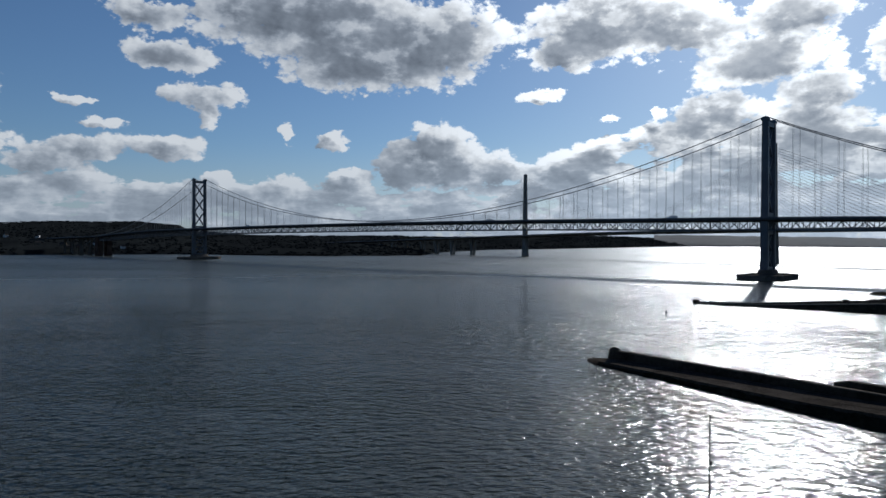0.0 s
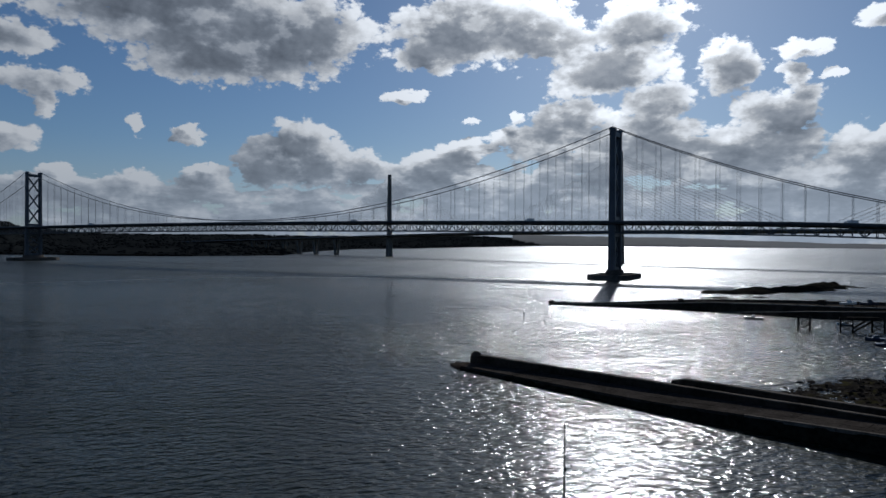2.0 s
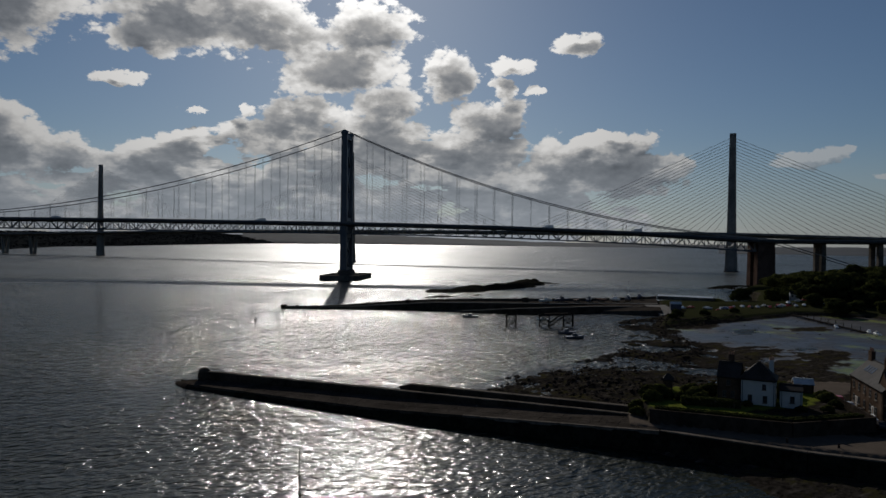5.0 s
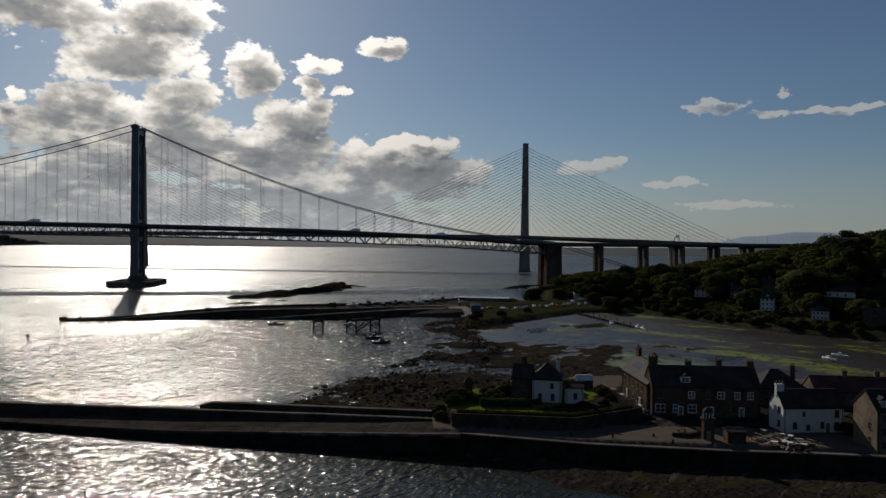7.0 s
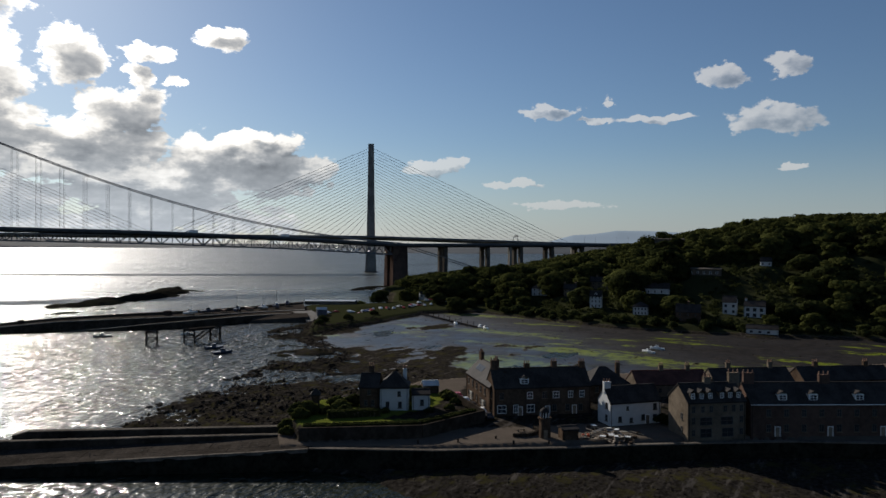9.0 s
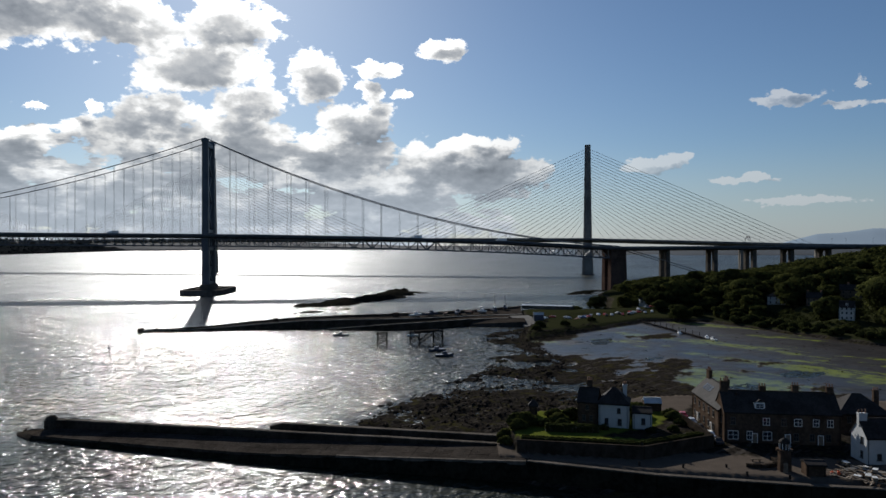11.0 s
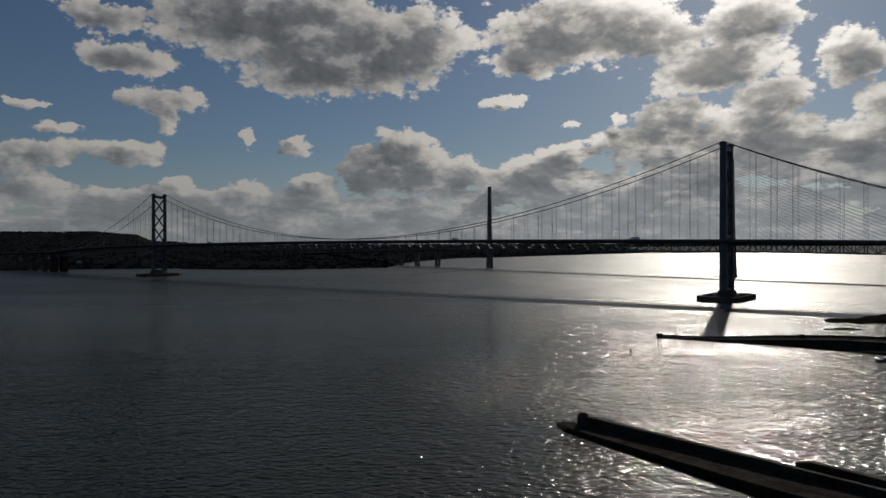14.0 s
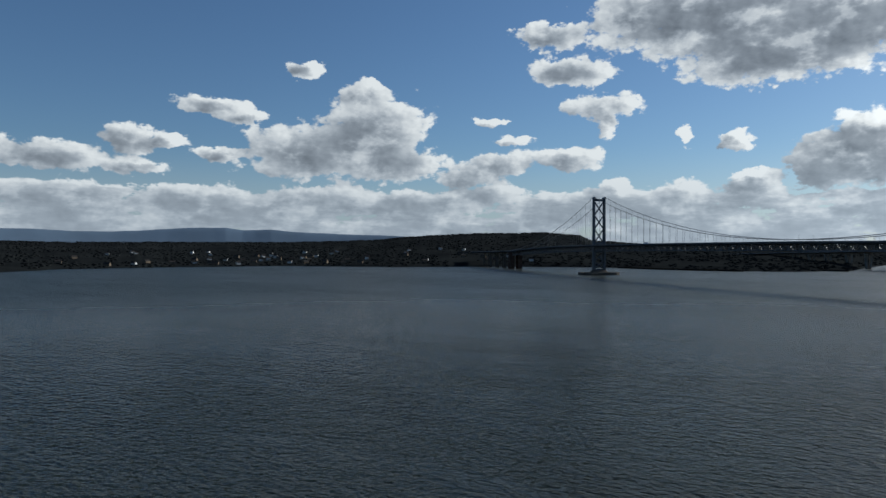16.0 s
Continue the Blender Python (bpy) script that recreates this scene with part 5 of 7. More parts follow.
# ---- long ferry jetty beyond ----
def jetty():
    """Sloping ferry pier: tall near face, kerb, roadway, wave wall outside, and a slip that climbs along the near face."""
    j = thing("long_jetty", "long dark stone ferry jetty rising towards the land", "jetty", kind="structure")
    near = [(150, 403), (174, 387), (187, 380), (203, 371), (225.5, 354), (245, 337), (262.7, 320.4), (286, 308.5), (320, 304.5), (354, 291)]
    far = [(149, 407.5), (177.5, 393), (191, 387.5), (209, 381), (233, 366), (256, 351), (275, 335), (302, 325), (347, 323), (396, 327)]
    zt = [2.3, 2.6, 3.2, 4.2, 6.0, 6.5, 6.8, 6.6, 5.7, 5.2]
    hw = [0.5, 0.8, 1.0, 1.2, 1.1, 1.3, 1.5, 1.6, 1.5, 1.0]
    lerp = lambda p, q, f: (p[0] + (q[0] - p[0]) * f, p[1] + (q[1] - p[1]) * f)
    quad = lambda lo, hi: Geo().hexa(lo + hi)
    for i in range(len(near) - 1):
        a, b, c, d = near[i], near[i + 1], far[i + 1], far[i]
        z0, z1, h0, h1 = zt[i], zt[i + 1], hw[i], hw[i + 1]
        a2, b2 = lerp(a, d, -0.05), lerp(b, c, -0.05)
        part("jetty_block", quad([(*a2, -3), (*b2, -3), (*c, -3), (*d, -3)], [(*a, z0), (*b, z1), (*c, z1), (*d, z0)]), M_stone, j)
        w0, w1 = lerp(d, a, 0.16), lerp(c, b, 0.16)
        part("wave_wall", quad([(*w0, z0), (*w1, z1), (*c, z1), (*d, z0)], [(*lerp(d, a, 0.1), z0 + h0), (*lerp(c, b, 0.1), z1 + h1), (*c, z1 + h1), (*d, z0 + h0)]), M_stone, j)
        k0, k1 = lerp(a, d, 0.06), lerp(b, c, 0.06)
        part("kerb", quad([(*a, z0), (*b, z1), (*k1, z1), (*k0, z0)], [(*a, z0 + 0.35), (*b, z1 + 0.35), (*k1, z1 + 0.35), (*k0, z0 + 0.35)]), M_conc, j)
        r = [lerp(a, d, 0.1), lerp(b, c, 0.1), lerp(c, b, 0.2), lerp(d, a, 0.2)]
        part("roadway", quad([(*p, z + 0.01) for p, z in zip(r, (z0, z1, z1, z0))], [(*p, z + 0.06) for p, z in zip(r, (z0, z1, z1, z0))]), M_quay_dark, j)
        n = max(1, int(math.hypot(b[0] - a[0], b[1] - a[1]) / 9))
        for q in range(n):
            p, z = lerp(k0, k1, (q + 0.5) / n), z0 + (z1 - z0) * (q + 0.5) / n
            part("mooring_post", Geo().tube((*p, z), (*p, z + 1.0), 0.22, 0.26, 8), M_rust, j)
    # slip along the near face, with a pale worn edge
    lo = [(222.6, 342), (237.8, 327.4), (254.7, 311.5), (277, 300), (300, 293), (324, 284)]
    up = [(226, 350), (244.5, 334.5), (261.5, 318.5), (285, 306.5), (319, 302.5), (352, 290)]
    sz = [1.4, 2.9, 4.5, 5.2, 5.3, 5.0]
    lo = [lerp(p, q, 0.3) for p, q in zip(lo, up)]
    for i in range(len(lo) - 1):
        a, b, c, d = lo[i], lo[i + 1], up[i + 1], up[i]
        part("slip_block", quad([(*a, -3), (*b, -3), (*c, -3), (*d, -3)], [(*a, sz[i]), (*b, sz[i + 1]), (*c, sz[i + 1] + 0.3), (*d, sz[i] + 0.3)]), M_stone, j)
        e0, e1 = lerp(a, d, 0.14), lerp(b, c, 0.14)
        part("slip_edge", quad([(*a, sz[i] - 0.1), (*b, sz[i + 1] - 0.1), (*e1, sz[i + 1] - 0.1), (*e0, sz[i] - 0.1)], [(*a, sz[i] + 0.22), (*b, sz[i + 1] + 0.22), (*e1, sz[i + 1] + 0.22), (*e0, sz[i] + 0.22)]), M_conc, j)
    # stone-pitched bank and the pale ramp where the slip meets the land
    part("pitched_bank", quad([(300, 290, 0), (326, 262, 0), (338, 274, 0), (316, 300, 0)], [(305, 291, 3.0), (327, 266, 4.6), (338, 276, 5.4), (318, 300, 5.2)]), M_quay_dark, j)
    part("ramp", quad([(322, 262, 0), (334, 256, 0), (352, 284, 0), (340, 290, 0)], [(322, 262, 2.6), (334, 256, 2.8), (352, 284, 5.5), (340, 290, 5.5)]), M_conc, j)
    for x, y, w, h, z in ((149.8, 405, 3.0, 1.5, 2.3), (156.5, 400.5, 2.0, 1.1, 2.4), (218, 372, 2.6, 1.8, 5.2), (277, 329, 4.2, 2.6, 6.6)):
        part("jetty_hut" if h > 2 else "mooring_block", Geo().box((x, y, z + h / 2), (w, w * 0.8, h), 0.6), M_stone, j)


jetty()


def islet(name, outline, top, label, seed):
    """A low tidal rock, rounded from its waterline."""
    P = np.array(outline, float)
    x0, x1, y0, y1 = P[:, 0].min() - 4, P[:, 0].max() + 4, P[:, 1].min() - 4, P[:, 1].max() + 4
    st = max(1.0, (x1 - x0) / 110)
    X, Y = np.meshgrid(np.arange(x0, x1, st), np.arange(y0, y1, st))
    Q = np.stack([X.ravel(), Y.ravel()], 1)
    d = seg_dist(Q, outline)
    n = value_noise(Q, 0.05, 5, seed)
    Z = np.where(d > -4, np.interp(d + n * 17, [-4, 0, 5, 22], [-2.0, 1.0, 1.4 + top * 0.3, 1.5 + top * 0.6]) + (np.abs(value_noise(Q, 0.045, 4, seed + 1)) * 2.6 - 0.75) * top * 0.4 * np.clip((d + 4) / 8, 0, 1) + value_noise(Q, 0.3, 3, seed + 2) * 0.5, -2.0)
    Z = Z - np.clip((value_noise(Q, 0.028, 4, seed + 5) - 0.12) * 9, 0, 1) * top * 0.55 * np.clip((14 - d) / 8, 0, 1)
    ob = grid_mesh(name, X, Y, Z.reshape(X.shape), M_weed_shade)
    return tagged(ob, label, "rock", kind="structure")


islet("tidal_rock", [(300, 486), (312, 462), (340, 463), (362, 476), (395, 484), (440, 502), (486, 527), (500, 575), (478, 590), (440, 566), (400, 540), (362, 512), (330, 500)], 4.8, "low dark weedy tidal islet", 41)
islet("tidal_rock", [(572, 408), (590, 396), (625, 405), (650, 418), (628, 432), (596, 424)], 3.4, "dark rocky point at the foot of the headland", 47)
islet("tidal_rock", [(256, 436), (270, 430), (300, 429), (322, 438), (300, 446), (272, 444)], 1.2, "low weedy rock awash off the jetty", 43)
islet("tidal_rock", [(545, 1236), (560, 1222), (600, 1216), (622, 1226), (600, 1240), (566, 1246)], 3.2, "small dark rock in midstream", 45)


# ---- ruined jetty trestles and boats ----
def trestle():
    t = thing("ruined_trestle", "rusted iron trestle legs standing ruined in the shallows", "trestle")
    ca, sa = math.cos(radians(41.5)), math.sin(radians(41.5))
    h = 7.4
    mids = ((216.5, 267.5), (230.2, 258.6), (243.2, 255.4))
    for cx, cy in mids:
        at = lambda u, v, z: (cx + u * ca + v * sa, cy - u * sa + v * ca, z)
        w = 2.35
        cs = [(-w, -w), (w, -w), (w, w), (-w, w)]
        for a, b in cs:
            part("trestle_leg", Geo().tube(at(a, b, -3), at(a * 0.96, b * 0.96, h + 0.5), 0.36, 0.33, 8), M_rust, t)
        for i in range(4):
            (a, b), (c, d) = cs[i], cs[(i + 1) % 4]
            for z0, z1 in ((1.8, 4.4), (4.4, 6.9)):
                part("brace", Geo().beam(at(a, b, z0), at(c, d, z1), 0.2), M_rust, t)
                part("brace", Geo().beam(at(a, b, z1), at(c, d, z0), 0.2), M_rust, t)
            for z, k in ((4.4, 0.26), (h, 0.5)):
                part("cap_beam", Geo().beam(at(a * 1.12, b * 1.12, z), at(c * 1.12, d * 1.12, z), k, k), M_rust, t)
    (x0, y0), (x1, y1) = mids[1:]
    for o in (-2.2, 2.2):
        px, py = o * sa, o * ca
        part("walkway_beam", Geo().beam((x0 + px, y0 + py, 7.55), (x1 + px, y1 + py, 7.55), 0.4, 0.9), M_rust, t)
        for z0, z1, f0, f1 in ((1.4, 6.6, 0.18, 0.84), (3.0, 7.2, 0.18, 0.66)):
            part("walkway_strut", Geo().beam((x0 + (x1 - x0) * f0 + px, y0 + (y1 - y0) * f0 + py, z0), (x0 + (x1 - x0) * f1 + px, y0 + (y1 - y0) * f1 + py, z1), 0.32), M_rust, t)
    for k in range(9):
        f = (k + 0.5) / 9
        x, y = x0 + (x1 - x0) * f, y0 + (y1 - y0) * f
        part("deck_plank", Geo().beam((x - 2.6 * sa, y - 2.6 * ca, 8.05), (x + 2.6 * sa, y + 2.6 * ca, 8.05), 1.2, 0.14), M_rust, t)


trestle()


def boat_proto(name, label, L, hullmat, mast=0.0, cabin=True, group=""):
    t = thing(name, label, "boat", group=group)
    secs = []
    for k in range(9):
        u = k / 8
        w = 0.16 * L * (math.sin(math.pi * min(1, 0.28 + u * 0.72)) ** 0.7 if u < 1 else 0.02)
        secs.append((L * (u - 0.5), max(w, 0.02), 0.11 * L * (0.9 + 0.35 * u * u), -0.06 * L * (1 - u ** 3)))
    g = Geo()
    vs, fs, n = [], [], 7
    for x, w, z, k in secs:
        vs += [(x, -w, z), (x, -w * 0.92, z * 0.35), (x, -w * 0.5, k * 0.8), (x, 0, k), (x, w * 0.5, k * 0.8), (x, w * 0.92, z * 0.35), (x, w, z)]
    for k in range(8):
        for i in range(n - 1):
            fs.append((k * n + i, k * n + i + 1, (k + 1) * n + i + 1, (k + 1) * n + i))
        fs.append((k * n + 6, k * n, (k + 1) * n, (k + 1) * n + 6))
    fs += [tuple(range(6, -1, -1))]
    part("hull", g.add(vs, fs), hullmat, t)
    if cabin:
        c = part("cabin", Geo().hexa([(-0.1 * L, -0.1 * L, 0.1 * L), (0.18 * L, -0.08 * L, 0.11 * L), (0.18 * L, 0.08 * L, 0.11 * L), (-0.1 * L, 0.1 * L, 0.1 * L),
                                  (-0.08 * L, -0.085 * L, 0.25 * L), (0.1 * L, -0.07 * L, 0.24 * L), (0.1 * L, 0.07 * L, 0.24 * L), (-0.08 * L, 0.085 * L, 0.25 * L)]), M_frame if hullmat is M_hull else hullmat, t)
        part("cabin_window", Geo().box((0.0, 0, 0.205 * L), (0.2 * L, 0.176 * L, 0.035 * L)), M_glass, c)
    if mast:
        part("mast", Geo().tube((0.08 * L, 0, 0.1 * L), (0.08 * L, 0, mast), 0.07, 0.04, 6), M_cable, t)
        part("boom", Geo().tube((0.08 * L, 0, 0.3 * L), (-0.32 * L, 0, 0.29 * L), 0.06, 0.05, 6), M_cable, t)
        for sx in (0.48, -0.45):
            part("stay_wire", Geo().tube((sx * L, 0, 0.13 * L), (0.08 * L, 0, mast * 0.97), 0.015, 0.015, 4), M_cable, t)
    return t


TIDE = 1.5  # level of the sea in the axes of the near shore


def boats():
    w = boat_proto("work_boat", "small dark motor boat moored on the water", 8.5, M_hull_dark, 0, True, "moored boats")
    w.matrix_basis = pose(222.5, 311, TIDE + 0.1, 0, 0, 150)
    copy_thing(w, pose(214.5, 221, TIDE + 0.1, 0, 0, -25))
    m = boat_proto("motor_boat", "small pale motor boat moored on the water", 6.5, M_hull, 0, True, "moored boats")
    copy_thing(w, pose(222.5, 234.5, TIDE + 0.1, 0, 0, 160))
    m.matrix_basis = pose(250, 282, TIDE + 0.1, 0, 0, 140)
    for x, y, a in ((360.5, 184, 35), (347, 158.5, 50), (351, 163.5, 215), (318, 60.5, 80), (306, 62, 60)):
        copy_thing(m, pose(x, y, max(1.75, ground_at(x, y) + 0.25), 4, 0, a))
    y = boat_proto("yacht", "laid-up yacht with a bare mast on the jetty", 8.5, M_hull, 11.5, True, "yachts laid up on the jetty")
    rnd = random.Random(2)
    deck = lambda x: float(np.interp(x, [286, 302, 320, 347, 396], [6.6, 6.5, 5.9, 5.6, 5.2]))
    spots = ((284, 318), (296, 317), (307, 315), (317, 314), (327, 313), (337, 311), (347, 309), (331, 319), (343, 317), (356, 317), (368, 318))
    y2 = boat_proto("yacht", "laid-up dark-hulled yacht with a bare mast on the jetty", 9.5, M_hull_dark, 12.5, True, "yachts laid up on the jetty")
    y3 = boat_proto("dinghy", "open red-brown boat laid up on the jetty", 6.0, M_redtile, 0, False, "yachts laid up on the jetty")
    kinds = [y, y2, y3]
    for i, (x, yy) in enumerate(spots):
        mm = pose(x, yy, deck(x) + 1.3, 0, 0, rnd.uniform(0, 360))
        k = (0, 1, 2, 1, 2, 0, 1, 2, 1, 0, 1)[i]
        if i < 3:
            kinds[k].matrix_basis = mm
        else:
            copy_thing(kinds[k], mm)
    cr = thing("boat_cradle", "timber cradle under a laid-up yacht", "cradle", group="boat cradles")
    for s in (-2, 0, 2):
        part("cradle_bearer", Geo().box((s, 0, 0.4), (0.3, 2.0, 0.8)), M_wood, cr)
    for i, (x, yy) in enumerate(spots):
        mm = pose(x, yy, deck(x) + 0.05, 0, 0, 0)
        if i == 0:
            cr.matrix_basis = mm
        else:
            copy_thing(cr, mm)
    b = thing("marker_buoy", "small dark mooring buoy on the water", "buoy", (115.0, 352.0, TIDE))
    part("float", Geo().tube((0, 0, -0.4), (0, 0, 0.7), 0.55, 0.45, 12), M_hull_dark, b)
    part("topmark", Geo().tube((0, 0, 0.7), (0, 0, 1.5), 0.08, 0.06, 6), M_rust, b)


boats()


def flagpole():
    t = thing("mast_pole", "slim dark pole rising from the near shore", "pole", (32.7, 81.8, 0))
    part("pole", Geo().tube((0, 0, -4), (0, 0, 17.1), 0.13, 0.07, 8), M_rust, t)
    part("pole_fitting", Geo().box((0.12, 0, 11.4), (0.26, 0.2, 0.5)), M_rust, t)


flagpole()


# ---- far harbour arms under the south shore ----
def harbour_arm(pts, label):
    h = thing("harbour_arm", label, "breakwater", kind="structure")
    for (x0, y0, w0), (x1, y1, w1) in zip(pts, pts[1:]):
        d = Vector((x1 - x0, y1 - y0, 0)).normalized()
        o = Vector((-d.y, d.x, 0))
        a, b = Vector((x0, y0, 0)), Vector((x1, y1, 0))
        g = Geo().hexa([v + Vector((0, 0, -3)) for v in (a - o * w0, b - o * w1, b + o * w1, a + o * w0)] +
                       [v + Vector((0, 0, 7.6)) for v in (a - o * w0 * 0.7, b - o * w1 * 0.7, b + o * w1 * 0.7, a + o * w0 * 0.7)])
        part("rubble_bank", g, M_weed_shade, h)


harbour_arm([(-251, 1661, 4), (-330, 1667, 8), (-430, 1690, 10), (-560, 1760, 14)], "low dark rubble arm of the far harbour")
harbour_arm([(-52, 1788, 3), (-95, 1800, 9), (-160, 1850, 16)], "short dark spit below the bridge approach")


# ---- houses ----
WINDOW_MESHES = {}


def window_meshes(w, h, paint):
    key = (round(w, 2), round(h, 2), paint.name)
    if key not in WINDOW_MESHES:
        t, f = 0.11, Geo()
        xs, zs = [-w / 2, -w / 2 + t, -0.04, 0.04, w / 2 - t, w / 2], [0, t, h / 2 - 0.04, h / 2 + 0.04, h - t, h]
        vs = [(x, y, z) for y in (-0.06, 0.06) for z in zs for x in xs]
        solid = lambda i, j: 0 <= i < 5 and 0 <= j < 5 and not (i in (1, 3) and j in (1, 3))
        fs = []
        for j in range(5):
            for i in range(5):
                if solid(i, j):
                    a, b, c, d = j * 6 + i, j * 6 + i + 1, j * 6 + i + 7, j * 6 + i + 6
                    fs += [(a, b, c, d), (a + 36, d + 36, c + 36, b + 36)]
                    for (di, dj), (p, q) in (((0, -1), (a, b)), ((1, 0), (b, c)), ((0, 1), (c, d)), ((-1, 0), (d, a))):
                        if not solid(i + di, j + dj):
                            fs.append((q, p, p + 36, q + 36))
        f.add(vs, fs)
        WINDOW_MESHES[key] = (f.mesh("window", paint), Geo().box((0, 0.02, h / 2), (w - 0.2, 0.05, h - 0.2)).mesh("pane", M_glass), Geo().box((0, -0.08, -0.07), (w + 0.24, 0.26, 0.14)).mesh("window_sill", M_sandstone))
    return WINDOW_MESHES[key]


def put_window(house, x, y, z, w, h, turn=0.0, paint=None, sill=False):
    f, p, sl = window_meshes(w, h, paint or M_frame)
    a = new("window", f)
    a.parent = house
    a.matrix_basis = pose(x, y, z, 0, 0, turn)
    b = new("pane", p)
    b.parent = a
    if sill:
        new("window_sill", sl).parent = a
    return a


def put_door(house, x, y, z=0.0, turn=0.0, mat=None):
    d = part("door", Geo().box((0, 0, 1.03), (0.95, 0.1, 2.06)), mat or M_wood, house)
    d.matrix_basis = pose(x, y, z, 0, 0, turn)
    part("door_frame", Geo().box((-0.56, -0.01, 1.05), (0.14, 0.14, 2.1)).box((0.56, -0.01, 1.05), (0.14, 0.14, 2.1)).box((0, -0.01, 2.17), (1.26, 0.14, 0.14)), M_frame, d)


def put_chimney(house, x, y, z0, z1, w=1.5, d=0.8, mat=None, pots=3):
    g = Geo().box((0, 0, (z0 + z1) / 2), (w, d, z1 - z0)).box((0, 0, z1 - 0.12), (w + 0.2, d + 0.2, 0.16))
    c = part("chimney", g, mat or M_darkstone, house)
    c.matrix_basis = pose(x, y, 0)
    for i in range(pots):
        px = (i - (pots - 1) / 2) * (w - 0.3) / max(1, pots - 1) if pots > 1 else 0
        part("chimney_pot", Geo().tube((px, 0, z1), (px, 0, z1 + 0.75), 0.16, 0.12, 8), M_pot, c)


def gable_roof(L, D, e, r, over=0.3, t=0.22):
    out = []
    for sg in (-1, 1):
        y0, y1 = sg * (D / 2 + over), 0
        z0 = e - over * (r - e) / (D / 2)
        x = L / 2 + over * 0.5
        out.append(Geo().hexa([(-x, y0, z0), (x, y0, z0), (x, y1, r), (-x, y1, r), (-x, y0, z0 + t), (x, y0, z0 + t), (x, y1, r + t), (-x, y1, r + t)]))
    return out


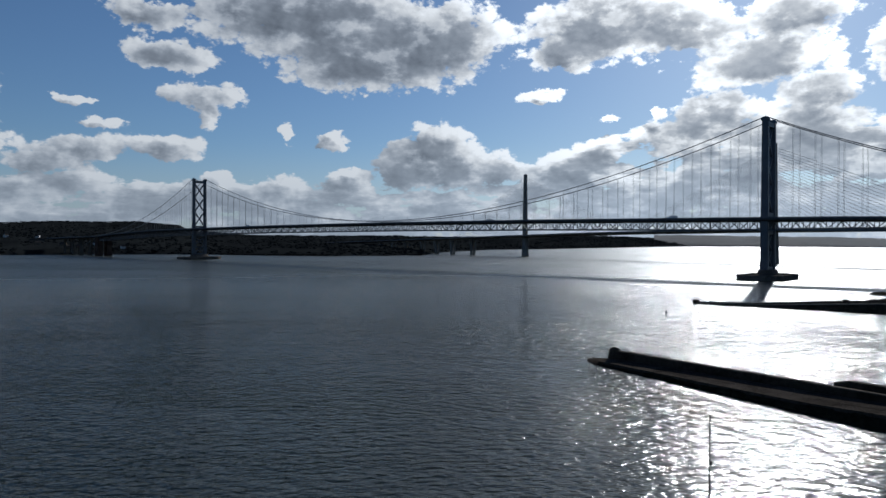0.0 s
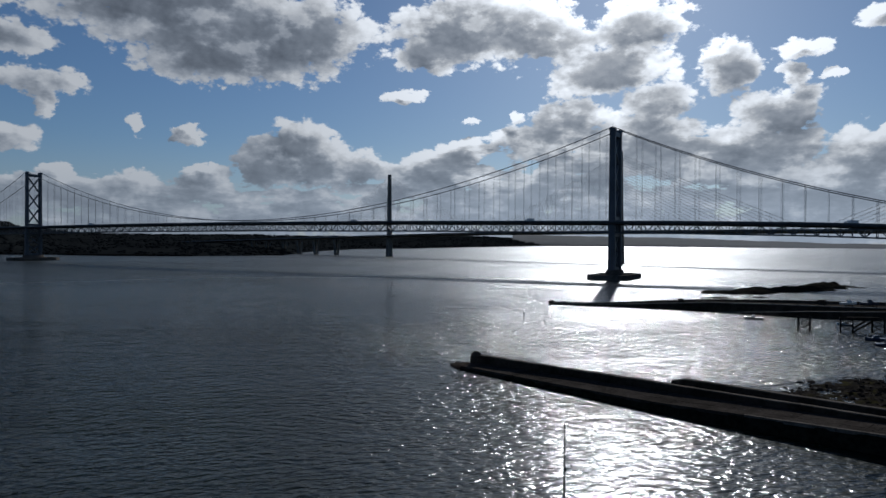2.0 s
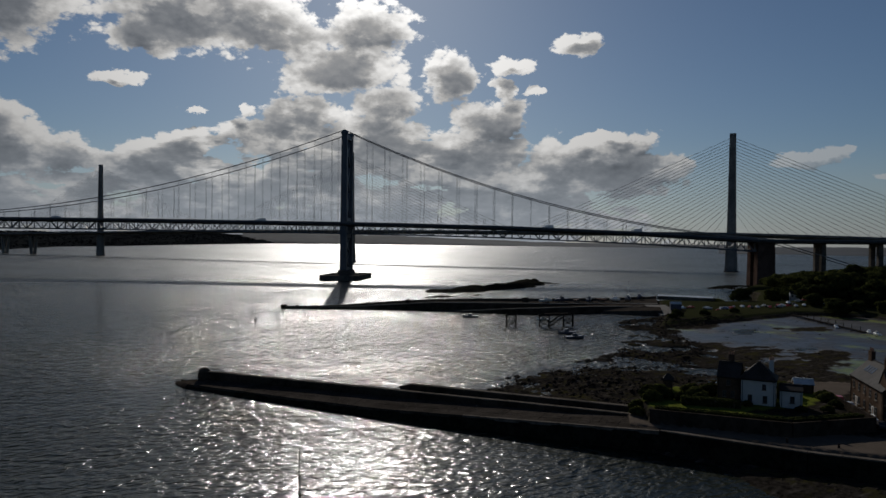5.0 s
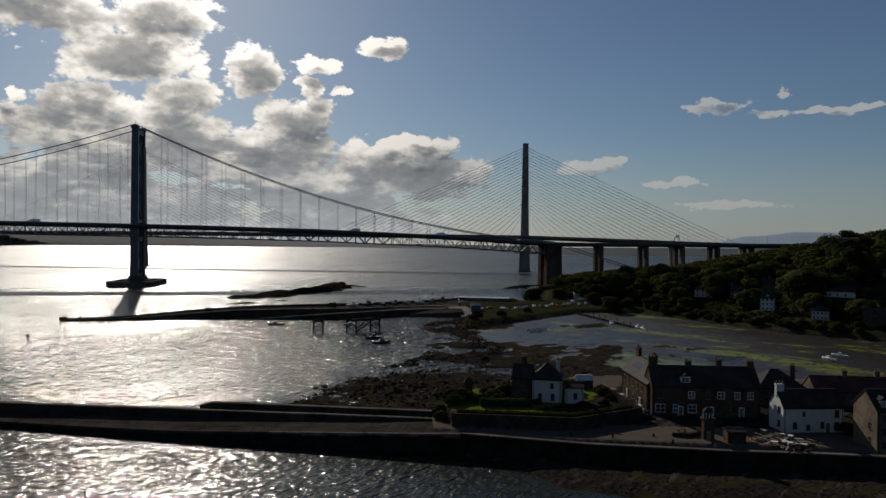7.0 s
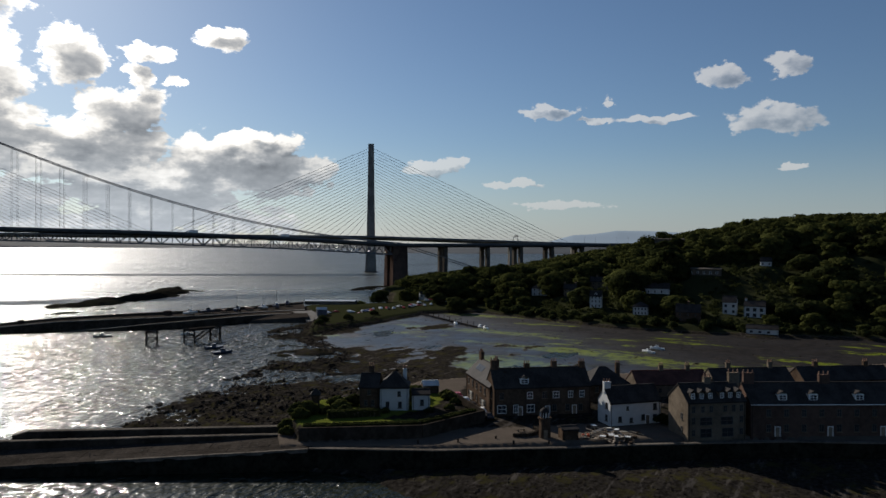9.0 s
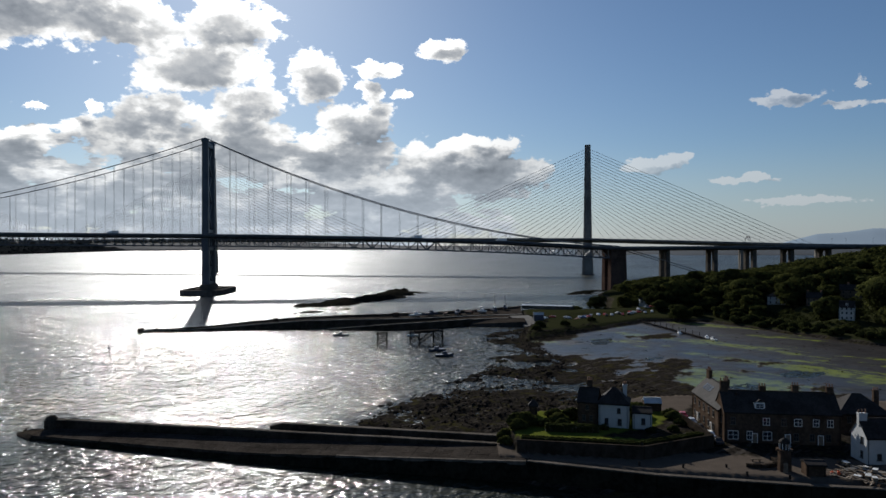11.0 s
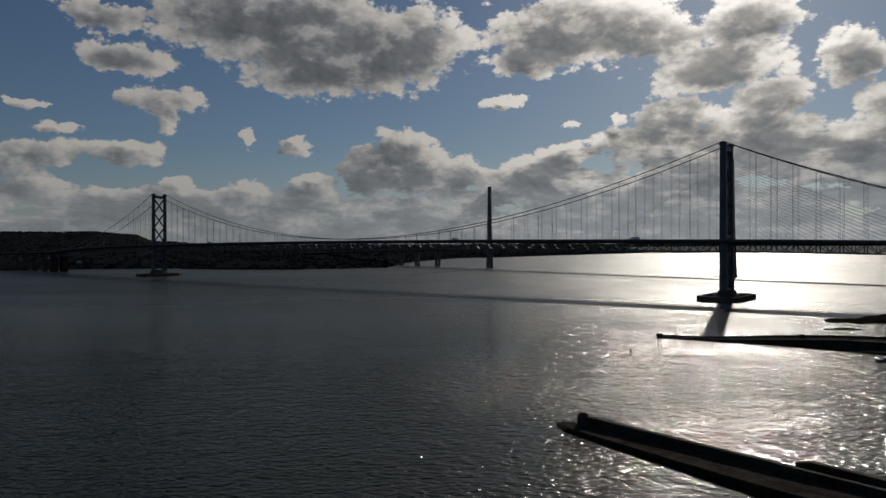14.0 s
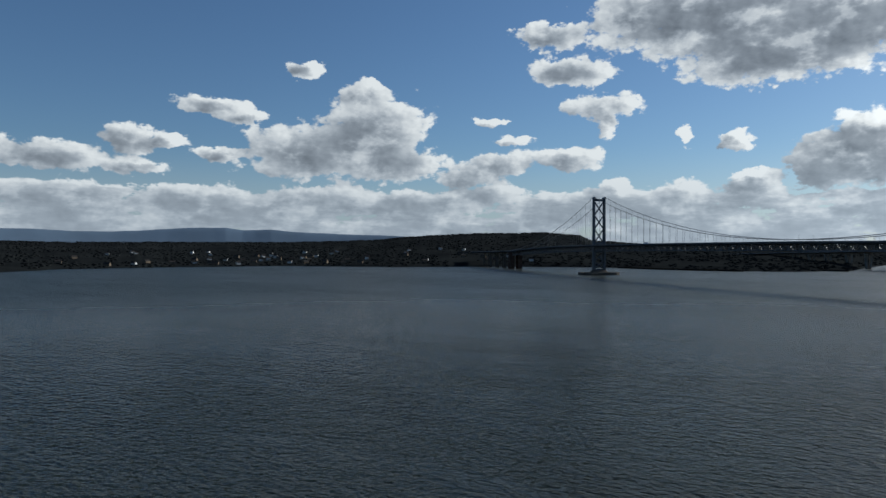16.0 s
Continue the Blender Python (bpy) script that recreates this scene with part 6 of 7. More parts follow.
def house(name, label, loc, rz, L, D, e, r, wall, roof, wins=(), chimneys=(), doors=(), dormers=(), skylights=(), hip=False, group="", cat="house", gable_wins=True, dark=False):
    """A house with its front on local -y, x along the front and z from its ground; wins: rows of (x, z, w, h)."""
    h = thing(name, label, cat, loc, rz, group)
    if hip:
        part("wall", Geo().box((0, 0, e / 2 - 0.5), (L, D, e + 1)), wall, h)
        k = min(D, L) / 2
        rx = max(0.3, L / 2 - k)
        o = 0.35
        rs = [((-L / 2 - o, -D / 2 - o), (L / 2 + o, -D / 2 - o), (rx, 0), (-rx, 0)), ((L / 2 + o, D / 2 + o), (-L / 2 - o, D / 2 + o), (-rx, 0), (rx, 0)),
              ((-L / 2 - o, D / 2 + o), (-L / 2 - o, -D / 2 - o), (-rx, 0), (-rx, 0.01)), ((L / 2 + o, -D / 2 - o), (L / 2 + o, D / 2 + o), (rx, 0.01), (rx, 0))]
        for a, b, c, d in rs:
            part("roof_slope", Geo().hexa([(*a, e), (*b, e), (*c, r), (*d, r), (*a, e + 0.2), (*b, e + 0.2), (*c, r + 0.2), (*d, r + 0.2)]), roof, h)
    else:
        g = Geo().add([(x, y, z) for x in (-L / 2, L / 2) for y, z in ((-D / 2, -1), (D / 2, -1), (D / 2, e), (0, r), (-D / 2, e))],
                      [(0, 1, 2, 3, 4), (9, 8, 7, 6, 5), (0, 5, 6, 1), (1, 6, 7, 2), (2, 7, 8, 3), (3, 8, 9, 4), (4, 9, 5, 0)])
        part("wall", g, wall, h)
        for s in gable_roof(L, D, e + 0.03, r + 0.03):
            part("roof_slope", s, roof, h)
        part("ridge", Geo().beam((-L / 2 - 0.1, 0, r + 0.26), (L / 2 + 0.1, 0, r + 0.26), 0.35, 0.16), roof, h)
    part("gutter", Geo().beam((-L / 2 - 0.1, -D / 2 - 0.36, e - 0.08), (L / 2 + 0.1, -D / 2 - 0.36, e - 0.08), 0.16, 0.14), M_frame if name == "brick_terrace" else M_rust, h)
    for x in (-L / 2 + 0.3, L / 2 - 0.3):
        part("downpipe", Geo().tube((x, -D / 2 - 0.1, -0.5), (x, -D / 2 - 0.1, e - 0.1), 0.06, 0.06, 6), M_rust, h)
    for x, z, w, hh in wins:
        put_window(h, x, -D / 2 - 0.03, z, w, hh, 0.0, M_frame if w >= 1.25 and wall is not M_white and not dark else M_joinery, group == "")
    if gable_wins:
        for x, t in ((-L / 2 - 0.03, -90), (L / 2 + 0.03, 90)):
            for z in (1.0, 3.9):
                if z + 1.3 < e:
                    put_window(h, x, -D / 5, z, 0.9, 1.4, t, M_joinery, group == "")
    for x, y, z0, z1, w in chimneys:
        put_chimney(h, x, y, z0, z1, w, 0.85, wall)
    for x, z in doors:
        put_door(h, x, -D / 2 - 0.04, z)
    for x, w in dormers:
        sl = (r - e) / (D / 2)
        y0 = -D / 2 + 0.7
        z0 = e + 0.7 * sl
        part("dormer", Geo().hexa([(x - w / 2, y0, z0 - 0.3), (x + w / 2, y0, z0 - 0.3), (x + w / 2, y0 + 2.2, z0 + 0.9), (x - w / 2, y0 + 2.2, z0 + 0.9),
                                      (x - w / 2, y0, z0 + 1.5), (x + w / 2, y0, z0 + 1.5), (x + w / 2, y0 + 2.2, z0 + 1.6), (x - w / 2, y0 + 2.2, z0 + 1.6)]), M_frame if w > 1.6 else wall, h)
        put_window(h, x, y0 - 0.06, z0 + 0.15, w - 0.3, 1.2)
        for sg in (-1, 1):
            part("dormer_roof", Geo().hexa([(x + sg * (w / 2 + 0.15), y0 - 0.25, z0 + 1.45), (x, y0 - 0.25, z0 + 2.1), (x, y0 + 2.6, z0 + 2.1), (x + sg * (w / 2 + 0.15), y0 + 2.4, z0 + 1.45),
                                           (x + sg * (w / 2 + 0.15), y0 - 0.25, z0 + 1.6), (x, y0 - 0.25, z0 + 2.25), (x, y0 + 2.6, z0 + 2.25), (x + sg * (w / 2 + 0.15), y0 + 2.4, z0 + 1.6)]), roof, h)
    for x in skylights:
        sl = (r - e) / (D / 2)
        a, b = -D / 2 * 0.62, -D / 2 * 0.3
        za, zb = r + a * sl + 0.29, r + b * sl + 0.29
        part("skylight", Geo().hexa([(x - 0.4, a, za), (x + 0.4, a, za), (x + 0.4, b, zb), (x - 0.4, b, zb), (x - 0.4, a, za + 0.08), (x + 0.4, a, za + 0.08), (x + 0.4, b, zb + 0.08), (x - 0.4, b, zb + 0.08)]), M_glass, h)
    return h


def between(p0, p1, D):
    """Centre and turn of a house whose front runs from p0 to p1, left to right as faced."""
    a = math.atan2(p1[1] - p0[1], p1[0] - p0[0])
    c = ((p0[0] + p1[0]) / 2 - math.sin(a) * D / 2, (p0[1] + p1[1]) / 2 + math.cos(a) * D / 2)
    return c, math.degrees(a), math.hypot(p1[0] - p0[0], p1[1] - p0[1])


def front(name, label, p0, p1, D, z, e, r, wall, roof, **kw):
    c, a, L = between(p0, p1, D)
    return house(name, label, (*c, z), a, L, D, e, r, wall, roof, **kw)


def village():
    Z = 5.9
    # corner terrace: harbour front and the wing along the lane
    front("corner_terrace", "dark stone two-storey terrace with white bay windows", (155.6, 68.2), (170.9, 48.4), 8.5, Z, 6.9, 10.9, M_darkstone, M_slate,
          wins=[(-10.6, 0.7, 2.3, 2.0), (-7.0, 0.7, 1.3, 2.0), (-3.2, 0.7, 2.0, 2.0), (3.0, 0.8, 1.1, 1.7), (6.4, 0.8, 1.1, 1.7), (9.8, 0.8, 1.1, 1.7), (-10.6, 4.1, 1.1, 1.7), (-3.4, 4.1, 1.5, 1.7), (0.4, 4.1, 1.2, 1.7),
                (3.4, 4.1, 1.7, 1.7), (7.2, 4.1, 1.3, 1.7), (10.2, 4.1, 1.3, 1.7)],
          doors=[(-5.9, 0), (1.2, 0), (8.2, 0)], dormers=[(-4.6, 2.2)], chimneys=[(-11.6, 0, 9, 13.2, 1.7), (-3.0, 0.2, 10, 12.2, 1.4), (4.2, 0.2, 10, 12.6, 1.4), (11.6, 0, 9.5, 12.4, 1.5)])
    front("lane_terrace", "dark rubble terrace wing with bright skylights in its slate roof", (173.0, 84.4), (157.6, 70.3), 8.0, Z, 6.6, 10.4, M_darkstone, M_slate,
          wins=[(x, z, 1.1, 1.7) for x in (-8, -4.4, -0.8, 2.8, 6.4) for z in (0.8, 4.0)], doors=[(-6.2, 0), (4.6, 0)], skylights=[-6.5, -5.0, -3.5, -2.0],
          chimneys=[(-9.2, 0, 9, 12.6, 2.2), (3.6, 0, 9.6, 12.6, 2.0)])
    front("white_cottage", "white limewashed cottage with a black slate roof", (160.2, 40.6), (169.7, 31.0), 5.8, Z, 5.4, 8.6, M_white, M_slate,
          wins=[(-4.2, 0.9, 0.9, 1.3), (-1.2, 0.6, 0.8, 1.1), (2.0, 1.0, 0.9, 1.3), (5.2, 0.7, 1.1, 1.5), (-2.2, 3.6, 0.6, 0.9), (5.2, 3.3, 1.0, 1.5)], doors=[(3.2, 0)], chimneys=[(-6.1, 0, 7.4, 10.0, 1.7)])
    front("stone_house", "tall grey stone house pair with rows of small dormers", (157.4, 22.9), (166.0, 12.0), 8.5, Z, 8.0, 11.3, M_sandstone, M_slate,
          wins=[(x, z, 0.9, 1.5) for x in (-5.6, -3.4, -1.4, 2.0, 4.0, 5.9) for z in (5.8,)] + [(-5.6, 3.3, 0.9, 1.5), (-2.6, 3.0, 3.0, 1.8), (2.4, 3.0, 3.0, 1.8), (5.9, 3.3, 0.9, 1.5), (-5.6, 0.7, 0.9, 1.4), (5.9, 0.7, 0.9, 1.4)] + [(-2.6, 0.3, 2.8, 2.0), (2.6, 0.3, 2.8, 2.0)], dark=True, dormers=[(-5.4, 1.2), (-3.3, 1.2), (-1.2, 1.2), (1.6, 1.2), (3.6, 1.2), (5.6, 1.2)],
          chimneys=[(0, 0, 10.8, 12.8, 1.6), (6.6, 0, 10.6, 13.6, 2.6)])
    front("brick_terrace", "brown brick terrace with two white dormers and a pale gutter", (167.0, 11.0), (186.0, -22.0), 9.0, Z, 7.2, 11.0, M_brick, M_slate,
          wins=[(x, z, 1.1, 1.7) for x in (-15, -11, -7, -3, 1, 5, 9, 13) for z in (1.0, 4.4)], doors=[(-13, 0), (-1, 0), (11, 0)], dormers=[(-11.5, 2.0), (-4.5, 2.0), (6, 2.0)],
          chimneys=[(-17.6, 0, 10.2, 13.4, 2.4), (0, 0, 10.6, 13, 2.4), (17.6, 0, 10.2, 13.4, 2.4)])
    front("harbour_house", "plain grey stone house at the harbour edge", (188.5, -26.0), (199.0, -46.0), 9.0, Z, 6.2, 9.8, M_darkstone, M_slate,
          wins=[(x, z, 1.0, 1.6) for x in (-8, -4, 0, 4, 8) for z in (0.9, 3.9)], doors=[(2, 0)], chimneys=[(-10, 0, 9, 11.8, 1.8), (10, 0, 9, 11.8, 1.8)])
    house("hipped_house", "grey house with a hipped slate roof behind the terrace", (189.5, 50.5, Z), -52, 11.5, 9.5, 4.6, 8.6, M_darkstone, M_slate, wins=[(-3.5, 2.6, 1.0, 1.5), (0, 2.6, 1.0, 1.5), (3.5, 2.6, 1.0, 1.5)],
          chimneys=[(4.6, 0.4, 5, 9.6, 1.2)], hip=True)
    front("tiled_cottages", "row of cottages with dark red tiled roofs", (194.5, 42.0), (207.0, 24.6), 8.0, Z, 3.4, 6.6, M_sandstone, M_redtile,
          wins=[(x, 1.2, 0.9, 1.3) for x in (-8, -4, 0, 4, 8)], chimneys=[(-2, 0, 6, 8.2, 1.2), (6, 0, 6, 8.2, 1.2)])
    front("tiled_cottages", "row of low cottages with dark slate roofs", (208.0, 23.2), (222.0, 3.6), 8.0, Z, 3.6, 6.8, M_sandstone, M_slate,
          wins=[(x, 1.2, 0.9, 1.3) for x in (-9, -5, 0, 5, 9)], chimneys=[(-6, 0, 6.2, 8.6, 1.3), (7, 0, 6.2, 8.6, 1.3)])
    front("back_cottages", "back row of slated stone cottages", (224.0, 1.0), (240.0, -22.0), 8.0, Z, 3.6, 6.8, M_darkstone, M_slate, wins=[(x, 1.4, 0.9, 1.3) for x in (-10, -5, 0, 5, 10)], chimneys=[(-8, 0, 6.2, 8.4, 1.4), (8, 0, 6.2, 8.4, 1.4)])
    # the detached white house in its walled garden
    g = 8.4
    front("garden_house", "square white harled house with a pyramid slate roof", (138.9, 90.9), (142.2, 84.9), 6.6, g, 5.3, 8.6, M_white, M_slate,
          wins=[(-1.6, 0.5, 0.9, 1.5), (1.4, 0.5, 0.9, 1.5), (1.2, 3.3, 0.8, 1.2)], hip=True, chimneys=[(2.4, 1.5, 5.6, 9.2, 0.9)])
    front("garden_annex", "low white flat-roofed annex beside the house", (142.9, 84.2), (145.2, 80.6), 4.5, g, 3.6, 4.4, M_white, M_slate, wins=[(0.2, 1.0, 0.9, 1.4)], gable_wins=False)
    front("garden_wing", "old dark stone wing beside the white house", (137.4, 95.8), (139.4, 91.6), 6.0, g, 5.2, 8.0, M_darkstone, M_slate, wins=[(-0.8, 0.8, 0.8, 1.4), (0.9, 0.8, 0.8, 1.4), (0, 3.4, 0.8, 1.2)], chimneys=[(0, 1.0, 7.5, 9.8, 1.2)], gable_wins=False)
    house("garden_turret", "tiny stone summerhouse with a pointed roof", (136.5, 108.5, 8.0), -55, 1.9, 1.9, 2.7, 4.0, M_darkstone, M_slate, hip=True, gable_wins=False)
    house("garden_shed", "small grey shed with a pale roof", (163.0, 90.5, 8.0), -52, 4.2, 3.2, 2.3, 3.2, M_darkstone, M_palegrey, gable_wins=False)


village()


def light_tower():
    t = thing("light_tower", "small six-sided stone harbour light with a domed lantern", "light tower", (144.2, 51.0, 5.9))
    part("stone_shaft", Geo().tube((0, 0, -0.3), (0, 0, 4.1), 1.35, 1.2, 6), M_darkstone, t)
    part("gallery", Geo().tube((0, 0, 4.1), (0, 0, 4.4), 1.55, 1.55, 12), M_darkstone, t)
    part("lantern_glass", Geo().tube((0, 0, 4.4), (0, 0, 5.6), 0.95, 0.95, 10), M_glass, t)
    for i in range(10):
        a = 2 * math.pi * i / 10
        part("glazing_bar", Geo().beam((0.98 * math.cos(a), 0.98 * math.sin(a), 4.4), (0.98 * math.cos(a), 0.98 * math.sin(a), 5.6), 0.09), M_frame, t)
    g = Geo()
    for z0, z1, r0, r1 in ((5.6, 5.95, 1.1, 1.0), (5.95, 6.35, 1.0, 0.65), (6.35, 6.6, 0.65, 0.2), (6.6, 7.0, 0.1, 0.06)):
        g.tube((0, 0, z0), (0, 0, z1), r0, r1, 12)
    part("dome", g, M_slate, t)
    part("door", Geo().box((-1.12, -0.65, 0.95), (0.2, 0.8, 1.9), 0.5), M_wood, t)
    house("harbour_kiosk", "low dark hut with a flat slate roof", (146.0, 46.2, 5.9), -52, 3.6, 2.8, 2.2, 2.6, M_darkstone, M_slate, gable_wins=False, cat="hut")


light_tower()


def square_furniture():
    b = thing("stone_bollard", "stubby dark mooring bollard on the quay", "bollard", (138, 60, 5.75), group="bollards on the quay")
    part("post", Geo().tube((0, 0, 0), (0, 0, 0.6), 0.22, 0.18, 10), M_rust, b)
    part("cap", Geo().tube((0, 0, 0.6), (0, 0, 0.75), 0.27, 0.22, 10), M_rust, b)
    for x, y in ((131.5, 66), (126.5, 73), (136, 55), (140, 48.5)):
        copy_thing(b, pose(x, y, 5.9))
    w = thing("memorial_wall", "low curved dark stone wall on the harbour square", "wall", (146, 60, 5.9))
    for i in range(9):
        a = -2.6 + i * 0.22
        part("wall_stone", Geo().box((5.2 * math.cos(a), 6.5 * math.sin(a), 0.35), (0.7, 1.5, 0.7 + 0.25 * (i % 2)), a), M_stone, w)
    s = thing("stone_bench", "plain stone bench on the harbour square", "bench", (146.2, 57.4, 5.9), -50)
    part("seat_slab", Geo().box((0, 0, 0.45), (2.0, 0.5, 0.14)), M_sandstone, s)
    for x in (-0.7, 0.7):
        part("seat_block", Geo().box((x, 0, 0.19), (0.3, 0.42, 0.38)), M_sandstone, s)
    # heap of salvage by the slip
    rnd = random.Random(12)
    pl = thing("timber_plank", "loose weathered plank in a salvage heap", "plank", (152, 40, 6.0), group="salvage heap")
    part("board", Geo().box((0, 0, 0.06), (3.4, 0.28, 0.1)), M_wood, pl)
    for i in range(34):
        copy_thing(pl, pose(rnd.uniform(147, 157), rnd.uniform(33.5, 44), 5.98 + rnd.uniform(0, 0.5), rnd.uniform(-8, 8), rnd.uniform(-9, 9), rnd.uniform(0, 180)))
    cr = thing("fish_box", "weathered fish box in a salvage heap", "crate", (151, 38, 5.92), group="salvage heap")
    part("box_wall", Geo().box((0, 0, 0.3), (1.2, 0.8, 0.6)), M_wood, cr)
    part("box_rim", Geo().box((0, 0, 0.62), (1.3, 0.9, 0.07)), M_hull, cr)
    for i in range(7):
        copy_thing(cr, pose(rnd.uniform(147, 157), rnd.uniform(34, 44), 5.92 + rnd.choice((0, 0, 0.64)), 0, 0, rnd.uniform(0, 180)))
    sh = thing("roofing_sheet", "bent grey metal roofing sheet in a salvage heap", "metal sheet", (154, 37, 6.3), 20, group="salvage heap")
    g = Geo()
    ridge = [(-1.4 + 0.35 * i, 0.05 * (i % 2)) for i in range(9)]
    g.add([(x, y, z + t) for t in (0, 0.03) for y in (-0.5, 0.5) for x, z in ridge],
          [(i, i + 1, i + 10, i + 9) for i in range(8)] + [(i + 18, i + 27, i + 28, i + 19) for i in range(8)] +
          [(i, i + 18, i + 19, i + 1) for i in range(8)] + [(i + 9, i + 10, i + 28, i + 27) for i in range(8)] + [(0, 9, 27, 18), (8, 26, 35, 17)])
    part("sheet", g, M_conc, sh)
    for i in range(6):
        copy_thing(sh, pose(rnd.uniform(149, 157), rnd.uniform(33.5, 42), 6.15 + rnd.uniform(0, 0.5), rnd.uniform(-14, 14), rnd.uniform(-12, 12), rnd.uniform(0, 180)))
    st = thing("stone_block", "rough loose stone block in a salvage heap", "stone", (150, 40, 5.9), group="salvage heap")
    part("block", Geo().prism([(-0.5, -0.35), (0.5, -0.4), (0.55, 0.3), (-0.4, 0.4)], 0, 0.55, [(-0.42, -0.28), (0.4, -0.33), (0.45, 0.24), (-0.33, 0.33)]), M_darkstone, st)
    for i in range(14):
        copy_thing(st, pose(rnd.uniform(147, 158), rnd.uniform(33, 45), 5.88, 0, 0, rnd.uniform(0, 180)))
    f = thing("orange_float", "bright orange fishing float on the ground", "float", (148.2, 43.5, 6.3))
    part("ball", Geo().tube((0, 0, -0.35), (0, 0, 0), 0.25, 0.42, 10).tube((0, 0, 0), (0, 0, 0.35), 0.42, 0.25, 10), M_orange, f)
    part("eye", Geo().tube((0, 0, 0.35), (0, 0, 0.5), 0.07, 0.07, 6), M_rust, f)
    copy_thing(f, pose(149.0, 42.6, 6.3))


square_furniture()


def garden_walls():
    w = thing("garden_wall", "high dark stone garden wall above the harbour road", "wall", kind="structure")
    pts = [(115.6, 96.4), (130.6, 74.4), (149.6, 68.2), (166.8, 87.0)]
    for a, c in zip(pts, pts[1:]):
        a, c = Vector((*a, 0)), Vector((*c, 0))
        d = (c - a).normalized()
        o = Vector((-d.y, d.x, 0))
        n = int((c - a).length / 4)
        for k in range(n):
            p, r = a + (c - a) * (k / n), a + (c - a) * ((k + 1) / n)
            h = 8.75
            part("wall_block", Geo().hexa([v + Vector((0, 0, 4.5)) for v in (p - o * 0.4, r - o * 0.4, r + o * 0.4, p + o * 0.4)] + [v + Vector((0, 0, h)) for v in (p - o * 0.3, r - o * 0.3, r + o * 0.3, p + o * 0.3)]), M_stone, w)


garden_walls()


# ---- trees, hedges and scrub ----
def crown_points(rnd, n, lobes):
    """Leaf clump centres and outward directions over a union of rounded lobes."""
    L = np.array(lobes, float)
    k = rnd.choice(len(L), n, p=(L[:, 3] ** 2) / (L[:, 3] ** 2).sum())
    d = rnd.normal(size=(n, 3))
    d /= np.linalg.norm(d, axis=1)[:, None]
    d[:, 2] = np.where(d[:, 2] < -0.45, -d[:, 2], d[:, 2])
    r = L[k, 3] * rnd.uniform(0.72, 1.06, n)
    return L[k, :3] + d * r[:, None] * np.array([1, 1, 0.82]), d


def leaf_mesh(name, P, Dn, size, rnd, mat):
    """Bent leaf clumps: one quad each, facing roughly outward."""
    n = len(P)
    nrm = Dn + rnd.normal(size=(n, 3)) * 0.38
    nrm /= np.linalg.norm(nrm, axis=1)[:, None]
    ref = rnd.normal(size=(n, 3))
    u = np.cross(nrm, ref)
    u /= np.linalg.norm(u, axis=1)[:, None]
    v = np.cross(nrm, u)
    s = size * rnd.uniform(0.6, 1.35, n)[:, None]
    V = np.stack([P - u * s - v * s * 0.7, P + u * s * 0.8 - v * s + nrm * s * 0.35, P + u * s + v * s * 0.8, P - u * s * 0.7 + v * s - nrm * s * 0.3], 1).reshape(-1, 3)
    me = bpy.data.meshes.new(name)
    me.vertices.add(4 * n)
    me.vertices.foreach_set("co", V.astype(np.float32).ravel())
    me.loops.add(4 * n)
    me.loops.foreach_set("vertex_index", np.arange(4 * n, dtype=np.int32))
    me.polygons.add(n)
    me.polygons.foreach_set("loop_start", (np.arange(n) * 4).astype(np.int32))
    me.polygons.foreach_set("use_smooth", np.ones(n, bool))
    me.update(calc_edges=True)
    # leaves of a crown catch the light together, as its rounded outside does
    soft = Dn * 0.8 + nrm * 0.45
    soft /= np.linalg.norm(soft, axis=1)[:, None]
    me.normals_split_custom_set_from_vertices(np.repeat(soft, 4, 0).astype(np.float32))
    me.materials.append(mat)
    return me


def tree_proto(seed, H, spread, mat, label):
    rnd = np.random.RandomState(seed)
    t = thing("tree", label, "tree", group="trees on the hillside")
    lobes = [(0, 0, H * 0.66, spread * 0.62), (0, 0, H * 0.36, spread * 0.7), (spread * 0.3, 0, H * 0.2, spread * 0.66), (-spread * 0.3, 0.2, H * 0.2, spread * 0.66)]
    for i in range(7):
        a = i * 0.9 + rnd.uniform(-0.3, 0.3)
        lobes.append((spread * 0.55 * math.cos(a), spread * 0.55 * math.sin(a), H * rnd.uniform(0.3, 0.82), spread * rnd.uniform(0.36, 0.54)))
    g = Geo().tube((0, 0, -0.6), (0.1, 0.05, H * 0.42), 0.05 * spread + 0.12, 0.03 * spread + 0.08, 7)
    for lx, ly, lz, lr in lobes[4:9]:
        g.tube((0.1, 0.05, H * 0.32), (lx * 0.9, ly * 0.9, lz), 0.02 * spread + 0.06, 0.03, 5, False)
    part("trunk", g, M_trunk, t)
    P, Dn = crown_points(rnd, 2300, lobes)
    part("crown", leaf_mesh("crown", P, Dn, 0.42, rnd, mat), mat, t)
    return t


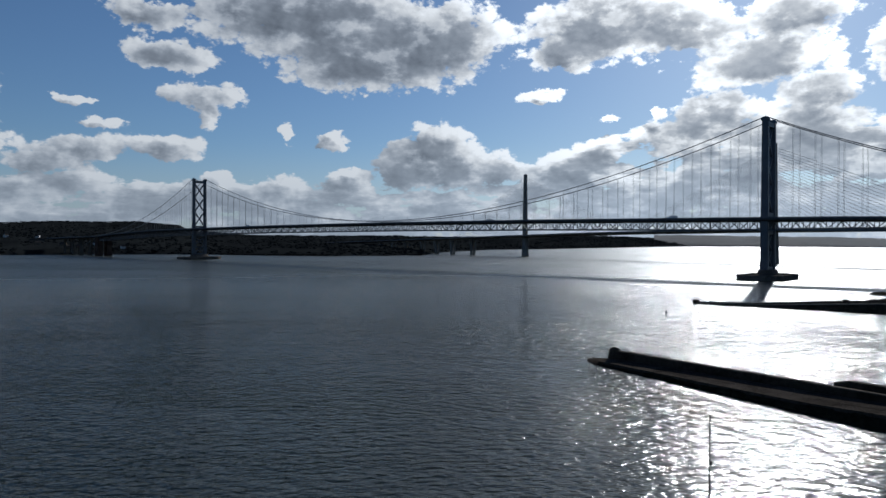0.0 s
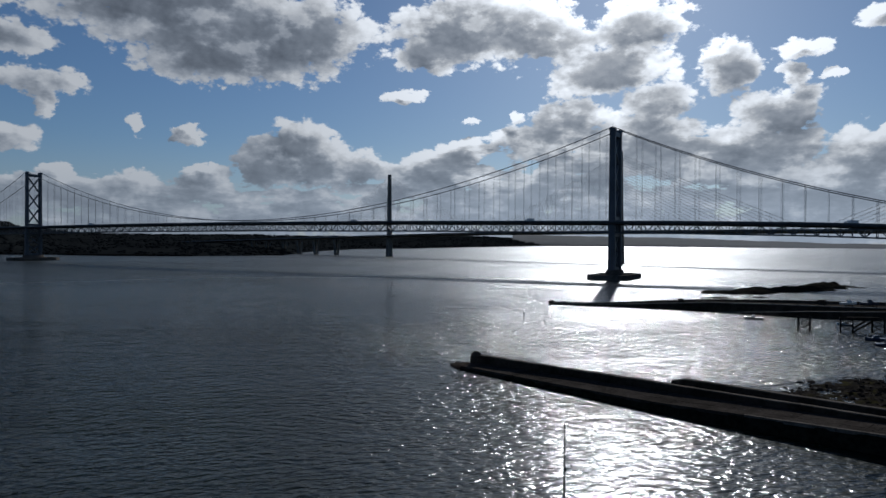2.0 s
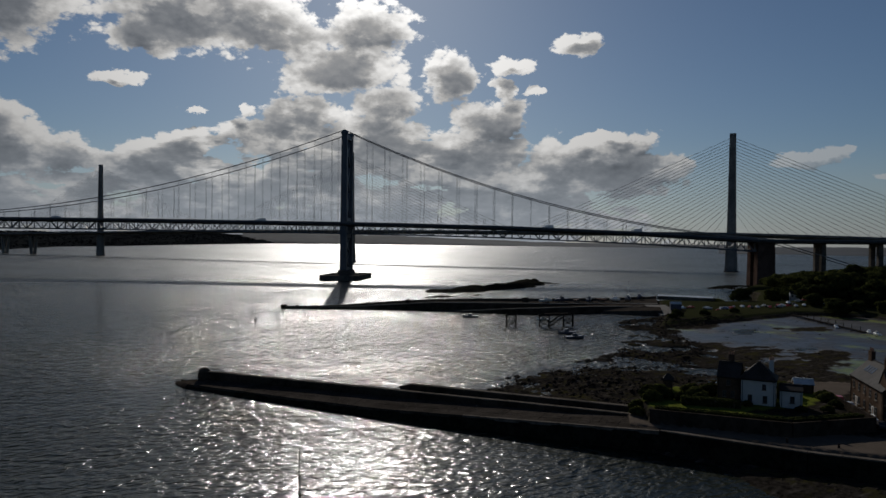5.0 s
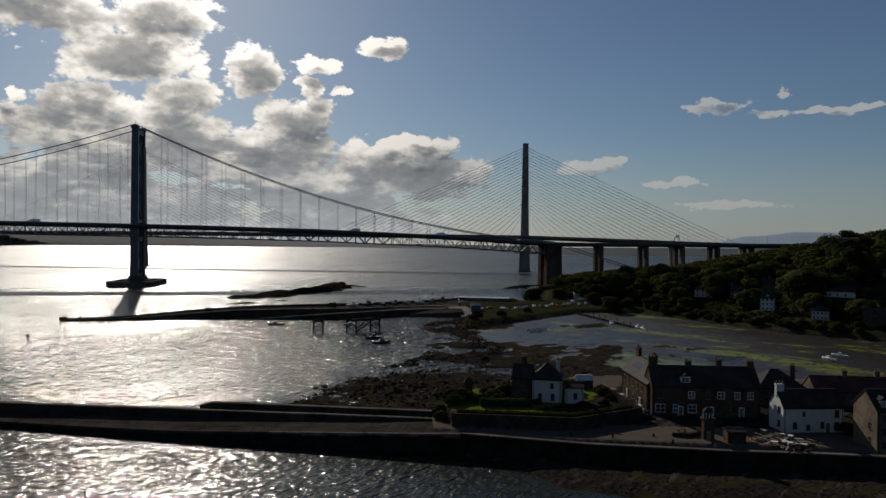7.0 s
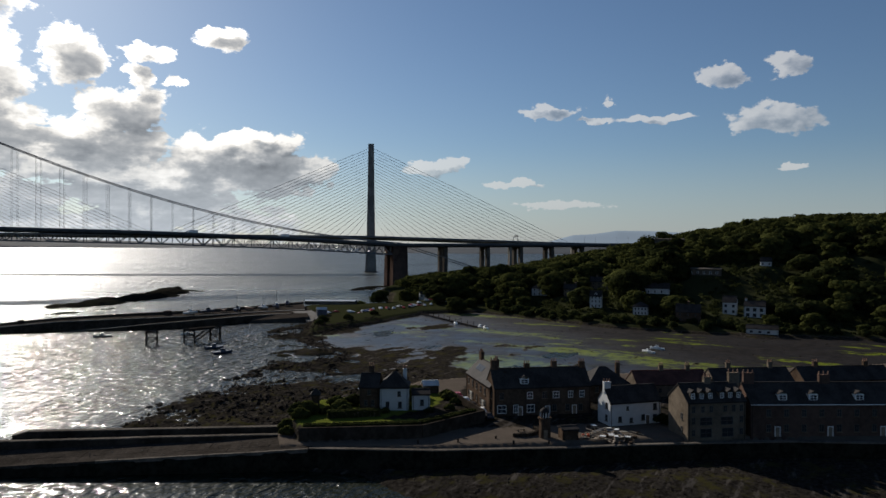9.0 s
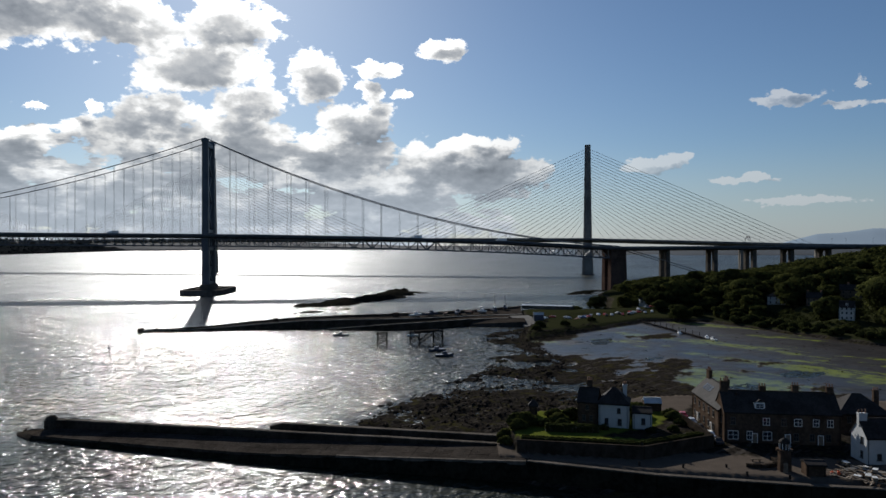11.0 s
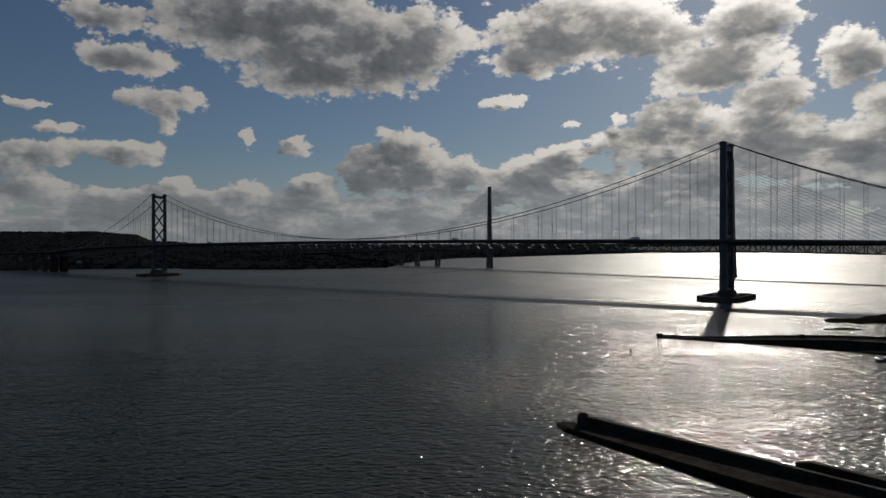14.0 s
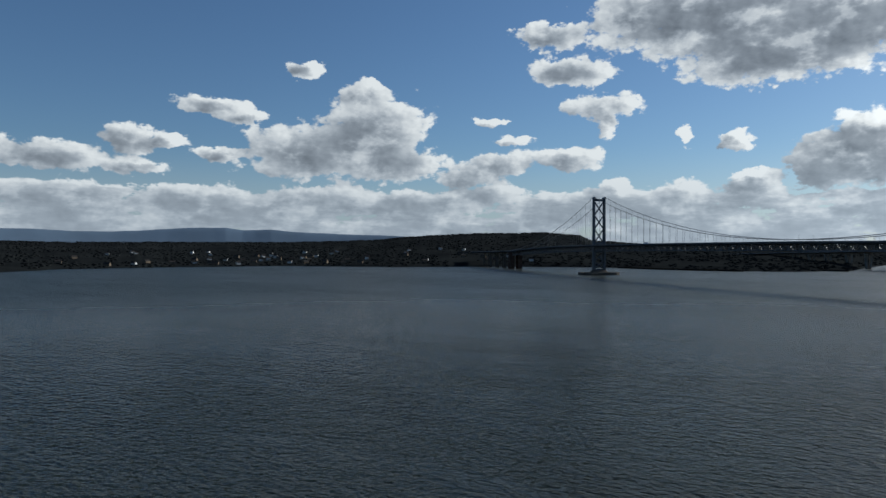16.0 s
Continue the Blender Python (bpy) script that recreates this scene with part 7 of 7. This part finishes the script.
def plant_hill():
    rnd = np.random.RandomState(77)
    kinds = [tree_proto(1, 12.0, 6.2, M_leaf, "broad leafy tree in spring green on the hillside"), tree_proto(2, 9.5, 5.2, M_leaf, "rounded leafy tree in spring green on the bank"),
             tree_proto(3, 13.5, 5.4, M_leaf_dark, "tall dark leafy tree on the hillside"), tree_proto(4, 6.0, 3.8, M_leaf, "bushy low tree beside the shore"), tree_proto(5, 10.5, 6.4, M_leaf_dark, "spreading dark tree on the bank")]
    N = 9000
    Q = np.stack([rnd.uniform(395, 820, N), rnd.uniform(-260, 345, N)], 1)
    d = seg_dist(Q, LAND)
    nz = value_noise(Q, 0.018, 3, 51)
    dens = np.where(d > 120, 0.95, np.where(d > 12, 0.6 + 0.6 * nz, 0.0))
    # open scrub under the old fort and cleared ground by the car park
    az = np.degrees(np.arctan2(Q[:, 0], Q[:, 1]))
    dens = np.where((d > 42) & (d < 150) & (az > 81.8), 0.05 + 0.15 * nz, dens)
    dens = np.where((Q[:, 0] < 452) & (Q[:, 1] > 198), 0.03, dens)
    # gardens and rough ground among the villas
    dens = np.where((d > 14) & (d < 95) & (az > 67.5) & (az < 82), dens * 0.42, dens)
    # keep the road and the houses clear
    s = (Q - np.array([307.6, 651.4])) @ np.array([-0.7616, 0.648])
    q = (Q - np.array([307.6, 651.4])) @ np.array([0.648, 0.7616])
    dens = np.where((np.abs(q) < 20) & (s > -760), 0, dens)
    for hx, hy, hr, hz in HOUSE_PLOTS:
        dens = np.where(np.hypot(Q[:, 0] - hx + 3, Q[:, 1] - hy + 1.2) < hr * 0.95, 0, dens)
        # open gardens and drives run down from the houses towards the shore
        r0 = math.hypot(hx, hy)
        along, across = r0 - (Q[:, 0] * hx + Q[:, 1] * hy) / r0, np.abs(Q[:, 0] * hy - Q[:, 1] * hx) / r0
        dens = np.where((along > 0) & (along < 75) & (across < hr * 0.8), 0, dens)
    ok = rnd.uniform(size=N) < dens
    Q, d = Q[ok], d[ok]
    keep, cell = [], {}
    for i, (x, y) in enumerate(Q):
        c = (int(x // 10.5), int(y // 10.5))
        near = [cell[(c[0] + a, c[1] + b)] for a in (-1, 0, 1) for b in (-1, 0, 1) if (c[0] + a, c[1] + b) in cell]
        if all((x - Q[j, 0]) ** 2 + (y - Q[j, 1]) ** 2 > 10.5 ** 2 for j in near):
            cell[c] = i
            keep.append(i)
    Q, d = Q[keep], d[keep]
    # a stand of tall old trees beside the fort
    stand = [(r * math.sin(radians(a)), r * math.cos(radians(a))) for a, r in ((77.6, 512), (78.6, 506), (79.6, 509), (80.5, 512), (81.3, 517), (78.2, 530), (79.4, 535), (80.6, 540), (81.5, 546), (80.0, 560), (81.2, 566))]
    Q, d = np.concatenate([np.array(stand), Q]), np.concatenate([np.full(len(stand), 70.0), d])
    Z = ground_parts(Q)[0]
    order = np.argsort(np.hypot(Q[:, 0], Q[:, 1]))
    first = set(order[:280].tolist()) | set(range(11))
    used = [False] * 5
    allP, allD = [], []
    for i in range(len(Q)):
        x, y, z = float(Q[i, 0]), float(Q[i, 1]), float(Z[i])
        sc = rnd.uniform(0.75, 1.2)
        if i in first:
            k = rnd.choice(5, p=[0.25, 0.25, 0.15, 0.2, 0.15]) if d[i] > 35 else rnd.choice([1, 3, 3, 4])
            m = pose(x, y, z, 0, 0, rnd.uniform(0, 360))
            if not used[k]:
                kinds[k].matrix_basis, used[k] = m, True
            else:
                o = copy_thing(kinds[k], m)
                big = (1.45 if i < 11 else 1.0) + 0.65 * float(np.clip((d[i] - 20) / 50, 0, 1))
                o.scale = (sc * 1.15 * big, sc * 1.15 * big, sc * big * rnd.uniform(0.75, 0.95))
        else:
            H, sp = rnd.uniform(10, 15), rnd.uniform(7.5, 10.5)
            lobes = [(x, y, z + H * 0.62, sp * 0.7)] + [(x + sp * 0.5 * math.cos(a), y + sp * 0.5 * math.sin(a), z + H * rnd.uniform(0.45, 0.8), sp * 0.45) for a in rnd.uniform(0, 6.3, 5)]
            P, Dn = crown_points(rnd, 620, lobes)
            allP.append(P)
            allD.append(Dn)
    if allP:
        me = leaf_mesh("hill_wood", np.concatenate(allP), np.concatenate(allD), 0.6, rnd, M_leaf)
        tagged(new("hill_wood", me), "dense spring-green wood covering the hilltop", "woodland", kind="stuff")




def far_villas():
    def at(x, y, dz=0.0):
        return (x, y, ground_at(x, y) - 0.3 + dz)
    kw = dict(group="villas across the bay", gable_wins=False)
    def wn(xs, zs, w=0.9, h=1.4):
        return [(x, z, w, h) for x in xs for z in zs]
    house("bay_villa", "pale grey villa with a hipped roof among trees", at(482, 176.5), -75, 11, 8, 5.4, 8.4, M_palegrey, M_slate, wins=wn((-3.5, 0, 3.5), (0.9, 3.6)), hip=True, chimneys=[(4, 0, 6, 9.4, 1.2)], **kw)
    house("bay_villa", "grey stone villa with a pitched roof among trees", at(474, 150.7), -75, 9, 7, 5.4, 8.6, M_sandstone, M_slate, wins=wn((-3, 0, 3), (0.9, 3.6)), chimneys=[(-3.8, 0, 7.6, 9.6, 1.2), (3.8, 0, 7.6, 9.6, 1.2)], **kw)
    house("bay_terrace", "slate-roofed terrace high on the bank", at(501, 134.7), -72, 18, 8, 5.6, 9.0, M_sandstone, M_slate, wins=wn((-7, -3, 1, 5), (0.9, 3.6)), chimneys=[(-4, 0, 8, 10, 1.4), (5, 0, 8, 10, 1.4)], **kw)
    house("bay_villa", "tall narrow white house above the shore", at(431, 120), -78, 7.5, 7, 7.4, 10.6, M_white, M_slate, wins=wn((-2.2, 0, 2.2), (0.9, 3.6, 6.0), 0.8, 1.2), dormers=[(0, 1.4)], **kw)
    house("bay_villa", "small white house with a hipped slate roof", at(416, 89), -80, 8.5, 7, 5.0, 7.6, M_white, M_slate, wins=wn((-2.8, -0.9, 1.0, 2.8), (0.8, 3.2), 0.8, 1.2), hip=True, **kw)
    house("bay_villa", "grey gabled house with a terrace wall on the shore", at(401, 59.7), -85, 13, 9, 5.6, 9.6, M_darkstone, M_slate, wins=wn((-4, 0, 4), (0.9, 3.6)), chimneys=[(0, 0, 9, 11, 1.2)], **kw)
    house("bay_villa", "white gabled house above the boathouse", at(429, 41), -88, 7.5, 9, 7.0, 10.4, M_white, M_slate, wins=wn((-2, 2), (1.0, 4.2), 1.4, 1.6), **kw)
    house("bay_villa", "white modern house with a dark roof and big windows", at(424.6, 27.6), -88, 11, 8, 6.4, 9.2, M_white, M_slate, wins=wn((-3.5, 0, 3.5), (0.6, 3.6), 1.8, 1.9), chimneys=[(-4.6, 0, 8, 10.4, 1.2)], **kw)
    house("boathouse", "low white boathouse at the water's edge", at(388.8, 21.7), -88, 15, 6, 2.8, 4.6, M_white, M_slate, wins=wn((-5, -1, 3), (0.8,), 1.4, 1.1), **kw)
    house("bay_terrace", "long low house with a grey roof on the bank", at(460, 90.3), -80, 20, 8, 3.6, 6.8, M_palegrey, M_slate, wins=wn((-7, -3, 1, 5), (0.9,)), **kw)
    house("fort_block", "long low derelict stone block on the hillside", at(495, 66), -82, 26, 8, 4.2, 4.9, M_sandstone, M_conc_old, wins=wn((-10, -6, -2, 2, 6, 10), (1.0,), 1.4, 1.6), **kw)
    house("hill_cottage", "small white cottage high on the slope", at(507.5, 26.6), -85, 7, 6, 3.2, 5.8, M_white, M_slate, wins=wn((-2, 2), (0.9,)), **kw)
    house("fort_block", "dark flat-roofed battery on the hilltop", at(646.6, 114, 1.0), -70, 26, 10, 4.2, 4.8, M_conc_old, M_conc_old, **kw)
    house("club_house", "small pale hut by the boat park", at(462, 264), -50, 6, 5, 5.0, 6.4, M_palegrey, M_slate, wins=wn((-1.5, 1.5), (3.0,)), **kw)
    front("boat_shed", "long low boat shed with a pale flat roof", (396, 326), (413.5, 293.5), 9, 5.0, 1.5, 2.1, M_conc_old, M_palegrey, gable_wins=False)
    house("yard_hut", "small yard hut with a pale metal roof", (342, 268, 4.9), -45, 6, 4.5, 2.8, 3.9, M_hull_dark, M_palegrey, gable_wins=False)


far_villas()
plant_hill()


def bushes():
    rnd = np.random.RandomState(9)
    protos = []
    for s in (1, 2):
        t = thing("bush", "dense rounded garden bush", "bush", group="garden bushes")
        lobes = [(0, 0, 0.8, 1.1)] + [(0.9 * math.cos(a), 0.9 * math.sin(a), 0.6, 0.8) for a in (s, s + 2.1, s + 4.2)]
        P, Dn = crown_points(rnd, 520, lobes)
        part("foliage", leaf_mesh("foliage", P, Dn, 0.2, rnd, M_leaf if s == 1 else M_leaf_dark), M_leaf, t)
        part("stem", Geo().tube((0, 0, -0.3), (0.2, 0, 0.9), 0.08, 0.04, 5).tube((0, 0, -0.3), (-0.3, 0.2, 0.9), 0.08, 0.04, 5), M_trunk, t)
        protos.append(t)
    spots = [(124, 103, 1.5), (127, 106, 1.7), (121, 104.5, 1.3), (130, 100, 1.2), (128, 104, 1.9), (133, 97, 1.2), (135, 99.5, 1.6), (133.5, 93.5, 0.9), (137.5, 88.6, 0.8), (150, 92, 2.0), (153, 90, 2.2), (156, 90.5, 1.9), (148, 95, 1.7),
             (154, 78, 1.0), (158, 82, 1.3), (160, 84, 1.2), (147.8, 76.5, 0.9), (143, 79.5, 0.8), (118.5, 102, 1.2), (145, 98, 1.8), (138, 103, 1.5), (141, 100, 1.6), (176, 36, 1.6), (172, 35, 1.8), (175, 40, 1.5), (169, 30, 1.5)]
    for i, (x, y, s) in enumerate(spots):
        m = pose(x, y, ground_at(x, y), 0, 0, i * 57)
        o = protos[i % 2]
        if i >= 2:
            o = copy_thing(o, m)
        o.matrix_basis = m
        o.scale = (s, s, s * 0.9)
    # bushes along the car-park spit and under the far bank
    t = thing("bush", "wild bush on the shore bank", "bush", group="shore bushes")
    P, Dn = crown_points(rnd, 420, [(0, 0, 1.4, 2.0), (1.6, 0.4, 1.0, 1.4), (-1.4, 0.8, 1.1, 1.5)])
    part("foliage", leaf_mesh("foliage", P, Dn, 0.35, rnd, M_leaf_dark), M_leaf_dark, t)
    part("stem", Geo().tube((0, 0, -0.3), (0.2, 0, 1.2), 0.1, 0.05, 5), M_trunk, t)
    t.matrix_basis = pose(300, 236, ground_at(300, 236))
    k = 0
    while k < 95:
        x, y = rnd.uniform(285, 440), rnd.uniform(-80, 250)
        dd = float(seg_dist(np.array([[x, y]]), LAND)[0])
        if 4 < dd < 16 and (y > 205 and rnd.uniform() < 0.1 or y < 190):
            o = copy_thing(t, pose(x, y, ground_at(x, y) - 0.2, 0, 0, rnd.uniform(0, 360)))
            s = rnd.uniform(0.7, 1.5)
            o.scale = (s, s, s)
            k += 1
        elif rnd.uniform() < 0.001:
            k += 1


bushes()


def gorse():
    """Low scrub over the open slope and the rough ground between the villas, past counting."""
    rnd = np.random.RandomState(14)
    Q = np.stack([rnd.uniform(395, 600, 5200), rnd.uniform(-140, 185, 5200)], 1)
    d = seg_dist(Q, LAND)
    n = value_noise(Q, 0.05, 3, 91)
    ok = (d > 5) & (d < 160) & (n > -0.35)
    for hx, hy, hr, hz in HOUSE_PLOTS:
        ok &= np.hypot(Q[:, 0] - hx, Q[:, 1] - hy) > hr * 0.9
    Q, n = Q[ok], n[ok]
    Z = ground_parts(Q)[0]
    P, D = [], []
    for (x, y), z, k in zip(Q, Z, n):
        r = rnd.uniform(0.9, 2.1) * (1 + 0.4 * k)
        p, dn = crown_points(rnd, 42, [(x, y, z + r * 0.25, r), (x + r * 0.7, y + rnd.uniform(-1, 1), z + r * 0.15, r * 0.7)])
        P.append(p)
        D.append(dn)
    me = leaf_mesh("gorse_scrub", np.concatenate(P), np.concatenate(D), 0.34, rnd, M_leaf_dark)
    tagged(new("gorse_scrub", me), "dark green gorse and bramble scrub on the open slope", "scrub", kind="stuff")


gorse()


def hedge(p0, p1, h, w, label):
    t = thing("hedge", label, "hedge", group="garden hedges")
    rnd = np.random.RandomState(int(p0[0] * 10))
    a, b = np.array(p0), np.array(p1)
    L = float(np.hypot(*(b - a)))
    d = (b - a) / L
    o = np.array([-d[1], d[0]])
    n = int(L * 90)
    u, v, z = rnd.uniform(0, L, n), rnd.uniform(-1, 1, n), rnd.uniform(0, 1, n)
    side = rnd.uniform(size=n) < 0.6
    v = np.where(side, np.sign(v) * (0.85 + 0.15 * rnd.uniform(size=n)), v)
    z = np.where(side, z, 0.92 + 0.12 * rnd.uniform(size=n))
    P = np.stack([a[0] + d[0] * u + o[0] * v * w / 2, a[1] + d[1] * u + o[1] * v * w / 2, np.zeros(n)], 1)
    P[:, 2] = ground_parts(P[:, :2])[0].max() + z * h
    Dn = np.stack([o[0] * v, o[1] * v, np.where(side, 0.1, 1.0)], 1)
    part("foliage", leaf_mesh("foliage", P, Dn, 0.2, rnd, M_leaf_dark), M_leaf_dark, t)
    z0 = float(ground_parts(P[:, :2])[0].max())
    part("stem", Geo().prism([tuple(a - o * w * 0.32), tuple(b - o * w * 0.32), tuple(b + o * w * 0.32), tuple(a + o * w * 0.32)], z0 - 1.5, z0 + h * 0.85), M_trunk, t)


hedge((117.5, 96.6), (131.8, 76.2), 0.7, 1.6, "dark clipped hedge on top of the garden wall")
hedge((132.2, 75.8), (148.6, 70.4), 0.7, 1.6, "dark clipped hedge along the garden edge")
hedge((127, 97.5), (134.5, 88.0), 1.6, 1.4, "dark hedge across the lawn")


def parked_cars():
    names = ("silver", "white", "black", "red", "blue")
    protos = [car_proto(p, "parked_car", "%s hatchback parked in the open" % n, "car", "parked cars") for p, n in zip(CAR_PAINTS, names)]
    rnd = random.Random(21)
    lane = [(161.4, 76.9, 2), (157.0, 72.4, 1), (153.0, 68.6, 2), (170.0, 85.6, 3), (165.6, 81.0, 0)]
    spots = [(x, y, 5.92, 42 + rnd.uniform(-4, 4), k) for x, y, k in lane]
    for i in range(34):
        u = i / 33
        x, y = 350 + 95 * u + rnd.uniform(-2, 2), 268 - 24 * u + rnd.choice((-9, -3, 3)) + rnd.uniform(-1, 1)
        spots.append((x, y, ground_at(x, y) + 0.02, rnd.choice((35, 50, 125)) + rnd.uniform(-5, 5), rnd.randrange(5)))
    seen = set()
    for x, y, z, a, k in spots:
        m = pose(x, y, z, 0, 0, a)
        if k in seen:
            copy_thing(protos[k], m)
        else:
            protos[k].matrix_basis = m
            seen.add(k)


parked_cars()


def pontoon():
    t = thing("pontoon", "narrow timber pontoon lying on the mud", "pontoon")
    a, b = Vector((405, 240, 2.5)), Vector((349, 164, 2.2))
    n = 12
    for i in range(n):
        p, q = a + (b - a) * (i / n), a + (b - a) * ((i + 0.94) / n)
        part("deck_section", Geo().beam(p, q, 2.0, 0.4), M_rust, t)
        part("mooring_pile", Geo().tube(p + Vector((1.2, -0.9, -2)), p + Vector((1.2, -0.9, 2.2)), 0.16, 0.14, 7), M_rust, t)


pontoon()


# ---- loose rocks on the foreshore and the beach ----
def boulders():
    rnd = np.random.RandomState(33)
    base = np.array([(0, 0, 1), (0.9, 0, 0.3), (0.28, 0.85, 0.35), (-0.72, 0.53, 0.3), (-0.72, -0.53, 0.35), (0.28, -0.85, 0.3), (0, 0, -0.6)])
    fs = np.array([(0, 1, 2), (0, 2, 3), (0, 3, 4), (0, 4, 5), (0, 5, 1), (6, 2, 1), (6, 3, 2), (6, 4, 3), (6, 5, 4), (6, 1, 5)])
    Vs, Fs, k = [], [], 0
    for poly, n, lo, hi in ((ROCKS, 9000, 0.2, 0.95), (BEACH, 4200, 0.14, 0.42), (BAY, 500, 0.2, 0.6)):
        A = np.array(poly, float)
        Q = np.stack([rnd.uniform(A[:, 0].min(), A[:, 0].max(), n * 4), rnd.uniform(A[:, 1].min(), A[:, 1].max(), n * 4)], 1)
        Q = Q[seg_dist(Q, poly) > -3]
        Q = Q[value_noise(Q, 0.06, 3, 61) > -0.25][:n]
        Zg, g, r, m, lawn = ground_parts(Q)
        for (x, y), z, ok in zip(Q, Zg, (Zg > 0.9) & (Zg < 4.4)):
            if not ok:
                continue
            s = lo + (hi - lo) * rnd.uniform() ** 3
            th = 0.75 + rnd.normal() * 0.5
            c, sn = math.cos(th), math.sin(th)
            B = base * rnd.uniform(0.6, 1.3, (7, 3)) * (s * 1.9, s * 0.8, s * 0.5)
            Vs.append(np.stack([B[:, 0] * c - B[:, 1] * sn + x, B[:, 0] * sn + B[:, 1] * c + y, B[:, 2] + z + s * 0.1], 1))
            Fs.append(fs + k)
            k += 7
    g = Geo()
    g.v, g.f = [tuple(map(float, v)) for v in np.concatenate(Vs)], [tuple(map(int, f)) for f in np.concatenate(Fs)]
    solo("shore_boulders", g, M_rock, "scattered dark weedy boulders on the foreshore", "boulders", kind="stuff")


boulders()


def shingle():
    """Pebbles and weed thrown up along the breakwater's walkway."""
    rnd = np.random.RandomState(52)
    g = Geo()
    for i in range(420):
        u = PIER_L * rnd.uniform(0.02, 1.0) ** 0.7
        f = rnd.uniform(0, 1) ** 0.6
        eq, ez = np.interp(u, [0, 30, 60, 119], [4.8, 7.4, 9.4, 10.3]), np.interp(u, [0, 60, 119], [5.1, 6.0, 8.25])
        fz = np.interp(u, [0, 60, 100, 119], [5.6, 6.4, 7.3, 8.3])
        q, z = -0.2 + (eq - 0.4) * f, fz + (ez - fz) * f
        r = 0.04 + 0.12 * rnd.uniform() ** 4
        ring = [(pier_at(u + r * 1.4 * math.cos(a), q + r * math.sin(a), 0)).xy for a in (5.6, 4.2, 2.9, 1.5, 0.3)]
        top = [(pier_at(u + r * 0.7 * math.cos(a), q + r * 0.5 * math.sin(a), 0)).xy for a in (5.6, 4.2, 2.9, 1.5, 0.3)]
        g.prism(ring, float(z) - 0.05, float(z) + r * 0.8, top)
    solo("breakwater_shingle", g, M_quay, "pebbles and small stones washed onto the breakwater", "pebbles", kind="stuff")


shingle()


# ---- far town on the south shore ----
def far_town():
    a = house("far_house", "small pale house in the far waterside town", (0, 0, 0), 0, 12, 9, 6, 10, M_white, M_slate, gable_wins=False, group="houses of the far town")
    b = house("far_house", "small stone house in the far waterside town", (0, 0, 0), 0, 16, 9, 7, 11, M_sandstone, M_slate, gable_wins=False, group="houses of the far town")
    rnd = random.Random(8)
    first = {0: a, 1: b}
    for i in range(64):
        az = rnd.triangular(-66, -24, -42)
        near = float(south_near(np.array([az]))[0])
        tp = float(south_top(np.array([az]))[0])
        fr = rnd.uniform(0.013, 0.16) if i % 4 else rnd.uniform(0.15, 0.32)
        D = near + (min(near * 2.4, 4930) - near) * fr
        z = tp * float(np.interp(fr, [0, 0.012, 0.06, 0.15, 0.3], [0, 0.06, 0.12, 0.22, 0.36]))
        x, y = D * math.sin(radians(az)), D * math.cos(radians(az))
        m = pose(x, y, z - 0.5 + 2.5, 0, 0, -az + rnd.uniform(-40, 40))
        k = i % 2
        if k in first:
            first.pop(k).matrix_basis = m
        else:
            copy_thing(b if k else a, m)


far_town()


# ---- set the whole near shore to the level of the tide ----
NEAR_K, NEAR_Z = 0.943, 49.0
NEAR = Matrix.Translation((0, 0, NEAR_Z * (1 - NEAR_K))) @ Matrix.Scale(NEAR_K, 4)
AFAR = ("sun", "water", "far_", "suspension_bridge", "cable_stayed_bridge", "sign_gantry", "lorry", "road_car", "harbour_arm", "breakwater", "mast_pole")
for ob in list(scene.objects):
    if ob.parent is None and ob.type in ("MESH", "EMPTY", "CURVE") and not ob.name.startswith(AFAR):
        ob.matrix_basis = NEAR @ ob.matrix_basis
